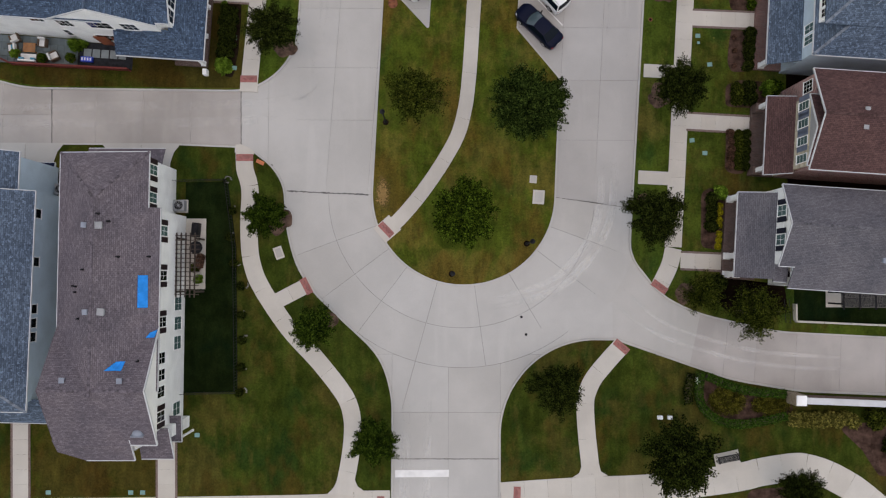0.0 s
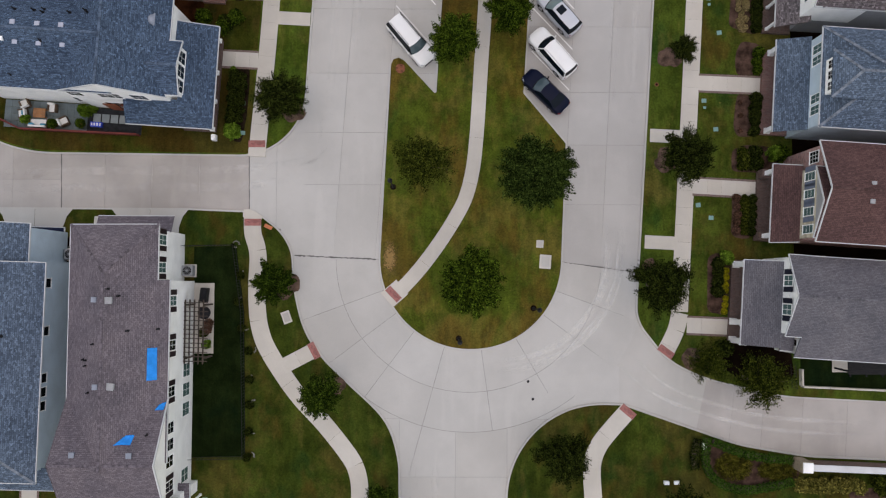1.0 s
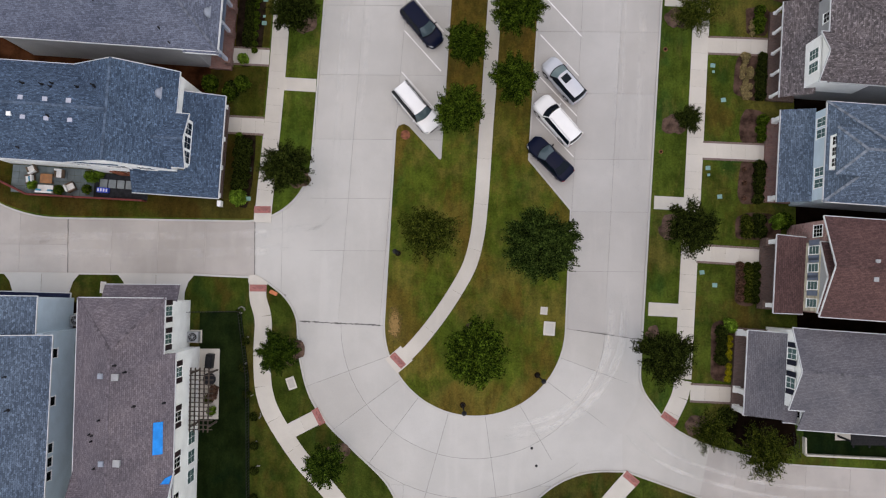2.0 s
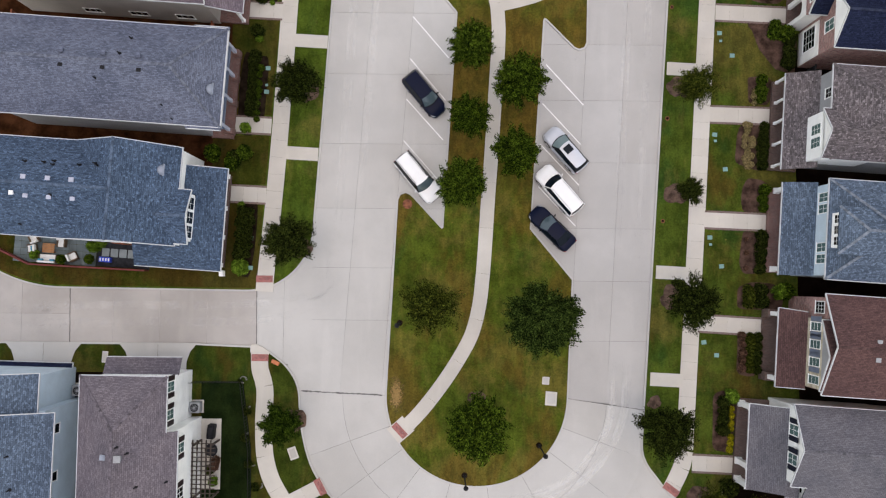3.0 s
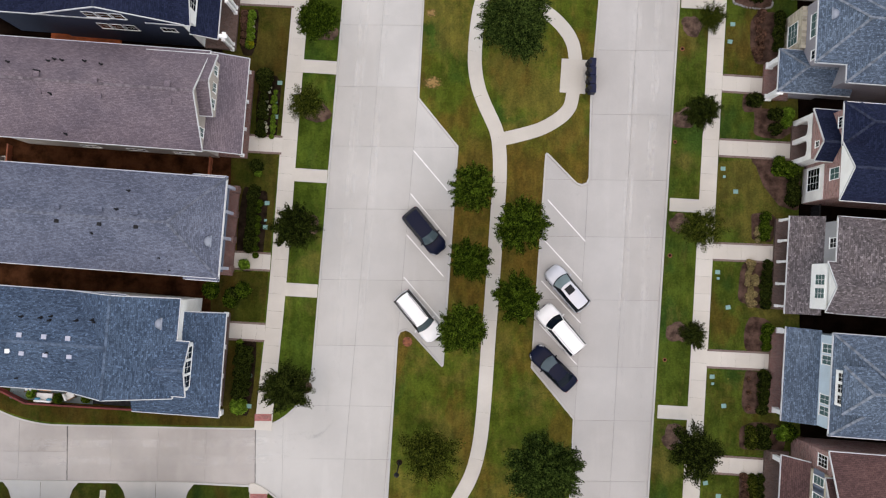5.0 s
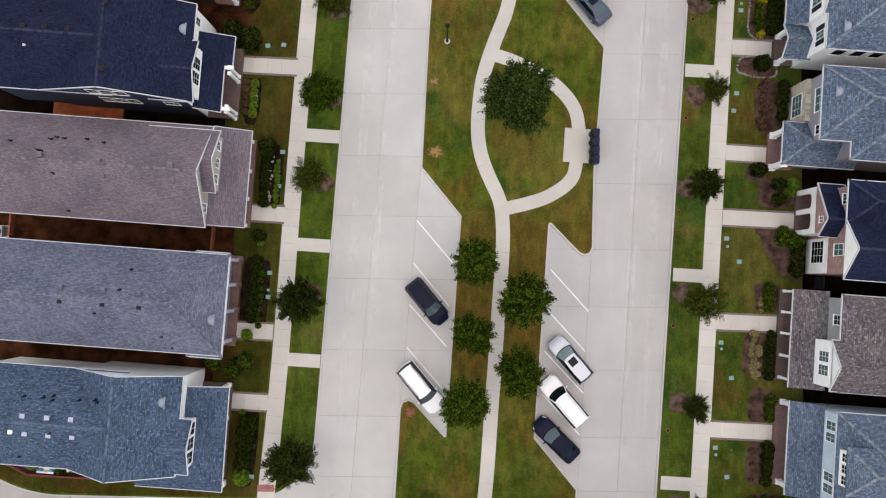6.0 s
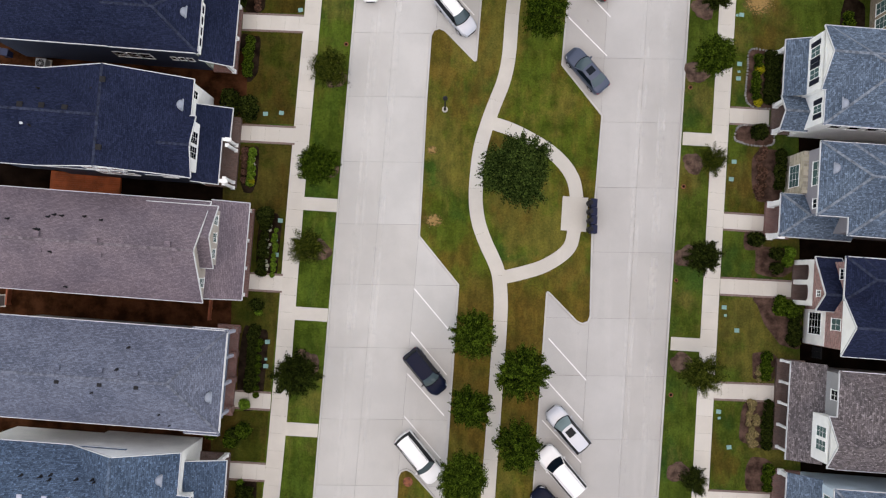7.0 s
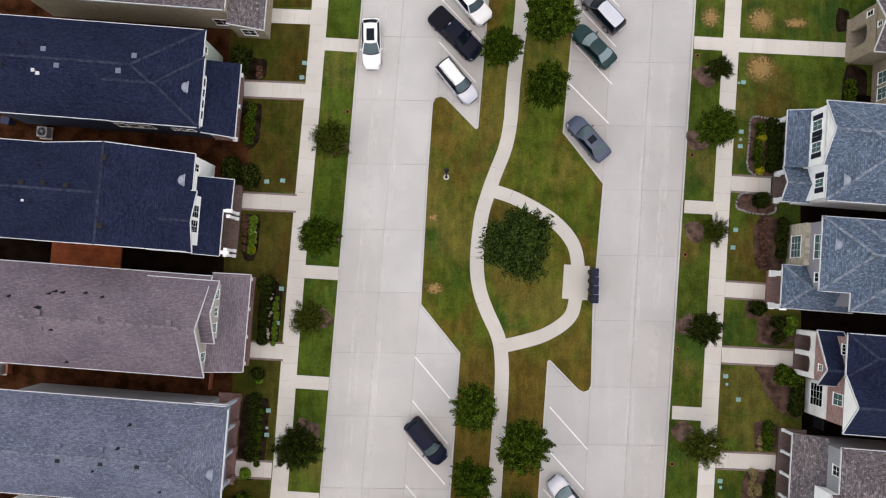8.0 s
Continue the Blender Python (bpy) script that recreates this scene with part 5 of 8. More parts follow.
dome_vent(h, -1.4, -10.6, 7.8, -90, 30)
pipes(h, [(-0.9, 1.0, 8.0), (-0.6, -1.5, 8.0)])

# ---- crossings, connectors and front walks ----
def pavers(x, y, turn, length=1.45, depth=0.6):
    ob = new("crossing_pavers", finish(box(bmesh.new(), -length / 2, length / 2, -depth / 2, depth / 2, -0.08, 0.034), "crossing_pavers", M_PAVER))
    ob.matrix_basis = pose(x, y, 0, 0, 0, turn)
    tagged(ob, "red textured paver strip at a kerb crossing", "paving", "kerb crossings", "structure")


for x, y, turn in ((-16.75, 14.55, 0), (-17.0, 7.75, 0), (-11.62, -3.22, -62), (-4.86, 1.62, -46), (18.5, -3.2, -36), (15.2, -8.3, -40), (6.3, -20.8, 88), (-5.2, -21.6, 88)):
    pavers(x, y, turn)
walkway("pale concrete landing at the median crossing", [(-5.42, 1.1), (-4.1, 2.25)], 1.62, 3.0, -0.004)
walkway("pale concrete landing at the terrace crossing", [(-16.75, 13.45), (-16.68, 14.8)], 1.5, 1.5, -0.003)

for x, y in ((-13.4, 25.5), (-12.85, 35.5), (-12.25, 45.1), (-11.0, 65.3)):
    w = west_kerb(y)
    walkway("short concrete connector from sidewalk to kerb", [(w - 3.1, y + 0.14), (w + 0.03, y - 0.02)], 1.15, 3.2, 0.001)
for x, y in ((20.3, 66.0), (19.4, 51.4), (18.35, 33.4), (17.25, 15.45), (16.7, 6.2)):
    e = east_kerb(y)
    walkway("short concrete connector from sidewalk to kerb", [(e - 0.03, y), (e + 2.8, y - 0.13)], 1.15, 3.2, 0.001)


def front_walk(x0, y0, x1, y1, edged=True, width=1.3):
    walkway("concrete front walk with brick edging" if edged else "plain concrete front walk", [(x0, y0), (x1, y1)], width, 1.3, 0.002, "front_walk")
    if edged:
        d = Vector((x1 - x0, y1 - y0))
        n = Vector((-d.y, d.x)).normalized() * (width / 2 + 0.09)
        for s in (-1, 1):
            ob = new("brick_edging", finish(box(bmesh.new(), 0, d.length, -0.09, 0.09, -0.1, 0.03), "brick_edging", M_EDGER))
            ob.matrix_basis = pose(x0 + s * n.x, y0 + s * n.y, 0, 0, 0, math.degrees(math.atan2(d.y, d.x)))
            tagged(ob, "narrow brick edging along a front walk", "edging", kind="structure")


for x0, y0, x1, y1, e in ((-19.6, 61.3, -14.2, 61.15, 1), (-19.9, 51.4, -14.75, 51.2, 1), (-19.0, 67.95, -13.8, 67.8, 0), (-18.9, 38.35, -15.6, 38.2, 1), (-19.6, 28.1, -16.4, 27.95, 1), (-20.0, 22.0, -16.75, 21.85, 1)):
    front_walk(x0, y0, x1, y1, e)
for x0, y0, x1, y1, e in ((24.2, 65.85, 33.9, 65.5, 0), (23.5, 53.5, 27.0, 53.35, 1), (22.95, 44.15, 26.8, 43.95, 1), (22.65, 38.45, 29.0, 38.2, 1), (22.1, 29.35, 27.7, 29.2, 1), (21.55, 20.05, 27.1, 19.85, 1), (20.95, 11.05, 26.6, 10.75, 1), (20.3, -0.95, 24.0, -1.1, 1)):
    front_walk(x0, y0, x1, y1, e)
front_walk(-35.4, -21.2, -35.6, -13.6, True)
front_walk(-23.18, -21.2, -23.28, -16.0, True, 1.45)

# mailbox pad
pad = thing("mailbox_pad", pose(9.95, 44.6, 0, 0, 0, -3.2), "square pale concrete pad under the mailboxes", "paving", kind="structure")
slab(pad, [(-1.2, -1.5), (1.05, -1.5), (1.05, 1.5), (-1.2, 1.5)], -0.1, 0.028, M_WALK)

# driveways off the alley
for x0, x1 in ((-38.2, -33.3), (-28.35, -23.35)):
    dr = thing("driveway", pose(0, 0, 0), "pale concrete driveway apron off the alley", "driveway", kind="structure")
    mid = (x0 + x1) / 2
    for a, b in ((x0, mid - 0.015), (mid + 0.015, x1)):
        fl = [(a - (0.9 if a == x0 else 0), 8.95), (a - (0.3 if a == x0 else 0), 8.2), (a, 7.3), (a, 5.8), (b, 5.8), (b, 7.3), (b + (0.3 if b == x1 else 0), 8.2), (b + (0.9 if b == x1 else 0), 8.95)]
        slab(dr, fl, -0.2, 0.018, M_ROAD)

# parking bays
for x0, y0, x1, y1 in ((-4.1, 37.9, -0.9, 34.2), (-4.3, 34.1, -1.15, 30.4), (-4.6, 30.5, -1.35, 26.9), (-4.8, 26.8, -1.6, 23.2), (-2.4, 65.8, 0.9, 62.2), (-2.2, 69.6, 1.3, 66.0), (-1.9, 73.3, 1.5, 69.7),
                       (7.7, 33.7, 11.0, 30.1), (7.4, 30.2, 10.75, 26.6), (7.2, 26.6, 10.6, 23.0), (7.05, 22.85, 10.3, 19.4), (9.2, 62.2, 12.7, 58.7), (9.6, 65.8, 13.0, 62.2), (9.9, 69.2, 13.3, 65.6), (10.2, 72.7, 13.6, 69.2)):
    stripe(x0, y0, x1, y1, 0.1)
stripe(-4.0, -19.05, 0.55, -19.0, 0.6, "stop_line", "broad white painted stop line at the junction")

# small covers set in the turf
cover_green = surface("pale_green_plastic", (0.17, 0.325, 0.295), 0.6, 0.1, 2, 9, 0.05)


def cover(x, y, w=0.42, d=0.36, m=None, label="pale green plastic meter cover set in the turf"):
    ob = new("meter_cover", finish(box(bmesh.new(), -w / 2, w / 2, -d / 2, d / 2, -0.1, 0.035, 0.02), "meter_cover", m or cover_green))
    ob.matrix_basis = pose(x, y, 0, 0, 0, random.uniform(-8, 8))
    tagged(ob, label, "meter cover", "meter covers")


for x, y in ((-17.4, 53.1), (-16.0, 53.2), (-14.3, 63.7), (-14.5, 62.4), (-15.9, 43.7), (-16.2, 40.7), (-16.8, 33.1), (-16.9, 31.0), (-18.0, 18.1), (-18.0, 15.5), (24.6, 62.5), (24.4, 58.1), (24.3, 56.8), (23.65, 47.85), (23.9, 49.4),
             (23.0, 36.6), (24.1, 34.6), (22.5, 27.55), (23.4, 24.5), (22.0, 18.5), (23.0, 16.0), (21.4, 9.4), (22.5, 8.3), (-20.7, -15.8), (-33.1, -20.6), (-26.2, -20.6), (-25.2, -20.6)):
    cover(x, y)
for x, y in ((-16.2, 42.0), (-16.9, 31.6), (22.55, 27.0), (22.05, 17.9), (23.1, 35.9), (24.35, 57.4), (24.2, 62.45)):
    cover(x, y, 0.24, 0.22, label="small pale green valve cover in the turf")
for x, y, w, d in ((7.72, 5.98, 0.62, 0.66), (8.18, 4.45, 1.0, 1.2), (-14.0, -0.4, 0.75, 1.05), (-30.4, 7.7, 0.5, 1.0)):
    vault = thing("vault_cover", pose(x, y, 0, 0, 0, 20 if x < -13 and x > -20 else -4), "pale concrete utility vault with a worn lid", "vault cover", "vault covers")
    part("rim", box(bmesh.new(), -w / 2, w / 2, -d / 2, d / 2, -0.1, 0.03, 0.025), M_WALK, vault)
    part("lid", box(bmesh.new(), -w * 0.34, w * 0.34, -d * 0.36, d * 0.36, -0.05, 0.045, 0.01), M_ALLEY if w > 0.7 and x < 0 else M_KERB, vault, "greyer concrete lid")
apron = thing("sidewalk", pose(0, 0, 0), "pale concrete ramp where the sidewalk meets the alley", "sidewalk", kind="structure")
slab(apron, [(-17.74, 8.0), (-17.8, 8.86), (-17.34, 8.9), (-16.74, 8.64), (-16.18, 8.26), (-16.24, 8.0)], -0.13, 0.016, M_WALK)
lid = surface("rust_clay", (0.24, 0.083, 0.043), 0.9, 0.45, 3, 9, 0.3)


def patch(x, y, rx, ry, m, label, name="turf_patch", h=0.012, seed=1, category="ground patch"):
    """A low uneven patch on the ground with a ragged edge."""
    rnd = random.Random(seed)
    n = 28
    ph = [rnd.uniform(0, 6.28) for _ in range(5)]
    pts = []
    for i in range(n):
        a = 2 * math.pi * i / n
        k = 1 + 0.1 * math.sin(2 * a + ph[0]) + 0.08 * math.sin(3 * a + ph[1]) + 0.06 * math.sin(5 * a + ph[2]) + rnd.uniform(-0.05, 0.05)
        pts.append((rx * k * math.cos(a), ry * k * math.sin(a)))
    ob = new(name, finish(prism(bmesh.new(), pts, -0.05, h), name, m))
    ob.matrix_basis = pose(x, y, 0)
    return tagged(ob, label, category, kind="structure")


for i, (x, y, rx, ry) in enumerate(((-4.4, 21.2, 0.42, 0.38), (18.35, 28.95, 0.2, 0.2), (17.9, 19.9, 0.18, 0.17), (18.8, 38.9, 0.17, 0.18), (19.45, 47.15, 0.2, 0.2), (20.05, 55.95, 0.2, 0.2), (-10.4, 59.4, 0.2, 0.2), (20.55, 64.85, 0.2, 0.2))):
    ob = thing("clay_cover", pose(x, y, 0), "round rusty clay cover in the turf", "cover", "clay covers")
    part("ring", tube(bmesh.new(), [(0, 0, -0.05), (0, 0, 0.02)], [rx, rx], 20), lid, ob)
    part("lid", tube(bmesh.new(), [(0, 0, -0.05), (0, 0, 0.03)], [rx * 0.6, rx * 0.6], 16), lid if rx > 0.3 else M_PEAT, ob)


# wear marks left by tyres on the concrete
def worn(name, col, most, lo=0.42, hi=0.62):
    m, nt, b = shader(name, 0.85, 0, 0.3)
    p = where(nt)
    b.inputs["Base Color"].default_value = (*col, 1)
    sep = nt.nodes.new("ShaderNodeSeparateXYZ")
    nt.links.new(where(nt, "UV"), sep.inputs[0])
    f = mixed(nt, "MULTIPLY", 1.0, ramp(nt, noise_of(nt, p, 0.5, 5, 0.7), lo, hi, 0, most), ramp(nt, sep.outputs[0], 0.0, 1.0))
    clear = nt.nodes.new("ShaderNodeBsdfTransparent")
    mix = nt.nodes.new("ShaderNodeMixShader")
    nt.links.new(f, mix.inputs[0])
    nt.links.new(clear.outputs[0], mix.inputs[1])
    nt.links.new(b.outputs[0], mix.inputs[2])
    nt.links.new(mix.outputs[0], nt.nodes["Material Output"].inputs["Surface"])
    return m


PALE_WEAR = worn("pale_scuff", (0.97, 0.95, 0.91), 0.45, 0.3, 0.8)
FAINT_WEAR = worn("faint_scuff", (0.97, 0.95, 0.91), 0.2, 0.4, 0.7)
DARK_WEAR = worn("rubber_scuff", (0.2, 0.195, 0.19), 0.3, 0.3, 0.9)


def scuff(points, width, dark=False, material=None):
    """A mark on the concrete that fades out towards its sides and ends."""
    line = smooth(points, 0.4)
    n = len(line)
    verts, fade = [], []
    for i, p in enumerate(line):
        d = (line[min(i + 1, n - 1)] - line[max(i - 1, 0)]).normalized()
        s = Vector((-d.y, d.x)) * width
        end = min(1.0, 4.0 * min(i, n - 1 - i) / n)
        for k, f in ((-1, 0.0), (0, end), (1, 0.0)):
            verts.append((p.x + s.x * k, p.y + s.y * k, ROAD + (0.006 if dark else 0.004)))
            fade.append(f)
    me = bpy.data.meshes.new("tyre_scuff")
    me.from_pydata(verts, [], [(3 * i + k, 3 * i + k + 1, 3 * i + k + 4, 3 * i + k + 3) for i in range(n - 1) for k in (0, 1)])
    uv = me.uv_layers.new(name="fade")
    for lp in me.loops:
        uv.data[lp.index].uv = (fade[lp.vertex_index], 0.5)
    me.materials.append(material or (DARK_WEAR if dark else PALE_WEAR))
    ob = new("tyre_scuff", me)
    tagged(ob, "dark rubber mark on the concrete" if dark else "pale worn tyre scuff on the concrete", "road wear", kind="structure")


outer = [(14.9, 8.5), (14.7, 3.4), (13.4, 0.1), (10.9, -2.8), (8.0, -4.3), (4.0, -5.2)]
for k in (0.0, 0.55, 1.5, 1.9):
    scuff([(LOOP.x + (x - LOOP.x) * (1 - 0.055 * k), LOOP.y + (y - LOOP.y) * (1 - 0.055 * k)) for x, y in outer], 0.3)
for k in (0.0, 1.5):
    scuff([(14.1 + 0.4 * k, -3.8 + k), (15.7 + 0.3 * k, -5.5 + k), (19.1, -7.6 + 0.8 * k), (24.9, -9.3 + 0.7 * k), (29.7, -10 + 0.7 * k), (36.5, -10.2 + 0.6 * k)], 0.3)
for pts in (((-11.6, 14.2), (-11.3, 15.5), (-11.15, 17.2)), ((-13.5, 12.7), (-11.9, 13.1), (-10.6, 14.3))):
    scuff(pts, 0.25, True)
scuff([(-25.3, 11.3), (-25.2, 11.65), (-25.1, 12.0)], 0.4, True)
scuff([(-36.3, 11.6), (-35.7, 11.65), (-35.1, 11.6)], 0.3, True)
for k in (0.0, 0.5, 1.9, 2.3):
    scuff([(-10.9 + k, 16), (-10.2 + k, 28), (-9.5 + k, 40), (-8.3 + k, 58), (-7.2 + k, 76)], 0.3, material=FAINT_WEAR)
    scuff([(13.4 + k, 14), (14.2 + k, 28), (15.0 + k, 45), (16.0 + k, 62), (16.8 + k, 76)], 0.3, material=FAINT_WEAR)
    scuff([(-41, 10.4 + 0.8 * k), (-28, 10.5 + 0.8 * k), (-17, 10.8 + 0.8 * k), (-11.5, 12.2 + 0.6 * k)], 0.35, material=FAINT_WEAR)
    scuff([(-3.6 + k, -32), (-3.5 + k, -22), (-3.3 + k, -12)], 0.3, material=FAINT_WEAR)
for x, y in ((13.9, 61.0), (10.9, 61.5)):
    scuff([(x, y), (x + 0.05, y + 0.25), (x + 0.15, y + 0.5)], 0.16, True)

# ---- trees and shrubs ----
import itertools


def leaf_mesh(name, centres, spread, count, size, rnd, material, flat=0.5, droop=0.0, ways=None):
    """Many small separate leaves round the centres."""
    c = np.repeat(np.array(centres), count, axis=0)
    n = len(c)
    off = np.clip(rnd.normal(0, 1, (n, 3)), -1.6, 1.6) * spread
    if ways is not None:
        w = np.repeat(ways, count, axis=0)
        along = np.sum(off * w, axis=1)[:, None]
        off = (off - along * w) * 0.62 + w * along * 1.7
    p = c + off
    nrm = rnd.normal(0, 1, (n, 3))
    nrm[:, 2] = np.abs(nrm[:, 2]) + flat
    nrm /= np.linalg.norm(nrm, axis=1)[:, None]
    out = p - c
    t = out + rnd.normal(0, 0.25, (n, 3))
    t[:, 2] -= droop
    t -= nrm * np.sum(t * nrm, axis=1)[:, None]
    t /= np.maximum(np.linalg.norm(t, axis=1), 1e-6)[:, None]
    s = np.cross(nrm, t)
    ln = (size * rnd.uniform(0.6, 1.4, n))[:, None]
    wd = ln * 0.30
    verts = np.stack([p - t * ln * 0.5, p + s * wd - t * ln * 0.05, p + t * ln * 0.5, p - s * wd - t * ln * 0.05], axis=1).reshape(-1, 3)
    me = bpy.data.meshes.new(name)
    me.from_pydata(verts.tolist(), [], [(4 * i, 4 * i + 1, 4 * i + 2, 4 * i + 3) for i in range(n)])
    me.materials.append(material)
    return me


def tree_kind(seed, r, height, crown_h, clusters, count, size, material, hollow=0.35, spread=0.3, droop=0.0, flat=0.5, ragged=0.28):
    """Trunk with limbs, and a crown of leaf clumps at the ends of the twigs."""
    rnd = np.random.default_rng(seed)
    base = height - crown_h
    zc = base + crown_h * 0.5
    centres, ways = [], []
    lobes = rnd.uniform(0.94 - ragged, 0.94 + ragged, 11)
    while len(centres) < clusters:
        d = rnd.normal(0, 1, 3)
        d /= np.linalg.norm(d)
        k = (hollow + (1 - hollow) * rnd.random() ** 0.55)
        a = (math.atan2(d[1], d[0]) / (2 * math.pi) * 11) % 11
        lob = lobes[int(a)] * (1 - a % 1) + lobes[(int(a) + 1) % 11] * (a % 1)
        taper = 1.0 - 0.25 * max(0.0, d[2])
        centres.append((d[0] * k * r * lob * taper, d[1] * k * r * lob * taper, zc + d[2] * k * crown_h * 0.5 * (0.8 + 0.2 * lob)))
        ways.append(d)
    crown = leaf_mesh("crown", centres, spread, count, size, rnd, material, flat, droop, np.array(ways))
    bm = bmesh.new()
    tr = 0.06 + 0.028 * r
    tube(bm, [(0, 0, -0.05), (0.02, 0.01, base * 0.5), (0.03, -0.02, base + 0.2), (0.0, 0.0, zc + 0.2 * crown_h)], [tr * 1.35, tr, tr * 0.85, tr * 0.3], 8)
    for i in range(0, clusters, max(1, clusters // 26)):
        c = Vector(centres[i])
        st = Vector((0.02, 0, base * 0.85 + (zc - base) * 0.7 * rnd.random()))
        m = st.lerp(c, 0.5) + Vector((0, 0, 0.12))
        tube(bm, [st, m, c], [tr * 0.4, tr * 0.25, 0.012], 5, cap=False)
    return crown, finish(bm, "trunk", M_BARK)


# near-black dark ends carry the crowns' inner shade as colour
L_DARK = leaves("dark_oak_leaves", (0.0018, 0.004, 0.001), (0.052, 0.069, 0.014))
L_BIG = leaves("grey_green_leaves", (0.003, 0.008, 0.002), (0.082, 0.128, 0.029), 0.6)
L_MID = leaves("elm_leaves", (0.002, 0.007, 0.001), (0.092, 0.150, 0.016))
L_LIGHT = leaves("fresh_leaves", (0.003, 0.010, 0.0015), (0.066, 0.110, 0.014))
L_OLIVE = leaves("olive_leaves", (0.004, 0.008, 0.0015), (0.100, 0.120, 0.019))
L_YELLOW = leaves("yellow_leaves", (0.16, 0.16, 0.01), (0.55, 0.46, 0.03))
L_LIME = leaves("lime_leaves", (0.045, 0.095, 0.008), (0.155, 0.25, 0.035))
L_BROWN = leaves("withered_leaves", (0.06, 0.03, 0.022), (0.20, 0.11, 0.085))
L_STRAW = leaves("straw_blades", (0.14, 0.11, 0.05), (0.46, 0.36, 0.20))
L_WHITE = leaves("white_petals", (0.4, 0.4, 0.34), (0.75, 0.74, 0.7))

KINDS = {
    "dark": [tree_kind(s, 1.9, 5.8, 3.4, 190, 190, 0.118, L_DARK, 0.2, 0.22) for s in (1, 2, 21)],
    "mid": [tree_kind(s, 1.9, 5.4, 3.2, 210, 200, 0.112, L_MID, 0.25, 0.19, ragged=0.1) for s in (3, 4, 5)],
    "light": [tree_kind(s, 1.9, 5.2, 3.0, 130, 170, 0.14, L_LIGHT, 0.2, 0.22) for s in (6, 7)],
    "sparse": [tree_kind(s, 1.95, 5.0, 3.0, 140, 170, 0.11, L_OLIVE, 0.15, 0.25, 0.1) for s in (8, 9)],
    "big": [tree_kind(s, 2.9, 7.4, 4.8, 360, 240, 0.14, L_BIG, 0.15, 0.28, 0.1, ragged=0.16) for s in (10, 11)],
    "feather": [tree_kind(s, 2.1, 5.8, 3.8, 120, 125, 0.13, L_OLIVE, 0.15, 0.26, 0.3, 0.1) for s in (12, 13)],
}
TREE_LABEL = {
    "dark": "small dark-leaved street oak with a dense crown", "mid": "young round-crowned elm in leaf", "light": "young street tree with fresh green leaves",
    "sparse": "thin young tree with sparse olive leaves", "big": "broad tree with long green sprays", "feather": "loose tree with feathery olive sprays"}


def tree(kind, i, x, y, r, nominal, turn, where_text):
    crown, trunk = KINDS[kind][i]
    s = r / nominal
    ob = thing("tree", pose(x, y, 0, 0, 0, turn) @ Matrix.Diagonal((s, s, 0.25 + 0.75 * s, 1)), f"{TREE_LABEL[kind]} {where_text}", "tree", "street trees")
    part("trunk", trunk, None, ob)
    part("crown", crown, None, ob)


STREET_TREES = (
        (-14.0, 17.7, 1.95, "dark", "by the alley corner"), (-13.5, 30.8, 1.95, "dark", "on the kerb strip"), (-12.85, 41.45, 1.45, "sparse", "on the kerb strip"), (-12.1, 48.2, 1.6, "mid", "on the kerb strip"), (-11.5, 56.6, 1.6, "sparse", "on the kerb strip"),
        (-14.5, 2.45, 1.75, "light", "on the corner lawn"), (-10.6, -6.7, 1.75, "light", "on the corner lawn"), (-5.4, -15.6, 1.9, "light", "on the corner lawn"),
        (9.1, -11.3, 2.0, "dark", "on the side lawn"), (18.5, -16.5, 2.75, "dark", "near the bench"), (28.6, -19.5, 1.8, "dark", "by the broad sidewalk"),
)
MEDIAN_TREES = (
        (-2.35, 12.4, 2.1, "sparse", "on the median"), (1.7, 2.75, 2.4, "mid", "on the median"), (1.0, 34.2, 1.75, "mid", "on the median"), (0.8, 28.25, 1.7, "mid", "on the median"), (0.2, 22.6, 1.9, "mid", "on the median"),
        (5.0, 31.15, 2.0, "mid", "on the median"), (4.75, 25.15, 1.9, "mid", "on the median"), (2.9, 64.3, 1.6, "mid", "on the median"), (7.0, 66.7, 2.0, "mid", "on the median"), (6.7, 61.1, 1.85, "mid", "on the median"), (3.4, 71.5, 1.8, "mid", "on the median"),
)
EAST_TREES = (
        (19.15, 12.9, 2.15, "dark", "on the kerb strip"), (16.95, 2.5, 2.15, "dark", "on the kerb strip"), (20.9, -3.7, 1.7, "feather", "by the alley"), (25.1, -5.3, 2.1, "feather", "by the alley"),
        (19.5, 22.3, 1.05, "dark", "on the kerb strip"), (20.05, 31.15, 1.6, "sparse", "on the kerb strip"), (20.0, 40.9, 1.5, "dark", "on the kerb strip"), (21.25, 49.15, 1.1, "sparse", "on the kerb strip"), (21.0, 57.8, 1.6, "mid", "on the kerb strip"), (21.5, 62.95, 1.1, "dark", "on the kerb strip"))
for n, (x, y, r, kind, spot) in enumerate(STREET_TREES + MEDIAN_TREES + EAST_TREES):
    tree(kind, n % len(KINDS[kind]), x, y, r * (1.08 if kind == "mid" else 1.0), 2.2 if kind == "feather" else 2.0, 47 * n, spot)
tree("big", 0, 6.75, 11.6, 2.8, 3.0, 20, "on the median")
tree("big", 1, 4.25, 47.6, 2.9, 3.0, 140, "near the mailboxes")

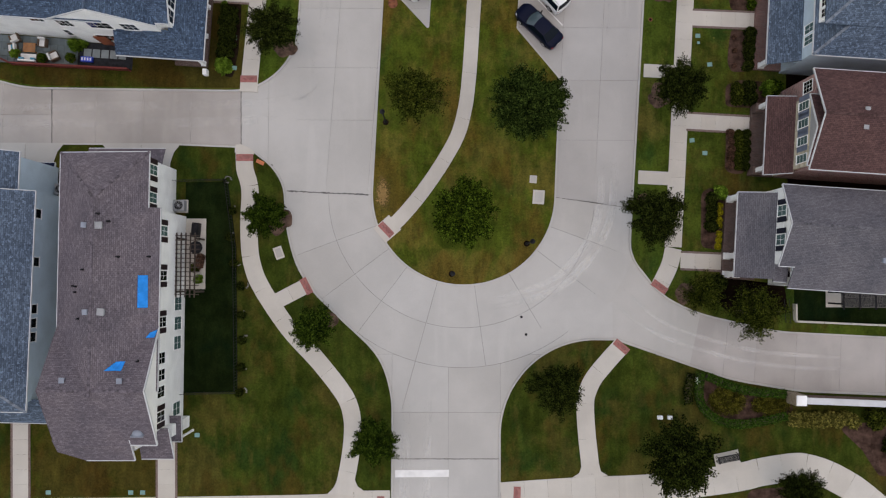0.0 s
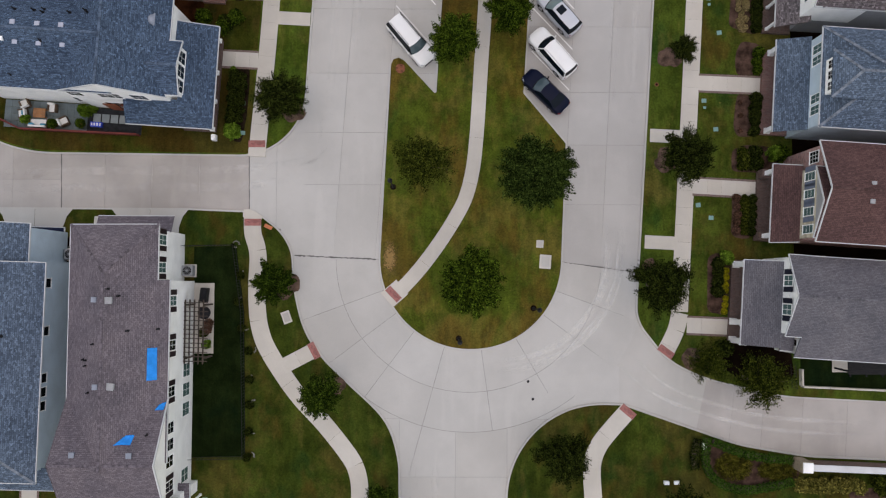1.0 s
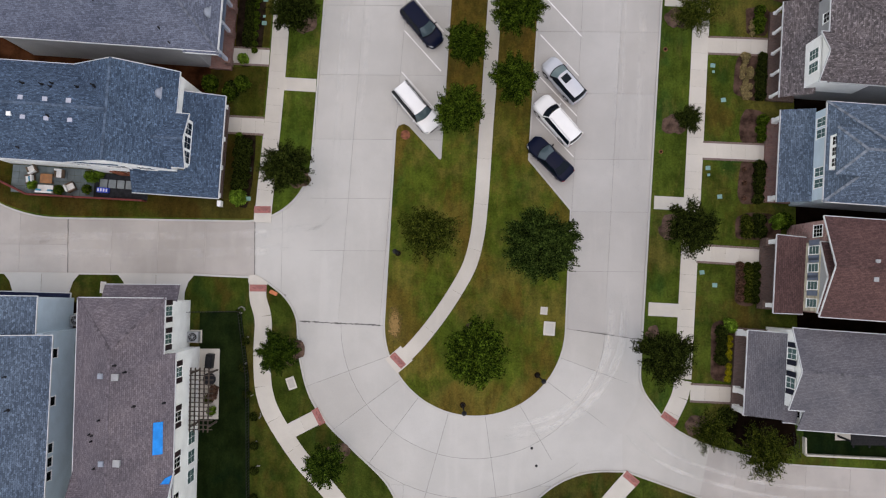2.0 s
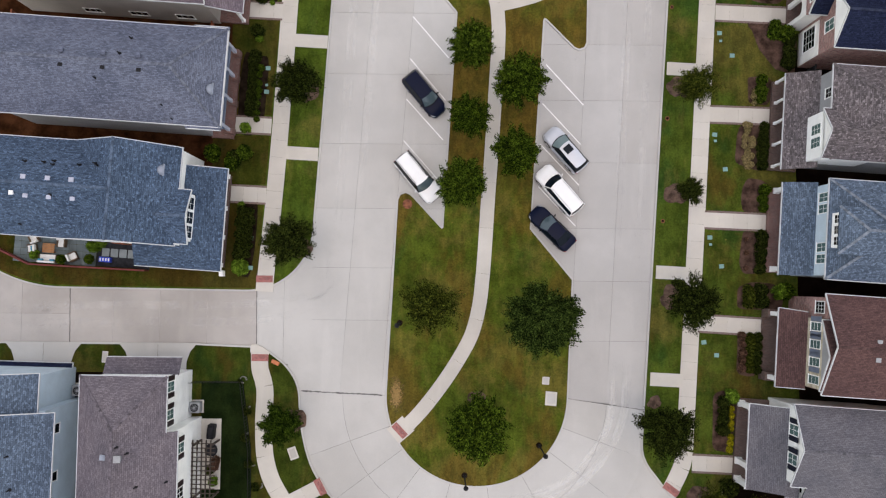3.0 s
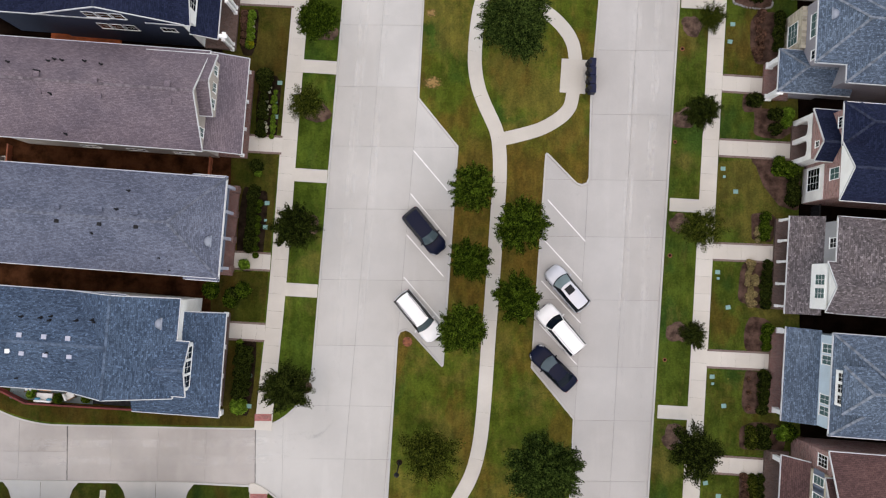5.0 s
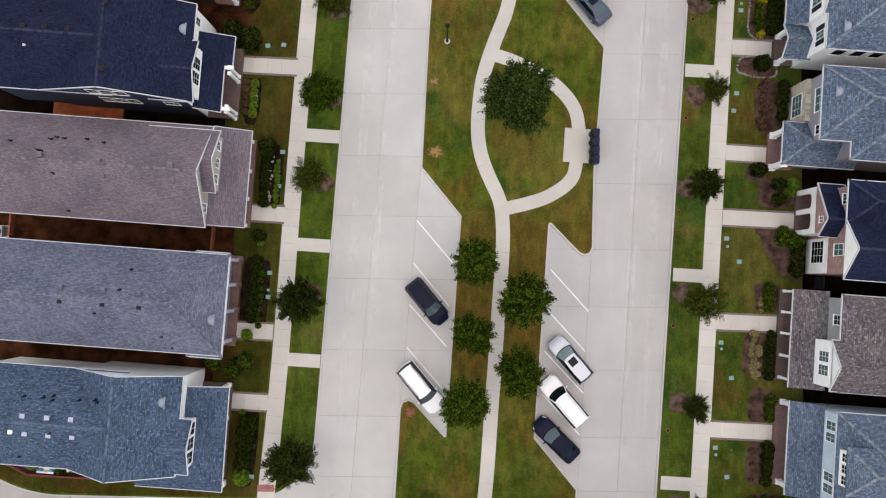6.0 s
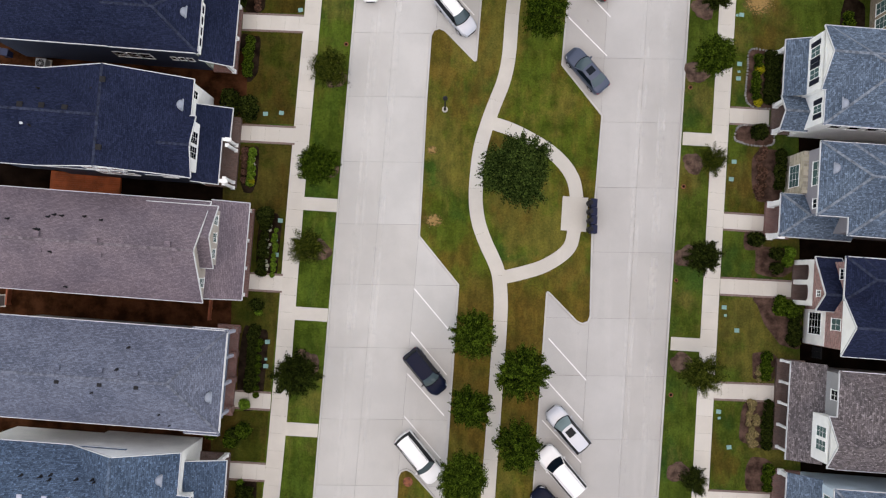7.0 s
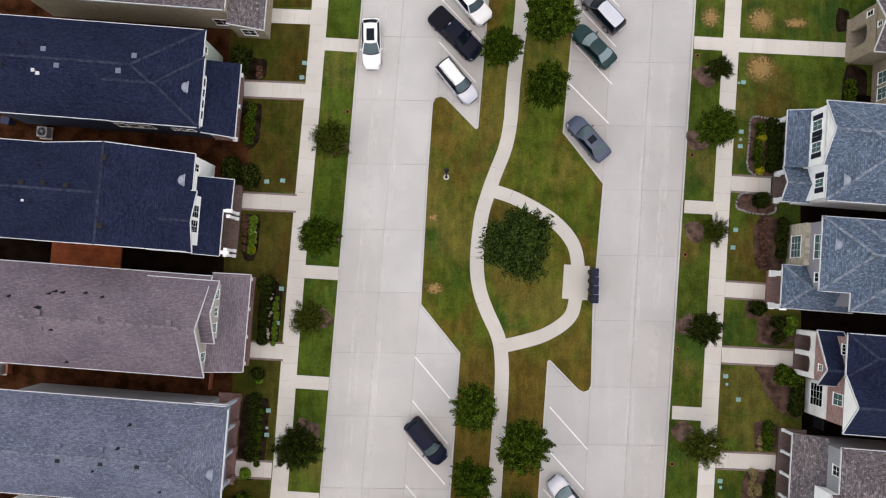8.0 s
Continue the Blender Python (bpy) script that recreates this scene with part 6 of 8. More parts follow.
for i, (x, y, r) in enumerate(((21.2, 63.0, 0.85), (20.6, 57.3, 0.9), (20.3, 49.2, 0.8), (19.65, 41.0, 0.85), (19.35, 31.7, 0.85), (19.05, 22.28, 0.85), (18.75, 13.3, 0.95), (-12.6, 41.2, 0.95), (-13.4, 31.3, 1.0), (-11.2, 56.3, 0.75), (-13.7, 17.4, 0.85), (-11.9, 48.3, 0.8), (20.75, -3.7, 0.8), (1.8, 4.2, 0.75), (-14.0, 2.3, 0.95), (-9.9, -6.3, 0.8), (17.1, 4.2, 0.5), (-5.3, -16.2, 0.5))):
    patch(x, y, r * 1.18, r * 1.1, M_RING, "round ring of brown bark mulch under a tree", "mulch_ring", 0.025, 40 + i, "mulch")
straw = [(-5.2, 4.7, 0.62, 1.5), (26.2, 68.1, 1.3, 1.2), (26.1, 63.8, 1.45, 1.4), (21.7, 68.3, 0.9, 1.0), (29.3, 67.9, 1.3, 0.5), (-2.5, 43.9, 0.8, 0.6), (-2.7, 50.1, 0.5, 0.4)]


def dead_turf(name):
    """Straw-dry turf that thins out raggedly towards its rim."""
    m, nt, b = shader(name, 0.95, 0, 0.05)
    p, q = where(nt), where(nt, "Object")
    r = nt.nodes.new("ShaderNodeVectorMath")
    r.operation = "LENGTH"
    nt.links.new(q, r.inputs[0])
    c = mixed(nt, "MIX", noise_of(nt, p, 6, 5, 0.8), (0.13, 0.075, 0.026), (0.40, 0.255, 0.105))
    nt.links.new(c, b.inputs["Base Color"])
    rag = ramp(nt, noise_of(nt, p, 4.5, 7, 0.85), 0.25, 0.75, -0.7, 0.7)
    add = nt.nodes.new("ShaderNodeMath")
    add.operation = "ADD"
    nt.links.new(r.outputs["Value"], add.inputs[0])
    nt.links.new(rag, add.inputs[1])
    f = ramp(nt, add.outputs[0], 0.35, 1.05, 0.95, 0.0)
    clear = nt.nodes.new("ShaderNodeBsdfTransparent")
    mix = nt.nodes.new("ShaderNodeMixShader")
    nt.links.new(f, mix.inputs[0])
    nt.links.new(clear.outputs[0], mix.inputs[1])
    nt.links.new(b.outputs[0], mix.inputs[2])
    nt.links.new(mix.outputs[0], nt.nodes["Material Output"].inputs["Surface"])
    return m


M_DEAD = dead_turf("dead_turf")
disc = finish(prism(bmesh.new(), [(1.7 * math.cos(k * math.pi / 16), 1.7 * math.sin(k * math.pi / 16)) for k in range(32)], -0.02, 0.006), "dry_turf", M_DEAD)
for x, y, rx, ry in straw:
    ob = new("dry_turf", disc)
    ob.matrix_basis = pose(x, y, 0) @ Matrix.Diagonal((rx, ry, 1, 1))
    tagged(ob, "patch of straw-dry dead turf", "dry grass", "dry turf patches", "stuff")


def shrub_kind(seed, material, clusters=56, count=42, size=0.115, spread=0.10, h=0.9):
    rnd = np.random.default_rng(seed)
    d = rnd.normal(0, 1, (clusters, 3))
    d /= np.linalg.norm(d, axis=1)[:, None]
    d[:, 2] = np.abs(d[:, 2])
    c = d * np.array([0.42, 0.42, 0.8 * h]) + np.array([0, 0, 0.1])
    return leaf_mesh("foliage", c, spread, count, size, rnd, material, 0.6)


SHRUBS = {k: [shrub_kind(100 + 7 * j + i, m) for i in range(2)] for j, (k, m) in enumerate((("dark", L_DARK), ("green", L_MID), ("lime", L_LIME), ("yellow", L_YELLOW), ("brown", L_BROWN), ("straw", L_STRAW), ("white", L_WHITE), ("olive", L_OLIVE)))}
SHRUB_LABEL = {"dark": "dense dark green clipped shrub in mulch", "green": "rounded leafy green shrub in mulch", "lime": "bright lime green shrub in mulch", "yellow": "yellow-leaved low shrub in mulch",
               "brown": "withered brown shrub in a bed", "straw": "pale straw-coloured flowering clump", "white": "low white-flowering plant in a bed", "olive": "loose olive green shrub in a bed"}
stem = finish(tube(bmesh.new(), [(0, 0, -0.05), (0.01, 0, 0.3), (0, 0.01, 0.6)], [0.05, 0.035, 0.01], 6), "stem", M_BARK)


def shrub(kind, x, y, r, h=1.0):
    n = random.randrange(2)
    ob = thing("shrub", pose(x, y, 0, 0, 0, random.uniform(0, 360)) @ Matrix.Diagonal((r / 0.5, r / 0.5, h * r / 0.5, 1)), SHRUB_LABEL[kind], "shrub", "garden shrubs")
    part("stem", stem, None, ob)
    part("foliage", SHRUBS[kind][n], None, ob)


def bed(corners, label="brown mulch planting bed"):
    ob = new("planting_bed", finish(prism(bmesh.new(), rounded(corners, 0.3), -0.05, 0.014), "planting_bed", M_MULCH))
    return tagged(ob, label, "planting bed", kind="structure")


def bed_outline(x, y, turn, u0, u1, v0, v1, n=44):
    """A rounded, wavering outline before a house."""
    m = pose(x, y, 0, 0, 0, turn)
    ph = random.uniform(0, 6.28)
    pts = []
    for i in range(n):
        a = 2 * math.pi * i / n
        k = 1 + 0.05 * math.sin(3 * a + ph) + 0.035 * math.sin(5 * a + 2 * ph) + random.uniform(-0.012, 0.012)
        cu, cv = [math.copysign(abs(q) ** 0.55, q) * k for q in (math.cos(a), math.sin(a))]
        p = m @ Vector(((u0 + u1) / 2 + (u1 - u0) / 2 * cu, (v0 + v1) / 2 + (v1 - v0) / 2 * cv, 0))
        pts.append((p.x, p.y))
    return pts


BEDS = itertools.cycle((0.008, 0.012, 0.016))


def front_bed(x, y, turn, u0, u1, v0, v1, r=0.5, label="mulched planting bed before a porch"):
    pts = bed_outline(x, y, turn, u0, u1, v0, v1)
    ob = new("planting_bed", finish(prism(bmesh.new(), pts, -0.05, next(BEDS)), "planting_bed", M_PEAT if x < 0 or y > 64 else M_MULCH))
    tagged(ob, label, "planting bed", kind="structure")
    return pts


def slant_bed(x, y, turn, corners):
    m = pose(x, y, 0, 0, 0, turn)
    bed([(*(m @ Vector((u, v, 0))).xy, 0.35) for u, v in corners])


def row(x, y, turn, kind, u, v0, v1, n, r, h=1.0, jitter=0.08):
    m = pose(x, y, 0, 0, 0, turn)
    for i in range(n):
        p = m @ Vector((u + random.uniform(-jitter, jitter), v0 + (v1 - v0) * (i / (n - 1) if n > 1 else 0.5) + random.uniform(-jitter, jitter), 0))
        shrub(kind, p.x, p.y, r * random.uniform(0.85, 1.15), h)


E1, E2, E3, E4, E5, E6, E7, E8 = ((26.2, 1.6, EAST), (28.3, 9.8, EAST), (28.8, 19.1, EAST), (29.2, 28.2, EAST), (29.6, 37.0, EAST), (28.6, 46.8, EAST), (28.6, 55.4, EAST), (34.0, 66.2, EAST))
W1, W2, W3, W4, W5 = ((-21.5, 21.0, WEST), (-18.8, 30.6, WEST), (-20.5, 40.8, WEST), (-21.5, 50.6, WEST), (-21.4, 60.3, WEST))
front_bed(*E1, -4.2, -2.3, -1.7, 3.5), row(*E1, "yellow", -2.65, 1.95, -1.5, 7, 0.27), row(*E1, "lime", -2.85, 3.0, 3.0, 1, 0.55), row(*E1, "dark", -3.4, 0.2, 2.6, 4, 0.5), row(*E1, "dark", -2.6, -4.6, -4.6, 1, 0.65), row(*E1, "white", -3.0, -5.1, -4.9, 2, 0.18)
front_bed(*E2, -4.0, -1.9, -3.4, 0.1), row(*E2, "brown", -3.6, -2.9, 0.0, 5, 0.3), row(*E2, "olive", -2.9, -2.8, 0.0, 6, 0.36), row(*E2, "dark", -2.35, -2.8, -0.1, 5, 0.38)
row(*E2, "lime", -0.7, 4.0, 4.1, 1, 0.6, 1.1), row(*E2, "green", -0.1, 4.0, 4.2, 1, 0.7), front_bed(*E2, -4.2, -0.2, 2.2, 4.6), row(*E2, "olive", -3.3, 2.9, 3.9, 3, 0.45), row(*E2, "dark", -2.3, 3.0, 4.0, 2, 0.55)
front_bed(*E3, -4.2, -1.7, 1.4, 4.3), front_bed(*E3, -4.1, -1.7, -3.9, -0.3), row(*E3, "green", -2.35, 1.9, 3.4, 3, 0.42), row(*E3, "dark", -2.35, -3.4, -0.6, 5, 0.45), row(*E3, "brown", -3.6, -3.4, -1.0, 3, 0.2)
front_bed(*E4, -4.0, -1.8, 1.9, 4.4), front_bed(*E4, -4.7, -1.8, -3.9, 0.2), row(*E4, "dark", -2.5, -3.6, -0.1, 7, 0.45), row(*E4, "straw", -3.7, -3.7, -0.1, 24, 0.24, 1, 0.36), row(*E4, "green", -2.9, 2.4, 4.0, 4, 0.45), row(*E4, "straw", -3.4, 2.0, 2.9, 5, 0.2, 1, 0.2)
front_bed(*E5, -4.2, -0.8, 2.2, 4.8, 0.9), slant_bed(*E5, ((-4.6, 0.6), (-2.4, 0.6), (0.3, -0.3), (0.3, -4.1), (-1.5, -3.7), (-3.0, -2.0), (-3.7, -0.4))), row(*E5, "lime", -1.4, 3.6, 4.3, 2, 0.48), row(*E5, "green", -1.8, -0.6, 0.1, 2, 0.55), row(*E5, "dark", -0.5, -3.2, -0.9, 5, 0.5), row(*E5, "green", -0.9, -0.8, -0.3, 1, 0.6), row(*E5, "dark", -2.4, 3.0, 4.2, 2, 0.5)
front_bed(*E6, -3.2, -0.4, -1.0, 3.7, 0.7), row(*E6, "brown", -2.5, -0.6, 3.3, 12, 0.3, 1, 0.28), row(*E6, "dark", -0.9, 0.6, 3.2, 5, 0.45), front_bed(*E6, -3.6, -1.9, -5.4, -3.4, 0.6), row(*E6, "dark", -2.6, -4.4, -4.4, 1, 0.6)
rims = [front_bed(*E7, -3.75, -0.4, -1.3, 3.9, 1.2, "bed of dark shrubs edged with stone")]
row(*E7, "dark", -1.2, -0.6, 3.4, 8, 0.42), row(*E7, "dark", -1.8, -0.6, 3.4, 8, 0.4), row(*E7, "green", -2.8, -0.4, 3.0, 6, 0.36, 1, 0.15), row(*E7, "yellow", -2.6, 2.0, 2.0, 1, 0.32), row(*E7, "yellow", -2.6, -0.9, -0.9, 1, 0.34)
rims.append(front_bed(*E7, -4.3, -0.9, -4.7, -2.9, 0.9)), row(*E7, "dark", -2.4, -3.6, -3.5, 2, 0.6)
front_bed(*E8, -1.3, -0.1, 0.9, 3.0, 0.3), front_bed(*E8, -0.4, 1.8, -6.0, -2.1, 0.3), row(*E8, "green", 0.2, -5.2, -3.8, 3, 0.45)
front_bed(*W1, -4.1, -2.35, -1.2, 5.9, 0.7), row(*W1, "dark", -2.9, 0.3, 4.2, 8, 0.5), row(*W1, "dark", -3.5, 0.5, 4.0, 6, 0.38), row(*W1, "lime", -3.1, 5.3, 5.3, 1, 0.62), row(*W1, "green", -1.6, -4.2, -3.7, 2, 0.6), row(*W1, "green", 0.2, -4.5, -4.3, 2, 0.6), row(*W1, "lime", -2.7, -0.2, -0.2, 1, 0.28)
front_bed(*W2, -1.9, 0.5, -4.0, 3.2), row(*W2, "dark", -0.7, -3.6, 1.4, 10, 0.48), row(*W2, "green", -1.2, -2.6, 2.0, 8, 0.25), row(*W2, "lime", -0.3, 2.9, 2.9, 1, 0.4), row(*W2, "green", -0.4, 5.0, 5.2, 1, 0.6), row(*W2, "dark", 0.4, 5.4, 5.6, 1, 0.5)
front_bed(*W3, -4.6, -2.6, -3.7, 1.9), row(*W3, "dark", -3.2, -3.4, 1.4, 7, 0.42), row(*W3, "white", -3.6, -2.6, 1.3, 9, 0.14, 1, 0.2), row(*W3, "lime", -4.1, -2.3, 1.6, 10, 0.22), row(*W3, "dark", -3.2, -3.6, -3.5, 1, 0.62), row(*W3, "dark", -3.0, 4.3, 4.3, 1, 0.5), row(*W3, "lime", -3.3, 5.0, 5.2, 3, 0.28, 1, 0.3)
front_bed(*W4, -3.7, -2.2, 0.1, 4.2), row(*W4, "lime", -3.1, 0.6, 3.4, 8, 0.3), row(*W4, "white", -3.3, 0.7, 3.0, 5, 0.12), row(*W4, "brown", -2.5, 0.6, 3.2, 5, 0.28), row(*W4, "yellow", -3.2, 3.2, 3.6, 1, 0.3), row(*W4, "dark", -2.6, -3.2, -2.6, 3, 0.75), row(*W4, "dark", -1.0, -3.8, -3.3, 3, 0.8)
front_bed(*W5, -3.5, -1.6, -0.1, 4.1, 0.9), front_bed(*W5, -3.6, -1.6, -4.0, -2.0), row(*W5, "green", -2.6, 0.6, 3.4, 6, 0.4), row(*W5, "dark", -1.4, -3.9, -3.0, 3, 0.7), row(*W5, "brown", -3.0, -3.0, -2.4, 2, 0.3)
rock = surface("grey_rim_stone", (0.27, 0.26, 0.25), 0.9, 0.3, 2, 9, 0.4, rand=0.4)
lump = bmesh.new()
bmesh.ops.create_icosphere(lump, subdivisions=1, radius=0.115)
for v in lump.verts:
    v.co = Vector((v.co.x * 1.15, v.co.y * 0.9, v.co.z * 0.6)) * (1 + 0.3 * noise.noise(v.co * 6))
lump = finish(lump, "stone", rock)
for rim in rims:
    ob = thing("stone_edging", pose(0, 0, 0), "row of rounded grey stones edging a bed", "edging", "stone edgings")
    for a, b in zip(rim, rim[1:] + rim[:1]):
        a, b = Vector(a), Vector(b)
        k = max(1, round((b - a).length / 0.24))
        for j in range(k):
            p = a.lerp(b, j / k)
            part("stone", lump, None, ob).matrix_basis = pose(p.x, p.y, 0.04, 0, 0, random.uniform(0, 360))

# ---- parked cars ----
TYRE = surface("tyre_rubber", (0.014, 0.014, 0.014), 0.85, 0.2, 3, 20, 0.2, 0, 0.05)
ALLOY = glossy("alloy", (0.45, 0.45, 0.46), 0.35, 0.8)
CAR_GLASS = glossy("car_glass", (0.004, 0.008, 0.013), 0.06, 0, 0, 0.12)
GREY_GLASS = glossy("grey_tinted_glass", (0.058, 0.088, 0.100), 0.06, 0, 0, 0.45)
PALE_GLASS = glossy("pale_tinted_glass", (0.17, 0.235, 0.245), 0.06, 0, 0, 0.45)
LAMP_RED = glossy("red_lens", (0.34, 0.02, 0.03), 0.2)
LAMP_CLEAR = glossy("clear_lens", (0.36, 0.38, 0.40), 0.15)
TRIM = glossy("black_trim", (0.004, 0.0045, 0.008), 0.5, 0, 0, 0.1)


def loft(bm, rings, closed=True, mat=0):
    vs = [[bm.verts.new(p) for p in r] for r in rings]
    n = len(rings[0])
    for a, b in zip(vs, vs[1:]):
        for k in range(n if closed else n - 1):
            bm.faces.new((a[k], a[(k + 1) % n], b[(k + 1) % n], b[k])).material_index = mat
    if closed:
        bm.faces.new(vs[0][::-1]).material_index = mat
        bm.faces.new(vs[-1]).material_index = mat
    return bm


def softened(me):
    for p in me.polygons:
        p.use_smooth = True
    me.set_sharp_from_angle(angle=0.6)
    return me


STYLE = {  # length, width, height, foot of windscreen, roof front, roof back, foot of rear glass, hood height, tail height
    "sedan": (4.75, 1.78, 1.44, 1.0, 0.22, -1.05, -1.72, 0.98, 1.03),
    "hatch": (4.65, 1.74, 1.50, 1.0, 0.15, -1.7, -2.12, 1.0, 1.05),
    "suv": (4.65, 1.80, 1.68, 1.12, 0.42, -1.98, -2.22, 1.06, 1.12),
    "long_suv": (5.05, 1.90, 1.84, 1.25, 0.68, -2.3, -2.45, 1.16, 1.2),
    "truck": (5.7, 1.96, 1.84, 1.28, 0.55, -0.8, -1.02, 1.12, 1.1),
}


def sheet(grid, th=0.03):
    """A curved panel with thickness from rows of points."""
    bm = bmesh.new()
    top = [[bm.verts.new(p) for p in r] for r in grid]
    low = [[bm.verts.new((p[0], p[1], p[2] - th)) for p in r] for r in grid]
    n, m = len(grid), len(grid[0])
    for i in range(n - 1):
        for j in range(m - 1):
            bm.faces.new((top[i][j], top[i + 1][j], top[i + 1][j + 1], top[i][j + 1]))
            bm.faces.new((low[i][j], low[i][j + 1], low[i + 1][j + 1], low[i + 1][j]))
    rim = [(i, 0) for i in range(n)] + [(n - 1, j) for j in range(1, m)] + [(i, m - 1) for i in range(n - 2, -1, -1)] + [(0, j) for j in range(m - 2, 0, -1)]
    for (i, j), (k, l) in zip(rim, rim[1:] + rim[:1]):
        bm.faces.new((top[i][j], low[i][j], low[k][l], top[k][l]))
    bmesh.ops.recalc_face_normals(bm, faces=bm.faces)
    return bm


def arc_row(x, bulge, half, z, drop, n=4):
    """Points across the car, bowed lengthwise and crowned."""
    return [(x + bulge * (1 - (k / n) ** 2), half * k / n, z - drop * abs(k / n) ** 2.4) for k in range(-n, n + 1)]


def blended(a, b, n, puff=0.0):
    return [[(p[0] + (q[0] - p[0]) * i / n, p[1] + (q[1] - p[1]) * i / n, p[2] + (q[2] - p[2]) * i / n + puff * math.sin(math.pi * i / n)) for p, q in zip(a, b)] for i in range(n + 1)]


def car(style, x, y, turn, paint, label, top_paint=None, sunroof=0.0, rails=False, glass=None, pillars=None, rear=None):
    Ln, Wd, Ht, g0, r0, r1, g1, zh, zt = STYLE[style]
    H, w = Ln / 2, Wd / 2
    glass = glass or CAR_GLASS
    pillars = pillars or paint
    boxy = style in ("long_suv", "truck")
    c = thing("car", pose(x, y, ROAD, 0, 0, turn) @ Matrix.Diagonal((0.96, 0.96, 0.98, 1)), label, "car", "parked cars")

    def ring(px, zz, ww, lo=0.26):
        half = [(0.0, zz + 0.035), (ww * 0.35, zz + 0.03), (ww * 0.62, zz + 0.012), (ww * 0.80, zz + 0.016), (ww * 0.91, zz - 0.03), (ww * 0.975, zz - 0.13), (ww, zz - 0.30), (ww * 0.985, 0.52), (ww * 0.96, lo + 0.04), (ww * 0.85, lo)]
        return [(px, a, b) for a, b in half] + [(px, -a, b) for a, b in reversed(half[1:])]

    bm = bmesh.new()
    rings = []
    nose = 0.75 if boxy else 1.0
    for u in (1.0, 0.985, 0.94, 0.86, 0.74, 0.58, 0.38, 0.15):
        full = 0.52 + 0.48 * (1 - u ** (3.2 if boxy else 2.5)) ** 0.5
        rings.append(ring(H - nose * (1 - u), zh - 0.03 - (0.22 if boxy else 0.27) * u ** 3 - 0.05 * u, w * full, 0.26 + 0.08 * u))
    rings += [ring(g0, zh, w), ring(r0, zh + 0.02, w), ring((r0 + r1) / 2, (zh + zt) / 2 + 0.01, w), ring(max(r1, -H + 0.85), zt, w)]
    tail = 0.55 if style == "sedan" else 0.38
    for u in (0.1, 0.45, 0.7, 0.87, 0.96, 1.0):
        full = 0.58 + 0.42 * (1 - u ** 3.0) ** 0.5
        rings.append(ring(-H + tail * (1 - u), zt - (0.12 if style == "sedan" else 0.07) * u ** 2 - 0.1 * u ** 8, w * full, 0.26 + 0.1 * u))
    part("body", softened(finish(loft(bm, rings), "body", paint)), None, c)
    wt, wb = w * (0.70 if boxy else 0.66), w * (0.90 if boxy else 0.88)
    zr = Ht - 0.03
    base = arc_row(g0 - 0.12, 0.2, wb, zh + 0.055, 0.02)
    lip = arc_row(r0 - 0.05, 0.09, wt, zr, 0.02)
    back = arc_row(r1 + 0.04, -0.06, wt, zr - 0.02, 0.02)
    foot = arc_row(g1 + 0.06, -0.1, wb * 0.97, zt + 0.055, 0.02)
    part("windscreen", softened(finish(sheet(blended(base, lip, 4, 0.03)), "windscreen", glass)), None, c)
    part("rear_window", softened(finish(sheet(blended(back, foot, 4, 0.03)), "rear_window", rear or (glass if style == "sedan" else CAR_GLASS))), None, c)
    if not boxy:
        part("cowl", tube(bmesh.new(), [(p[0] + 0.03, p[1], p[2] + 0.0) for p in base], [0.035] * 9, 6), TRIM, c)
    for s in (-1, 1):
        k = 8 if s > 0 else 0
        A, B, C, D = [Vector(r[k]) for r in (base, lip, back, foot)]
        out = Vector((0, s * 0.012, 0))
        q = [A + out + Vector((-0.06, s * 0.02, -0.03)), B + out, C + out, D + out + Vector((0.05, s * 0.02, -0.03))]
        part("side_window", panel(q if s > 0 else q[::-1]), CAR_GLASS, c)
        for a, b in ((A, B), (D, C)):
            part("pillar", tube(bmesh.new(), [a + out * 2, b + out * 2], [0.05, 0.045], 6), pillars, c)
        m = (r0 + r1) / 2 - 0.05
        f = (m - B.x) / (C.x - B.x)
        part("pillar", tube(bmesh.new(), [(m, s * (wb + 0.03), zh), B.lerp(C, f) + out * 2], [0.04, 0.035], 6), TRIM, c)
        part("roof_gutter", tube(bmesh.new(), [B + out, B.lerp(C, 0.5) + out * 3, C + out], [0.03] * 3, 6), pillars, c)
    mid1, mid2 = [arc_row(r0 + (r1 - r0) * f, 0.05 - 0.08 * f, wt + 0.025, zr + 0.02, 0.035) for f in (0.3, 0.7)]
    rf = part("roof", softened(finish(sheet([lip, mid1, mid2, back], 0.04), "roof", top_paint or paint)), None, c)
    if sunroof:
        part("sunroof", box(bmesh.new(), r0 - 0.22 - sunroof, r0 - 0.22, -wt * 0.62, wt * 0.62, zr - 0.02, zr + 0.052, 0.012), CAR_GLASS, rf)
    if rails:
        for s in (-1, 1):
            part("roof_rail", tube(bmesh.new(), [(r0 - 0.2, s * wt * 0.9, zr), (r0 - 0.3, s * wt * 0.9, zr + 0.07), (r1 + 0.3, s * wt * 0.9, zr + 0.07), (r1 + 0.15, s * wt * 0.9, zr)], [0.022] * 4, 6), ALLOY if paint is P_WHITE and pillars is paint else TRIM, rf)
    if style == "truck":
        part("load_bed", box(bmesh.new(), -H + 0.16, g1 - 0.08, -w * 0.80, w * 0.80, zt - 0.05, zt + 0.05, 0.02), TRIM, c, "black cover over the load bed")
        part("cab_rear_light", box(bmesh.new(), r1 - 0.02, r1 + 0.05, -0.14, 0.14, zr - 0.02, zr + 0.03, 0.01), LAMP_CLEAR, c)
    wheel_r = 0.33 if style in ("sedan", "hatch") else 0.37
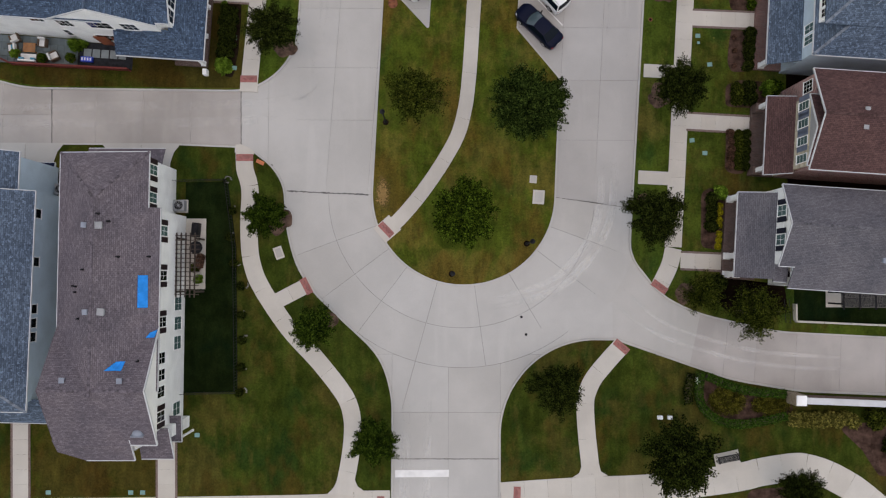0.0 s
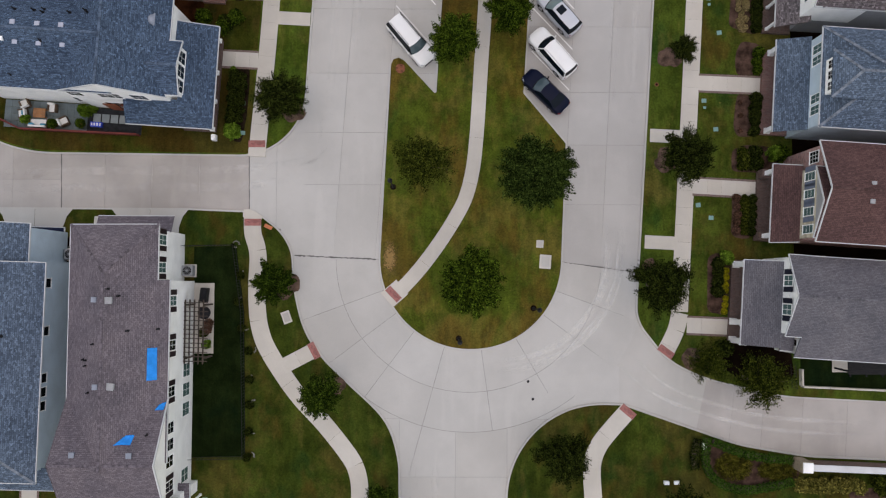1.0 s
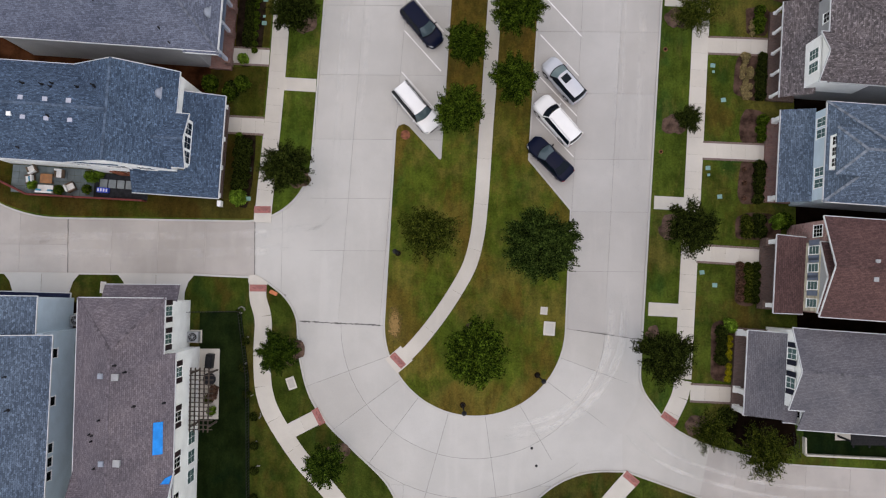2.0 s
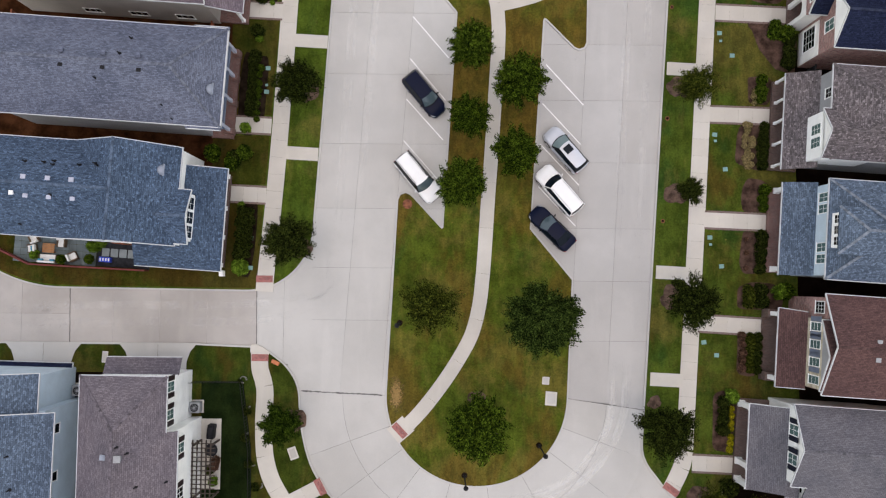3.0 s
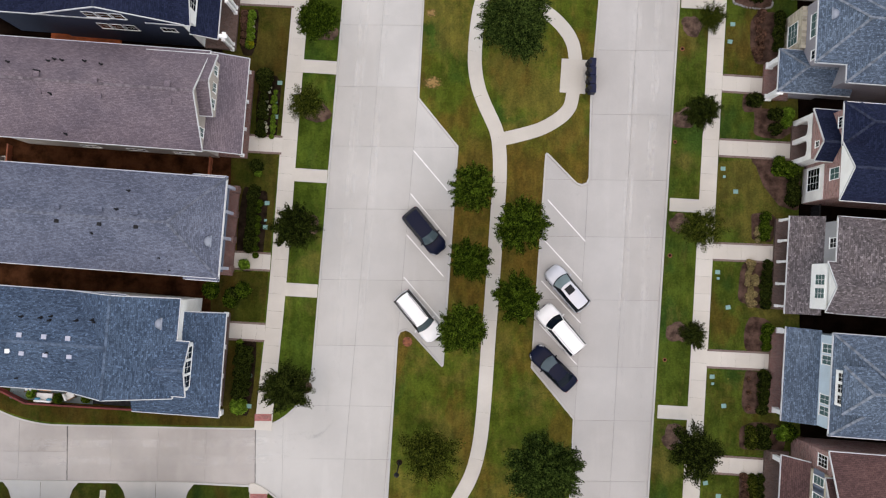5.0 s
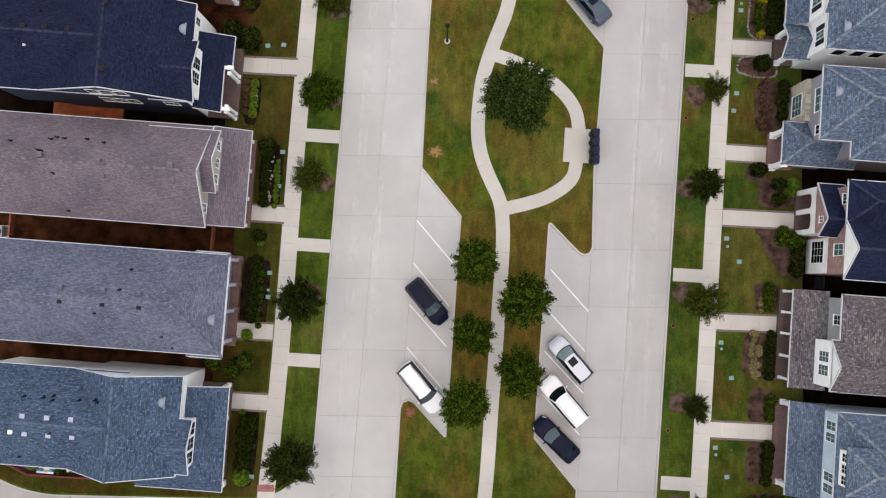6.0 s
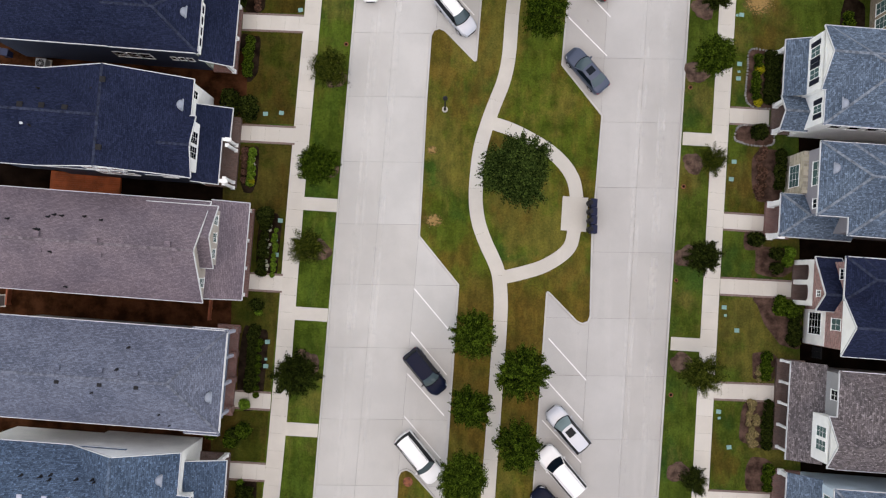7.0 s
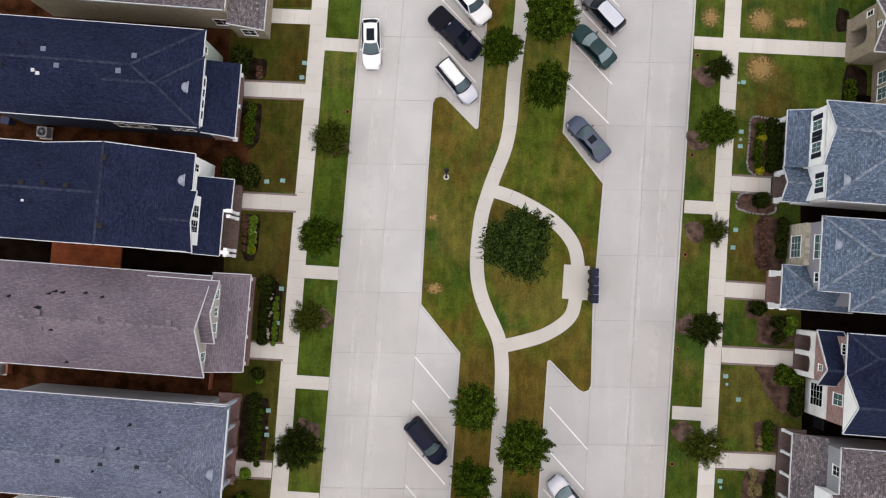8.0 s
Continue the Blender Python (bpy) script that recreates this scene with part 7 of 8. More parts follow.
    for px in (H - 0.9, -H + 0.95):
        for s in (-1, 1):
            t = bmesh.new()
            tube(t, [(0, -0.12, 0), (0, -0.1, 0), (0, 0.1, 0), (0, 0.12, 0)], [wheel_r * 0.9, wheel_r, wheel_r, wheel_r * 0.9], 20)
            wh = part("wheel", t, TYRE, c)
            wh.matrix_basis = pose(px, s * (w - 0.12), wheel_r)
            rim = bmesh.new()
            tube(rim, [(0, s * 0.10, 0), (0, s * 0.125, 0)], [wheel_r * 0.66, wheel_r * 0.62], 16)
            for k in range(5):
                a = 2 * math.pi * k / 5
                tube(rim, [(0, s * 0.13, 0), (wheel_r * 0.6 * math.cos(a), s * 0.13, wheel_r * 0.6 * math.sin(a))], [0.03, 0.022], 5)
            part("rim", rim, ALLOY, wh)
            arch = bmesh.new()
            tube(arch, [((wheel_r + 0.05) * math.cos(a), 0, (wheel_r + 0.05) * math.sin(a)) for a in [math.pi * k / 8 for k in range(9)]], [0.035] * 9, 6)
            o = part("wheel_arch", arch, TRIM, c)
            o.matrix_basis = pose(px, s * (w - 0.025), wheel_r)
    for s in (-1, 1):
        lamp = tube(bmesh.new(), [(H - nose * 0.10, s * w * 0.60, zh - 0.30), (H - nose * 0.22, s * w * 0.76, zh - 0.235), (H - nose * 0.45, s * w * 0.885, zh - 0.19)], [0.05, 0.07, 0.03], 8)
        part("headlight", lamp, LAMP_CLEAR, c)
        lamp = tube(bmesh.new(), [(-H + 0.04, s * w * 0.62, zt - 0.26), (-H + 0.09, s * w * 0.80, zt - 0.22), (-H + 0.24, s * w * 0.90, zt - 0.18)], [0.05, 0.07, 0.04], 8)
        part("taillight", lamp, LAMP_RED, c)
        part("mirror", rounded_mirror(s, g0, w, zh), TRIM if paint is P_INK else paint, c)
        part("door_handle", box(bmesh.new(), -0.35, -0.13, s * w * 0.985 - 0.03, s * w * 0.985 + 0.03, zh - 0.24, zh - 0.20, 0.01), paint, c)
    part("front_bumper", box(bmesh.new(), H - 0.12, H + 0.012, -w * 0.50, w * 0.50, 0.34, zh - 0.46, 0.03), TRIM, c)
    plate = box(bmesh.new(), -H - 0.015, -H + 0.02, -0.2, 0.2, zt - 0.45, zt - 0.3, 0.005)
    part("rear_plate", plate, M_WHITE, c)
    return c


def rounded_mirror(s, g0, w, zh):
    return tube(bmesh.new(), [(g0 - 0.42, s * w * 0.86, zh + 0.05), (g0 - 0.38, s * (w + 0.03), zh + 0.09), (g0 - 0.34, s * (w + 0.16), zh + 0.10)], [0.03, 0.075, 0.05], 8)


P_BLACK = glossy("black_car_paint", (0.004, 0.006, 0.016), 0.35, 0, 0.0, 0.1)
P_INK = glossy("ink_blue_car_paint", (0.0035, 0.0065, 0.021), 0.35, 0, 0.0, 0.1)
P_WHITE = glossy("white_car_paint", (0.80, 0.795, 0.785), 0.35, 0, 0.3, 0.3)
P_SILVER = glossy("silver_car_paint", (0.50, 0.52, 0.565), 0.35, 0.2, 0.3, 0.4)
P_GREEN = glossy("dark_green_car_paint", (0.004, 0.032, 0.033), 0.3, 0, 0.1, 0.2)
P_BLUE = glossy("steel_blue_car_paint", (0.058, 0.075, 0.115), 0.3, 0.2, 0.1, 0.3)
P_GRAPH = glossy("graphite_car_paint", (0.045, 0.048, 0.055), 0.25, 0.4, 0.6)
SE, NW = -50, 131
car("suv", -3.0, 30.75, SE, P_INK, "black compact SUV parked in a slanted bay", glass=GREY_GLASS)
car("long_suv", -3.45, 23.45, SE, P_WHITE, "white boxy SUV with black pillars in a slanted bay", rails=True, pillars=TRIM, glass=GREY_GLASS)
car("suv", 9.3, 26.0, NW, P_SILVER, "silver crossover with a dark sunroof in a slanted bay", sunroof=0.7, glass=PALE_GLASS, pillars=TRIM)
car("long_suv", 8.75, 22.45, NW, P_WHITE, "large white SUV parked in a slanted bay", rails=True)
car("sedan", 8.15, 19.15, NW + 5, P_INK, "ink-black sedan parked by the grass edge", glass=GREY_GLASS, rear=CAR_GLASS)
car("sedan", 10.8, 57.2, NW, P_BLUE, "steel-blue sedan with a dark sunroof", sunroof=0.6, glass=GREY_GLASS)
car("sedan", 11.2, 65.4, NW + 4, P_GREEN, "dark green older sedan in a slanted bay", glass=PALE_GLASS)
car("suv", 12.0, 68.5, NW + 2, P_GRAPH, "graphite SUV with a silver roof in a slanted bay", top_paint=P_SILVER)
car("suv", -0.75, 62.1, SE, P_SILVER, "silver-white crossover parked in a slanted bay", top_paint=P_WHITE, rails=True, glass=GREY_GLASS, pillars=TRIM)
car("truck", -0.95, 66.3, SE + 6, P_BLACK, "black pickup truck with covered load bed")
car("long_suv", 0.2, 69.3, SE, P_WHITE, "white pickup-sized SUV in a slanted bay", glass=GREY_GLASS)
car("hatch", -8.35, 65.3, -88, P_WHITE, "white sedan with a dark sunroof parked along the kerb", sunroof=1.1, glass=GREY_GLASS)
car("hatch", -42.4, 10.9, 0, P_WHITE, "white sedan with a sunroof in the alley", sunroof=1.1)

# ---- street furniture and garden things ----
def lamp(x, y, turn, footing):
    ob = thing("street_lamp", pose(x, y, 0, 0, 0, turn), "black post lamp with a lantern head on a round footing", "street lamp", "median lamps")
    part("footing", tube(bmesh.new(), [(0, 0, -0.1), (0, 0, 0.05)], [0.26, 0.26], 20), footing, ob)
    post = tube(bmesh.new(), [(0, 0, 0), (0, 0, 0.5), (0, 0, 0.55), (0, 0, 3.6)], [0.13, 0.11, 0.065, 0.05], 10)
    part("post", post, M_BLACK, ob)
    part("lantern", tube(bmesh.new(), [(0, 0, 3.55), (0, 0, 3.65), (0, 0, 4.05)], [0.07, 0.12, 0.17], 8), M_DARK, ob)
    part("cap", tube(bmesh.new(), [(0, 0, 4.05), (0, 0, 4.1), (0, 0, 4.3), (0, 0, 4.42)], [0.21, 0.20, 0.08, 0.02], 12), M_BLACK, ob)


for x, y, footing in ((-1.6, 53.7, M_WALK), (-4.95, 10.85, M_PEAT), (0.75, -2.15, M_PEAT), (7.15, 0.45, M_PEAT)):
    lamp(x, y, 30 * x, footing)

M_MAIL = surface("navy_mailbox_paint", (0.013, 0.017, 0.042), 0.5, 0.12, 2, 9, 0.05, 0, 0.1)
for i in range(4):
    ob = thing("mailbox_cabinet", pose(11.3, 43.2 + 0.76 * i, 0, 0, 0, -3.2), "navy metal cluster mailbox cabinet on a pedestal", "mailbox", "row of mailboxes")
    part("pedestal", box(bmesh.new(), -0.13, 0.13, -0.13, 0.13, 0.0, 0.5), M_MAIL, ob)
    part("cabinet", box(bmesh.new(), -0.26, 0.28, -0.36, 0.36, 0.5, 1.5, 0.03), M_MAIL, ob)
    part("hood", tube(bmesh.new(), [(-0.26, 0, 0.55), (-0.26, 0, 1.44), (-0.25, 0, 1.53)], [0.25, 0.25, 0.18], 18), M_BLACK, ob)

# bench on its pad
pad2 = thing("bench_pad", pose(24.08, -17.6, 0, 0, 0, 12), "small concrete pad under the bench", "paving", kind="structure")
slab(pad2, [(-1.06, -1.1), (1.06, -1.1), (1.06, 0.45), (-1.06, 0.45)], -0.1, 0.024, M_WALK)
bn = thing("bench", pose(24.06, -17.62, 0.02, 0, 0, 11), "black metal slatted bench on a concrete pad", "bench")
for k in range(6):
    part("seat_slat", box(bmesh.new(), -0.9, 0.9, -0.28 + 0.09 * k, -0.21 + 0.09 * k, 0.42, 0.45, 0.008), M_BLACK, bn)
for k in range(4):
    part("back_slat", box(bmesh.new(), -0.9, 0.9, 0.28 + 0.03 * k, 0.31 + 0.03 * k, 0.52 + 0.1 * k, 0.6 + 0.1 * k, 0.008), M_BLACK, bn)
for s in (-0.85, 0.85):
    part("leg", tube(bmesh.new(), [(s, -0.26, 0), (s, -0.26, 0.62), (s, 0.25, 0.62), (s, 0.3, 0)], [0.03] * 4, 6), M_BLACK, bn)

# long garden wall with white coping
gw = thing("garden_wall", pose(29.5, -12.5, 0, 0, 0, -2.2), "tan brick garden wall with broad white coping", "garden wall")
part("wall", box(bmesh.new(), 0.4, 34, -0.22, 0.22, -0.1, 1.9), B_DARK, gw)
part("coping", box(bmesh.new(), 0.4, 34, -0.27, 0.27, 1.9, 2.02, 0.02), M_GUTTER, gw)
part("pier", box(bmesh.new(), -0.45, 0.45, -0.45, 0.45, -0.1, 2.0), B_TAN, gw)
part("pier_cap", box(bmesh.new(), -0.42, 0.42, -0.42, 0.42, 2.0, 2.14, 0.03), M_WHITE, gw)


L_HEDGE = leaves("hedge_leaves", (0.010, 0.028, 0.004), (0.055, 0.115, 0.016), 0.35)
L_TUFT = leaves("straw_green_blades", (0.05, 0.05, 0.010), (0.27, 0.235, 0.065), 0.4)


def hedge(points, width, height, kind, label):
    """A clipped hedge: a dark core with leaves all over its faces."""
    line = smooth(points, 0.22)
    rnd = np.random.default_rng(len(points) * 31)
    cs = []
    for i, p in enumerate(line):
        d = (line[min(i + 1, len(line) - 1)] - line[max(i - 1, 0)]).normalized()
        s = Vector((-d.y, d.x))
        for a in np.linspace(-1, 1, 5):
            q = p + s * float(a) * width / 2
            cs.append((q.x, q.y, height * (1.0 - 0.12 * a * a)))
        for sd in (-1, 1):
            q = p + s * sd * width / 2
            cs.append((q.x, q.y, height * 0.5))
    ob = thing("hedge", pose(0, 0, 0), label, "hedge", "clipped hedges")
    part("core", prism(bmesh.new(), ribbon_outline(line, width * 0.8), -0.05, height * 0.85), M_BARK, ob)
    part("foliage", leaf_mesh("foliage", cs, 0.075, 14, 0.13, rnd, kind, 0.6), None, ob)


bed([(21.8, -10.9, 0.3), (25.5, -12.0, 0.4), (29.6, -12.5, 0.4), (29.8, -13.9, 0.4), (24.4, -14.6, 1.0), (21.9, -13.2, 1.0)], "brown mulch bed inside the clipped hedges")
hedge([(22.35, -10.75), (24.6, -11.65), (26.6, -12.05), (28.8, -12.2)], 0.5, 0.75, L_HEDGE, "clipped green hedge along the alley edge")
hedge([(21.75, -10.5), (21.6, -12.2), (22.0, -13.4), (23.0, -14.3), (24.8, -14.75), (27.2, -14.45), (28.9, -14.05)], 0.5, 0.7, L_HEDGE, "clipped green hedge bending round the bed")
hedge([(21.0, -10.6), (20.75, -12.0), (20.8, -13.0)], 0.55, 0.5, L_DARK, "low dark hedge at the bed's rim")


L_OCHRE = leaves("ochre_leaves", (0.03, 0.032, 0.005), (0.16, 0.14, 0.025))


def ground_cover(x, y, rx, ry, kind, h, n, size, label, blade=0.0):
    rnd = np.random.default_rng(int(100 * (x + 50)))
    a, k = rnd.uniform(0, 6.283, n), rnd.random(n) ** 0.5
    cs = np.stack([rx * k * np.cos(a), ry * k * np.sin(a), h * (0.6 + 0.4 * rnd.random(n))], axis=1)
    ob = new("ground_cover", leaf_mesh("ground_cover", cs, (0.12, 0.12, h * 0.25), 16, size, rnd, kind, 0.5, blade))
    ob.matrix_basis = pose(x, y, 0)
    tagged(ob, label, "ground cover", "bed planting", "stuff")


ground_cover(24.1, -12.8, 1.55, 1.15, L_OCHRE, 0.35, 420, 0.1, "low olive ground cover in the bed")
ground_cover(27.7, -13.2, 1.6, 0.75, L_OCHRE, 0.35, 340, 0.1, "low olive ground cover in the bed")
for i in range(9):
    ground_cover(29.6 + 0.62 * i, -14.35 + 0.12 * math.sin(3 * i), 0.42, 0.5, L_TUFT, 0.6, 90, 0.22, "tuft of tall straw-tipped ornamental grass", 0.3)
for x, y in ((36.2, -13.9), (37.0, -14.2), (36.6, -14.6), (37.8, -14.0)):
    shrub("olive", x, y, 0.6)
bed([(33.4, -14.9, 0.4), (38.8, -14.4, 0.4), (40, -19, 0.8), (37.0, -19.2, 0.6), (35.6, -17.0, 0.8)], "reddish bark mulch bed by the curved sidewalk")
for x, y in ((38.0, -16.5), (38.5, -17.6)):
    shrub("dark", x, y, 0.8)
bed([(25.8, -20.3, 0.8), (30.8, -20.0, 0.8), (30.5, -23, 0.8), (25.6, -23, 0.8)], "brown mulch bed beside the sidewalk")
for x, y, w, d, h in ((19.25, -14.25, 0.42, 0.3, 0.25), (18.4, -14.25, 0.42, 0.3, 0.3), (21.55, -11.1, 0.3, 0.55, 0.6), (-20.35, 15.0, 0.35, 0.5, 0.7)):
    ob = new("utility_box", finish(box(bmesh.new(), -w / 2, w / 2, -d / 2, d / 2, -0.05, h, 0.03), "utility_box", M_WHITE))
    ob.matrix_basis = pose(x, y, 0)
    tagged(ob, "small white utility box on the turf", "utility box", "utility boxes")
M_ORANGE = surface("orange_plastic", (0.62, 0.19, 0.08), 0.6, 0.15, 2, 9, 0.1)
ob = new("marker_block", finish(box(bmesh.new(), -0.35, 0.35, -0.16, 0.16, 0, 0.18, 0.05), "marker_block", M_ORANGE))
ob.matrix_basis = pose(-15.65, 7.35, 0, 0, 0, -25)
tagged(ob, "orange plastic block lying on the turf", "block")

# strips of bare soil between the houses, the darkest with the gap's shade in their colour
def strip(x0, x1, y0, y1, slope, m=None, label="bare soil strip toned dark like the shaded gap between houses"):
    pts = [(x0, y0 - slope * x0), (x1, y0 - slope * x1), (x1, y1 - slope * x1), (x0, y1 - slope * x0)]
    ob = new("soil_strip", finish(prism(bmesh.new(), pts, -0.05, 0.022), "soil_strip", m or M_SHADE_SOIL))
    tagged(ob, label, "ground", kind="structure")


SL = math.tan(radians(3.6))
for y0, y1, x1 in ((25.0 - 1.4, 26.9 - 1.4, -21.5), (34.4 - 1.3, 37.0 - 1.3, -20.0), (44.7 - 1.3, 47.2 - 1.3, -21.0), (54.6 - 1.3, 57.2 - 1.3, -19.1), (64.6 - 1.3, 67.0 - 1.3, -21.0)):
    strip(-48, x1, y0 - 1.5, y1 + 1.5, SL, M_SHADE_SOIL if 40 < y0 < 50 else M_CLAY)
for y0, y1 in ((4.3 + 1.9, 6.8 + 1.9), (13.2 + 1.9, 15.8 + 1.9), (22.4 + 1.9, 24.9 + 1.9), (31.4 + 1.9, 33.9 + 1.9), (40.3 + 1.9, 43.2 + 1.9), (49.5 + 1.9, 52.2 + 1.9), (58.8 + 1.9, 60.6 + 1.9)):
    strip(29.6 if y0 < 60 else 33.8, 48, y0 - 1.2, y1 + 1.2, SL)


def board_fence(points, height, material, label, width=0.14):
    """Upright boards between posts."""
    ob = thing("fence", pose(0, 0, 0), label, "fence", "garden fences")
    for a, b in zip(points, points[1:]):
        a, b = Vector(a), Vector(b)
        n = max(2, round((b - a).length / 1.9))
        ang = math.degrees(math.atan2((b - a).y, (b - a).x))
        for i in range(n):
            p = a + (b - a) * i / n
            o = part("post", box(bmesh.new(), -0.05, 0.05, -0.05, 0.05, -0.05, height + 0.08), material, ob)
            o.matrix_basis = pose(p.x, p.y, 0, 0, 0, ang)
            o = part("board_panel", box(bmesh.new(), 0.06, (b - a).length / n - 0.06, -0.015, 0.015, 0.06, height), material, ob)
            o.matrix_basis = pose(p.x, p.y, 0, 0, 0, ang)
        rail = beam(bmesh.new(), (a.x, a.y, height + 0.04), (b.x, b.y, height + 0.04), width, 0.05)
        part("cap_rail", rail, material, ob)


def local(house_at, u, v):
    p = pose(house_at[0], house_at[1], 0, 0, 0, house_at[2]) @ Vector((u, v, 0))
    return p.x, p.y


WOOD_MAROON = surface("maroon_stained_wood", (0.15, 0.022, 0.018), 0.65, 0.2, 1.2, 9, 0.2)
board_fence([local(W1, 5.0, 6.15), local(W1, 15.0, 6.3), local(W1, 18.2, 5.0)], 0.85, WOOD_MAROON, "low maroon stained board fence round the patio")
board_fence([(-21.75, 35.0), (-21.6, 37.0)], 0.8, WOOD_RED, "rust stained wooden gate fence between houses")
board_fence([(-39.2, 36.1), (-39.1, 37.9)], 0.8, WOOD_RED, "rust stained wooden fence between houses")
board_fence([(30.6, 32.4), (30.65, 33.4)], 1.6, M_BLACK, "black slatted side gate between houses")
DECK = surface("deck_stain", (0.40, 0.095, 0.03), 0.7, 0.25, 1.2, 9, 0.3, 0, 0.2, 0.2)
ob = thing("courtyard_deck", pose(-32.95, 46.35, 0, 0, 0, -3.6), "rust stained wooden deck between two houses", "deck")
for k in range(14):
    part("plank", box(bmesh.new(), -3.05, 3.05, -1.25 + 0.18 * k, -1.08 + 0.18 * k, 0.0, 0.32), DECK, ob)

# fenced side yard of the corner house, its shade put into the turf colour
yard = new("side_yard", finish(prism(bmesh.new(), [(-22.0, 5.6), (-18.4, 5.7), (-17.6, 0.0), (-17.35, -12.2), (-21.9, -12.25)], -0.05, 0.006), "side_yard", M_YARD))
tagged(yard, "deep green turf of the fenced yard, shade in its colour", "lawn", kind="structure")


def iron_fence(points, label):
    ob = thing("iron_fence", pose(0, 0, 0), label, "fence", "garden fences")
    picket = finish(box(bmesh.new(), -0.008, 0.008, -0.008, 0.008, 0.04, 1.15), "picket", M_BLACK)
    for a, b in zip(points, points[1:]):
        a, b = Vector(a), Vector(b)
        for z in (0.18, 1.05):
            part("rail", beam(bmesh.new(), (a.x, a.y, z), (b.x, b.y, z), 0.035, 0.03), M_BLACK, ob)
        n = int((b - a).length / 0.25)
        for i in range(n):
            p = a + (b - a) * i / n
            part("picket", picket, None, ob).matrix_basis = pose(p.x, p.y, 0)


iron_fence([(-22.9, 5.65), (-18.45, 5.75), (-17.65, 0.0), (-17.35, -12.15), (-21.9, -12.25)], "black iron picket fence round the side yard")
stone = surface("pale_stone", (0.26, 0.25, 0.23), 0.9, 0.3, 2, 9, 0.4, rand=0.3)
pebble = bmesh.new()
bmesh.ops.create_icosphere(pebble, subdivisions=1, radius=0.085)
for v in pebble.verts:
    v.co = Vector((v.co.x * 1.2, v.co.y * 0.9, v.co.z * 0.7)) * (1 + 0.25 * noise.noise(v.co * 9))
pebble = finish(pebble, "stone", stone)
for x, y in ((-16.75, -5.6), (-16.7, -7.7), (-16.75, -10.0), (-16.85, -12.1), (-18.4, 5.85), (-17.67, 3.29), (-17.8, 1.03), (-17.45, -1.22), (-16.83, -3.14)):
    ob = thing("stone_ring", pose(x, y, 0, 0, 0, random.uniform(0, 360)), "small ring of pale stones on the lawn", "stone ring", "stone rings")
    few = 10 if y > 5 else 4
    for k in range(few):
        a = math.pi * 1.5 * k / 9
        part("stone", pebble, None, ob).matrix_basis = pose(0.27 * math.cos(a), 0.27 * math.sin(a), 0.03, 20 * k, 35 * k, 50 * k)
    shrub("dark", x - 0.3, y - 0.1, 0.34 if y < 5 else 0.16)


def air_con(x, y, z=0.0, turn=0):
    ob = thing("air_conditioner", pose(x, y, z, 0, 0, turn), "grey outdoor air-conditioning unit with a round fan", "air conditioner", "air conditioners")
    part("casing", box(bmesh.new(), -0.45, 0.45, -0.45, 0.45, 0.05, 0.85, 0.05), M_GREY, ob)
    part("base_pad", box(bmesh.new(), -0.55, 0.55, -0.55, 0.55, -0.05, 0.05), M_WALK, ob)
    part("fan_well", tube(bmesh.new(), [(0, 0, 0.84), (0, 0, 0.865)], [0.36, 0.36], 24), M_DARK, ob)
    for k in range(6):
        a = math.pi * k / 6
        g = tube(bmesh.new(), [(-0.36 * math.cos(a), -0.36 * math.sin(a), 0.885), (0.36 * math.cos(a), 0.36 * math.sin(a), 0.885)], [0.012, 0.012], 5)
        part("guard_bar", g, M_GREY, ob)
    part("hub", tube(bmesh.new(), [(0, 0, 0.86), (0, 0, 0.9)], [0.09, 0.09], 12), M_GREY, ob)


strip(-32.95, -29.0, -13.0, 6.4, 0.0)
air_con(-34.3, 55.0, 0.0, -4), air_con(-22.3, 3.55), air_con(-32.3, 4.9, 0.0, 0), air_con(-36.9, 57.1, 0.0, -4)
M_BIN = surface("navy_plastic", (0.008, 0.016, 0.055), 0.5, 0.15, 2, 9, 0.1)
wb = thing("wheeled_bin", pose(-40.0, 58.0, 0.022, 0, 0, 80), "navy blue plastic wheeled bin beside the house", "bin")
bm = bmesh.new()
tub = [[bm.verts.new((sx * w, sy * d, z)) for sx, sy in ((-1, -1), (1, -1), (1, 1), (-1, 1))] for w, d, z in ((0.22, 0.26, 0.04), (0.29, 0.35, 0.98))]
bm.faces.new(tub[0][::-1]), bm.faces.new(tub[1])
for k in range(4):
    bm.faces.new((tub[0][k], tub[0][(k + 1) % 4], tub[1][(k + 1) % 4], tub[1][k]))
part("tub", bm, M_BIN, wb)
part("lid", box(bmesh.new(), -0.32, 0.32, -0.37, 0.39, 0.98, 1.06, 0.03), M_BIN, wb)
part("handle", tube(bmesh.new(), [(-0.26, 0.43, 0.96), (0.26, 0.43, 0.96)], [0.02, 0.02], 8), M_DARK, wb)
for k in (-0.27, 0.27):
    part("wheel", tube(bmesh.new(), [(k - 0.03, 0.3, 0.12), (k + 0.03, 0.3, 0.12)], [0.12, 0.12], 14), M_DARK, wb)
air_con(-40.2, 36.4), air_con(-33.0, 55.9), air_con(-29.9, -0.5)

BROWN_WOOD = surface("dark_brown_wood", (0.075, 0.055, 0.045), 0.8, 0.25, 1.5, 10, 0.3)


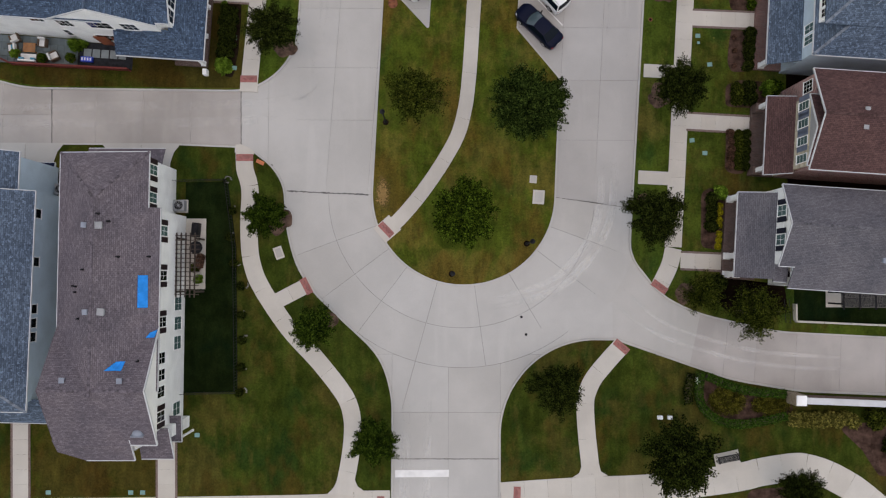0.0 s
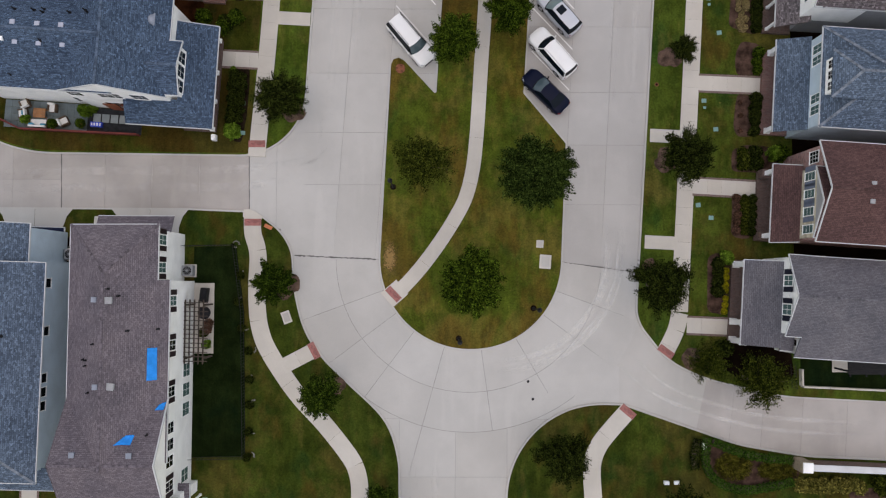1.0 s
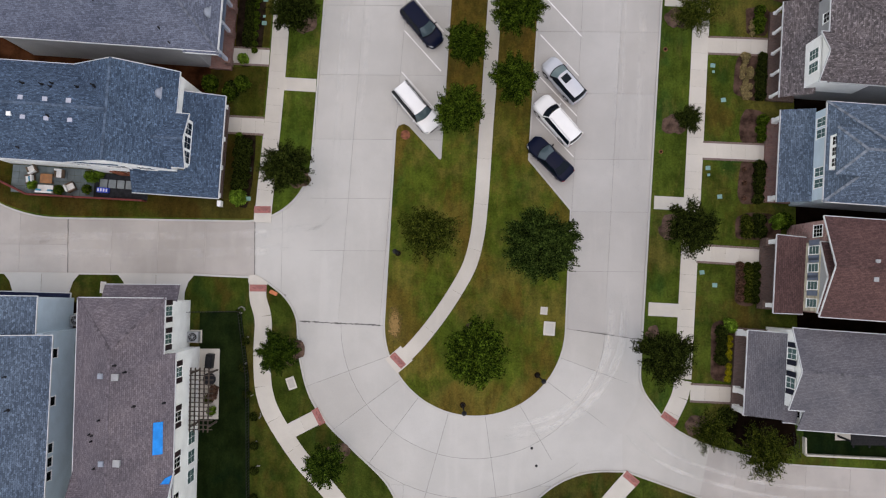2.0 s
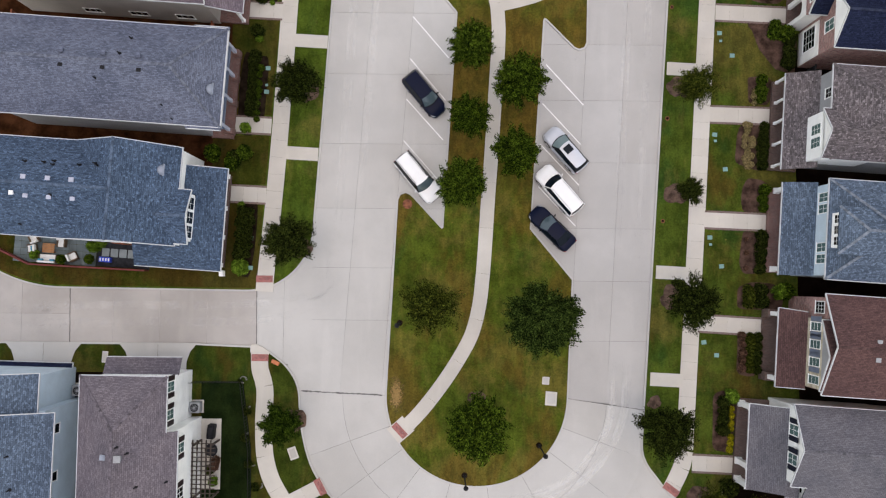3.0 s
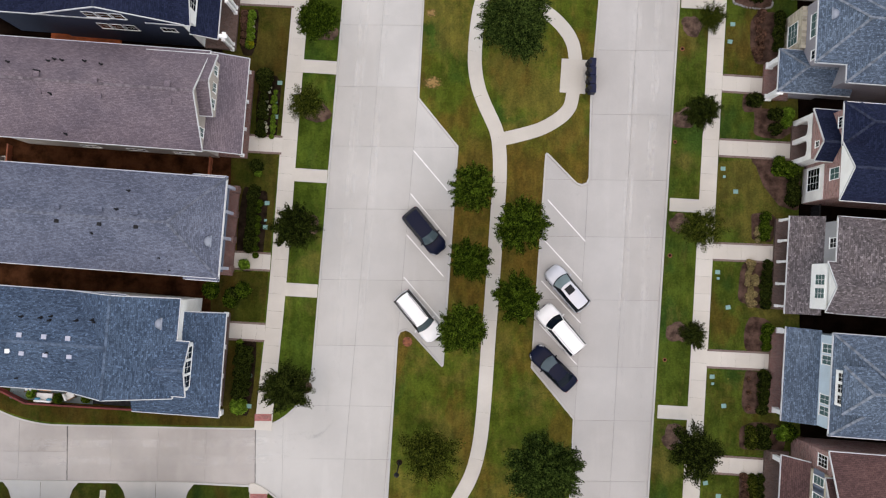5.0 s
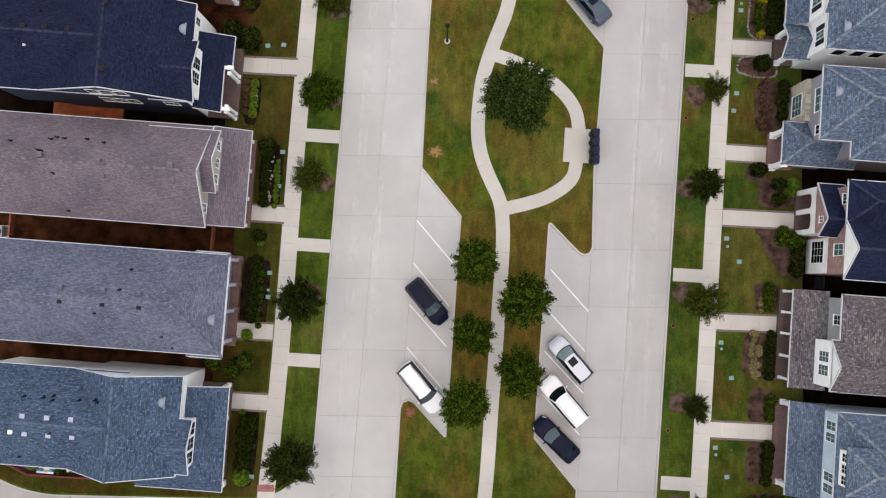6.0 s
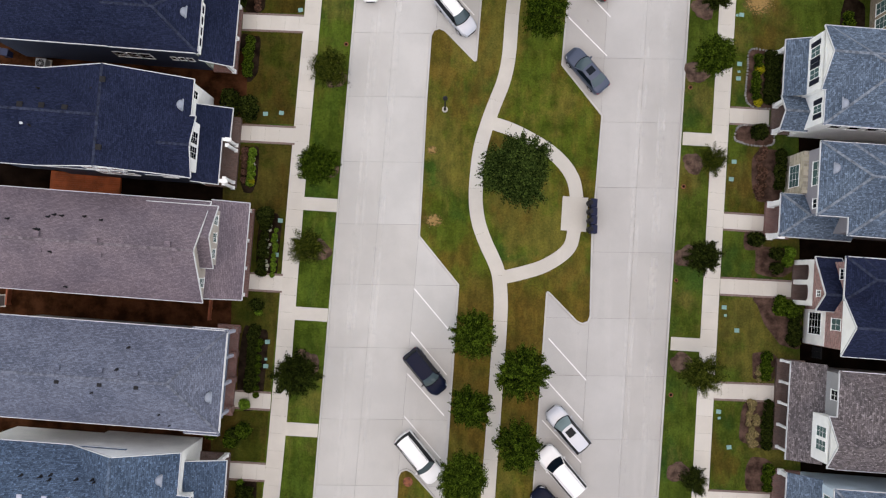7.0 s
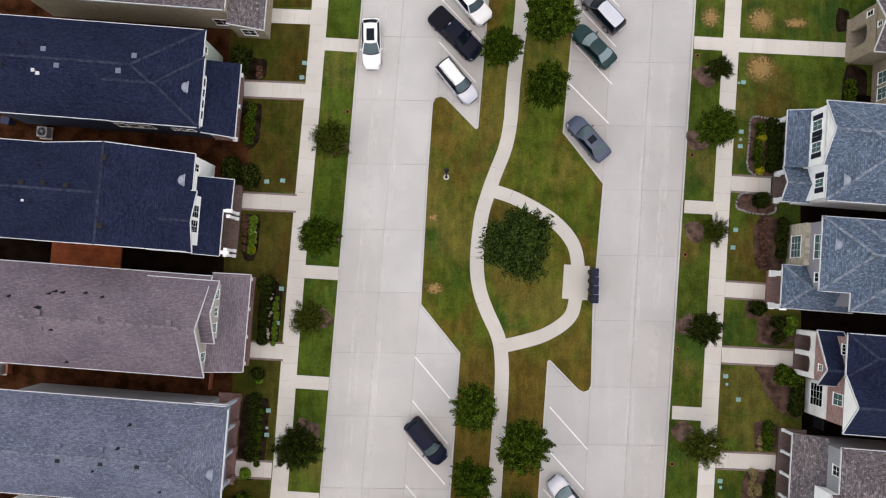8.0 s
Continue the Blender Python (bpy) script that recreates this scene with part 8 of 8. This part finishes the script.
def pergola(x0, x1, y0, y1, z, n, m, label):
    ob = thing("pergola", pose(0, 0, 0), label, "pergola", "pergolas")
    for x in (x0 + 0.15, x1 - 0.15):
        for y in (y0 + 0.2, y1 - 0.2):
            part("post", box(bmesh.new(), x - 0.07, x + 0.07, y - 0.07, y + 0.07, 0, z - 0.15), m, ob)
    for k in range(5):
        x = x0 + 0.15 + (x1 - x0 - 0.3) * k / 4
        part("beam", beam(bmesh.new(), (x, y0 - 0.25, z - 0.05), (x, y1 + 0.25, z - 0.05), 0.07, 0.18), m, ob)
    for k in range(n):
        y = y0 + (y1 - y0) * k / (n - 1)
        part("rafter", beam(bmesh.new(), (x0 - 0.1, y, z + 0.05), (x1 + 0.25, y, z + 0.05), 0.06, 0.12), m, ob)


pergola(-22.0, -20.2, -3.9, 0.9, 2.5, 14, BROWN_WOOD, "dark brown timber pergola over the patio")
pt = thing("patio", pose(0, 0, 0), "concrete garden patio beside the house", "patio", kind="structure")
slab(pt, [(-22.05, -3.5), (-20.2, -3.5), (-20.2, 2.5), (-22.05, 2.5)], -0.1, 0.05, M_WALK)
gr = thing("grill", pose(-20.9, 1.5, 0.05, 0, 0, 85), "black covered barbecue grill on the patio", "grill")
part("cart", box(bmesh.new(), -0.6, 0.6, -0.28, 0.28, 0.0, 0.8, 0.03), M_BLACK, gr)
part("lid", softened(finish(tube(bmesh.new(), [(-0.45, 0, 0.82), (-0.4, 0, 0.82), (0.4, 0, 0.82), (0.45, 0, 0.82)], [0.1, 0.27, 0.27, 0.1], 16), "lid", M_DARK)), None, gr)
tb = thing("patio_table", pose(-20.8, 0.0, 0.05), "round dark patio table", "table")
part("tabletop", tube(bmesh.new(), [(0, 0, 0.7), (0, 0, 0.74)], [0.55, 0.55], 24), M_DARK, tb)
part("leg", tube(bmesh.new(), [(0, 0, 0.0), (0, 0, 0.03), (0, 0, 0.06), (0, 0, 0.7)], [0.3, 0.3, 0.05, 0.04], 12), M_BLACK, tb)


def pot(x, y, z, kind, r=0.26):
    ob = thing("plant_pot", pose(x, y, z), "clay pot with a leafy plant", "plant pot", "pots")
    part("pot", tube(bmesh.new(), [(0, 0, 0), (0, 0, 0.36), (0, 0, 0.36), (0, 0, 0.42)], [r * 0.7, r, r * 1.1, r * 1.1], 14), lid, ob)
    o = part("plant", SHRUBS[kind][0], None, ob)
    o.matrix_basis = pose(0, 0, 0.38) @ Matrix.Diagonal((0.75, 0.75, 0.75, 1))


pot(-20.6, -1.4, 0.05, "brown"), pot(-20.9, -1.7, 0.05, "olive"), pot(-20.6, -2.7, 0.05, "lime"), pot(-20.5, -0.9, 0.05, "brown")

# yard behind the white cottage, shade again put into the turf colour
strip(30.0, 46, -4.6, -1.4, 0.05, M_YARD, "dark turf of a narrow side yard, shade in its colour")
pergola(32.8, 38.4, -4.75, -3.4, 2.5, 20, M_BLACK, "black metal pergola beside the white house")
deck = thing("patio", pose(0, 0, 0), "pale concrete slab under the black pergola", "patio", kind="structure")
slab(deck, [(32.7, -4.9), (38.6, -4.9), (38.6, -3.2), (32.7, -3.2)], -0.1, 0.05, M_WALK)
rw = thing("low_wall", pose(30.0, -6.1, 0, 0, 0, -2.4), "low pale block wall edging the yard", "garden wall")
for k in range(8):
    part("block", box(bmesh.new(), 2.3 * k, 2.3 * k + 2.26, -0.075, 0.075, -0.1, 0.55, 0.02), M_WALK, rw)
rw2 = new("low_wall", finish(box(bmesh.new(), -0.075, 0.075, 0, 1.4, -0.1, 0.55, 0.02), "low_wall", M_WALK))
rw2.matrix_basis = pose(29.95, -6.02, 0)
tagged(rw2, "low pale block wall edging the yard", "garden wall")
iron_fence([(29.2, -6.2), (29.1, -4.2)], "black iron gate beside the white house")

# patio of the corner house
pav = thing("patio", pose(W1[0], W1[1], 0, 0, 0, W1[2]), "patio of blue-grey square pavers", "patio", kind="structure")
M_SLAB = surface("blue_grey_paver", (0.15, 0.19, 0.20), 0.8, 0.15, 1.0, 9, 0.2, rand=0.25)
M_GRAVEL = surface("black_gravel", (0.02, 0.022, 0.028), 0.9, 0.4, 3, 20, 0.8)
tile = finish(box(bmesh.new(), 0.01, 0.59, 0.01, 0.59, -0.02, 0.05), "paver", M_SLAB)
for i in range(12):
    for j in range(4):
        part("paver", tile, None, pav).matrix_basis = pose(9.6 + 0.6 * i, 3.72 + 0.6 * j, 0)
part("gravel_bed", box(bmesh.new(), 4.9, 9.58, 3.95, 6.05, -0.05, 0.03), M_GRAVEL, pav, "black gravel strip with stepping stones")
step_m = surface("stepping_stone", (0.25, 0.29, 0.30), 0.8, 0.15, 1, 9, 0.2, rand=0.2)
big = finish(box(bmesh.new(), -0.32, 0.32, -0.36, 0.36, -0.02, 0.06, 0.015), "stepping_stone", step_m)
for u in (8.8, 8.05, 7.3, 6.55, 5.8):
    part("stepping_stone", big, None, pav).matrix_basis = pose(u, 4.83, 0)

CUSHION = surface("white_cushion", (0.72, 0.71, 0.69), 0.9, 0.08, 2, 12, 0.2)
TEAL = surface("blue_cushion", (0.05, 0.27, 0.40), 0.9, 0.1, 2, 12, 0.2)
TEAK = surface("teak_wood", (0.38, 0.17, 0.07), 0.6, 0.25, 2, 12, 0.2)
WICKER = surface("brown_wicker", (0.13, 0.08, 0.05), 0.8, 0.3, 3, 25, 0.5)


def garden_seat(u, v, turn, width, label, name="garden_chair", pillow=None):
    x, y = local(W1, u, v)
    ob = thing(name, pose(x, y, 0.05, 0, 0, W1[2] + turn), label, "sofa" if width > 1 else "chair", "patio seats")
    w = width / 2
    part("frame", box(bmesh.new(), -w, w, -0.36, 0.36, 0.08, 0.32, 0.03), WICKER, ob)
    part("seat_cushion", box(bmesh.new(), -w + 0.08, w - 0.08, -0.34, 0.24, 0.32, 0.46, 0.05), CUSHION, ob)
    part("back_cushion", box(bmesh.new(), -w + 0.06, w - 0.06, 0.22, 0.38, 0.40, 0.82, 0.05), CUSHION, ob)
    for s in (-1, 1):
        part("armrest", box(bmesh.new(), s * (w - 0.04) - 0.05, s * (w - 0.04) + 0.05, -0.36, 0.34, 0.3, 0.58, 0.02), WICKER, ob)
        if width > 1:
            part("throw_pillow", box(bmesh.new(), s * (w - 0.3) - 0.2, s * (w - 0.3) + 0.2, 0.05, 0.22, 0.46, 0.8, 0.07), TEAL, ob)
    if pillow:
        part("throw_pillow", box(bmesh.new(), -0.2, 0.2, 0.05, 0.2, 0.46, 0.78, 0.06), TEAL, ob)


garden_seat(14.9, 4.1, 30, 0.75, "white cushioned garden chair on the patio")
garden_seat(15.0, 4.95, 100, 0.75, "white garden chair with a blue pillow", pillow=True)
garden_seat(13.55, 5.7, 0, 1.6, "white garden sofa with two blue pillows", "garden_sofa")
garden_seat(12.5, 4.3, 180, 0.7, "white cushioned wicker garden chair")
garden_seat(11.45, 5.4, -60, 0.75, "white cushioned garden chair by the fence")
x, y = local(W1, 13.6, 4.8)
ct = thing("coffee_table", pose(x, y, 0.05, 0, 0, W1[2]), "low square teak table on the patio", "table")
for k in range(6):
    part("table_slat", box(bmesh.new(), -0.52, 0.52, -0.4 + 0.135 * k, -0.28 + 0.135 * k, 0.36, 0.4, 0.008), TEAK, ct)
for a in (-0.46, 0.46):
    for b in (-0.33, 0.33):
        part("leg", box(bmesh.new(), a - 0.04, a + 0.04, b - 0.04, b + 0.04, 0, 0.36), TEAK, ct)
x, y = local(W1, 8.7, 5.45)
cb = thing("storage_box", pose(x, y, 0.05, 0, 0, W1[2]), "bright blue plastic storage crate", "crate")
M_CRATE = surface("blue_plastic", (0.02, 0.07, 0.55), 0.5, 0.15, 2, 9, 0.1)
part("crate", box(bmesh.new(), -0.5, 0.5, -0.22, 0.22, 0, 0.35, 0.03), M_CRATE, cb)
for k in range(4):
    part("handle_slot", box(bmesh.new(), -0.42 + 0.24 * k, -0.30 + 0.24 * k, -0.12, 0.12, 0.33, 0.36), CUSHION, cb)
for u, v, k in ((14.6, 5.5, "lime"), (12.3, 5.7, "green"), (9.9, 5.5, "green")):
    pot(*local(W1, u, v), 0.05, k)
p = local(W1, 9.6, 4.35)
shrub("lime", p[0], p[1], 0.5, 1.6)
p = local(W1, 9.1, 4.1)
shrub("lime", p[0], p[1], 0.34, 1.4)

# small lids in the street
for x, y in ((7.1, -7.3), (6.7, -5.8)):
    ob = new("valve_cover", finish(tube(bmesh.new(), [(0, 0, ROAD - 0.05), (0, 0, ROAD + 0.006)], [0.12, 0.12], 16), "valve_cover", M_DARK))
    ob.matrix_basis = pose(x, y, 0)
    tagged(ob, "small round iron valve cover in the street", "valve cover", "street covers")

# bare ground under the trees beside the white house, shade put into its colour
ob = new("planting_bed", finish(prism(bmesh.new(), rounded([(23.2, -2.3, 0.6), (29.2, -3.0, 0.4), (29.5, -5.4, 0.5), (25.6, -6.2, 0.8), (23.4, -4.6, 1.0)], 0.3), -0.05, 0.01), "planting_bed", M_SHADE_SOIL))
tagged(ob, "bare soil beside the house with the shade in its colour", "planting bed", kind="structure")
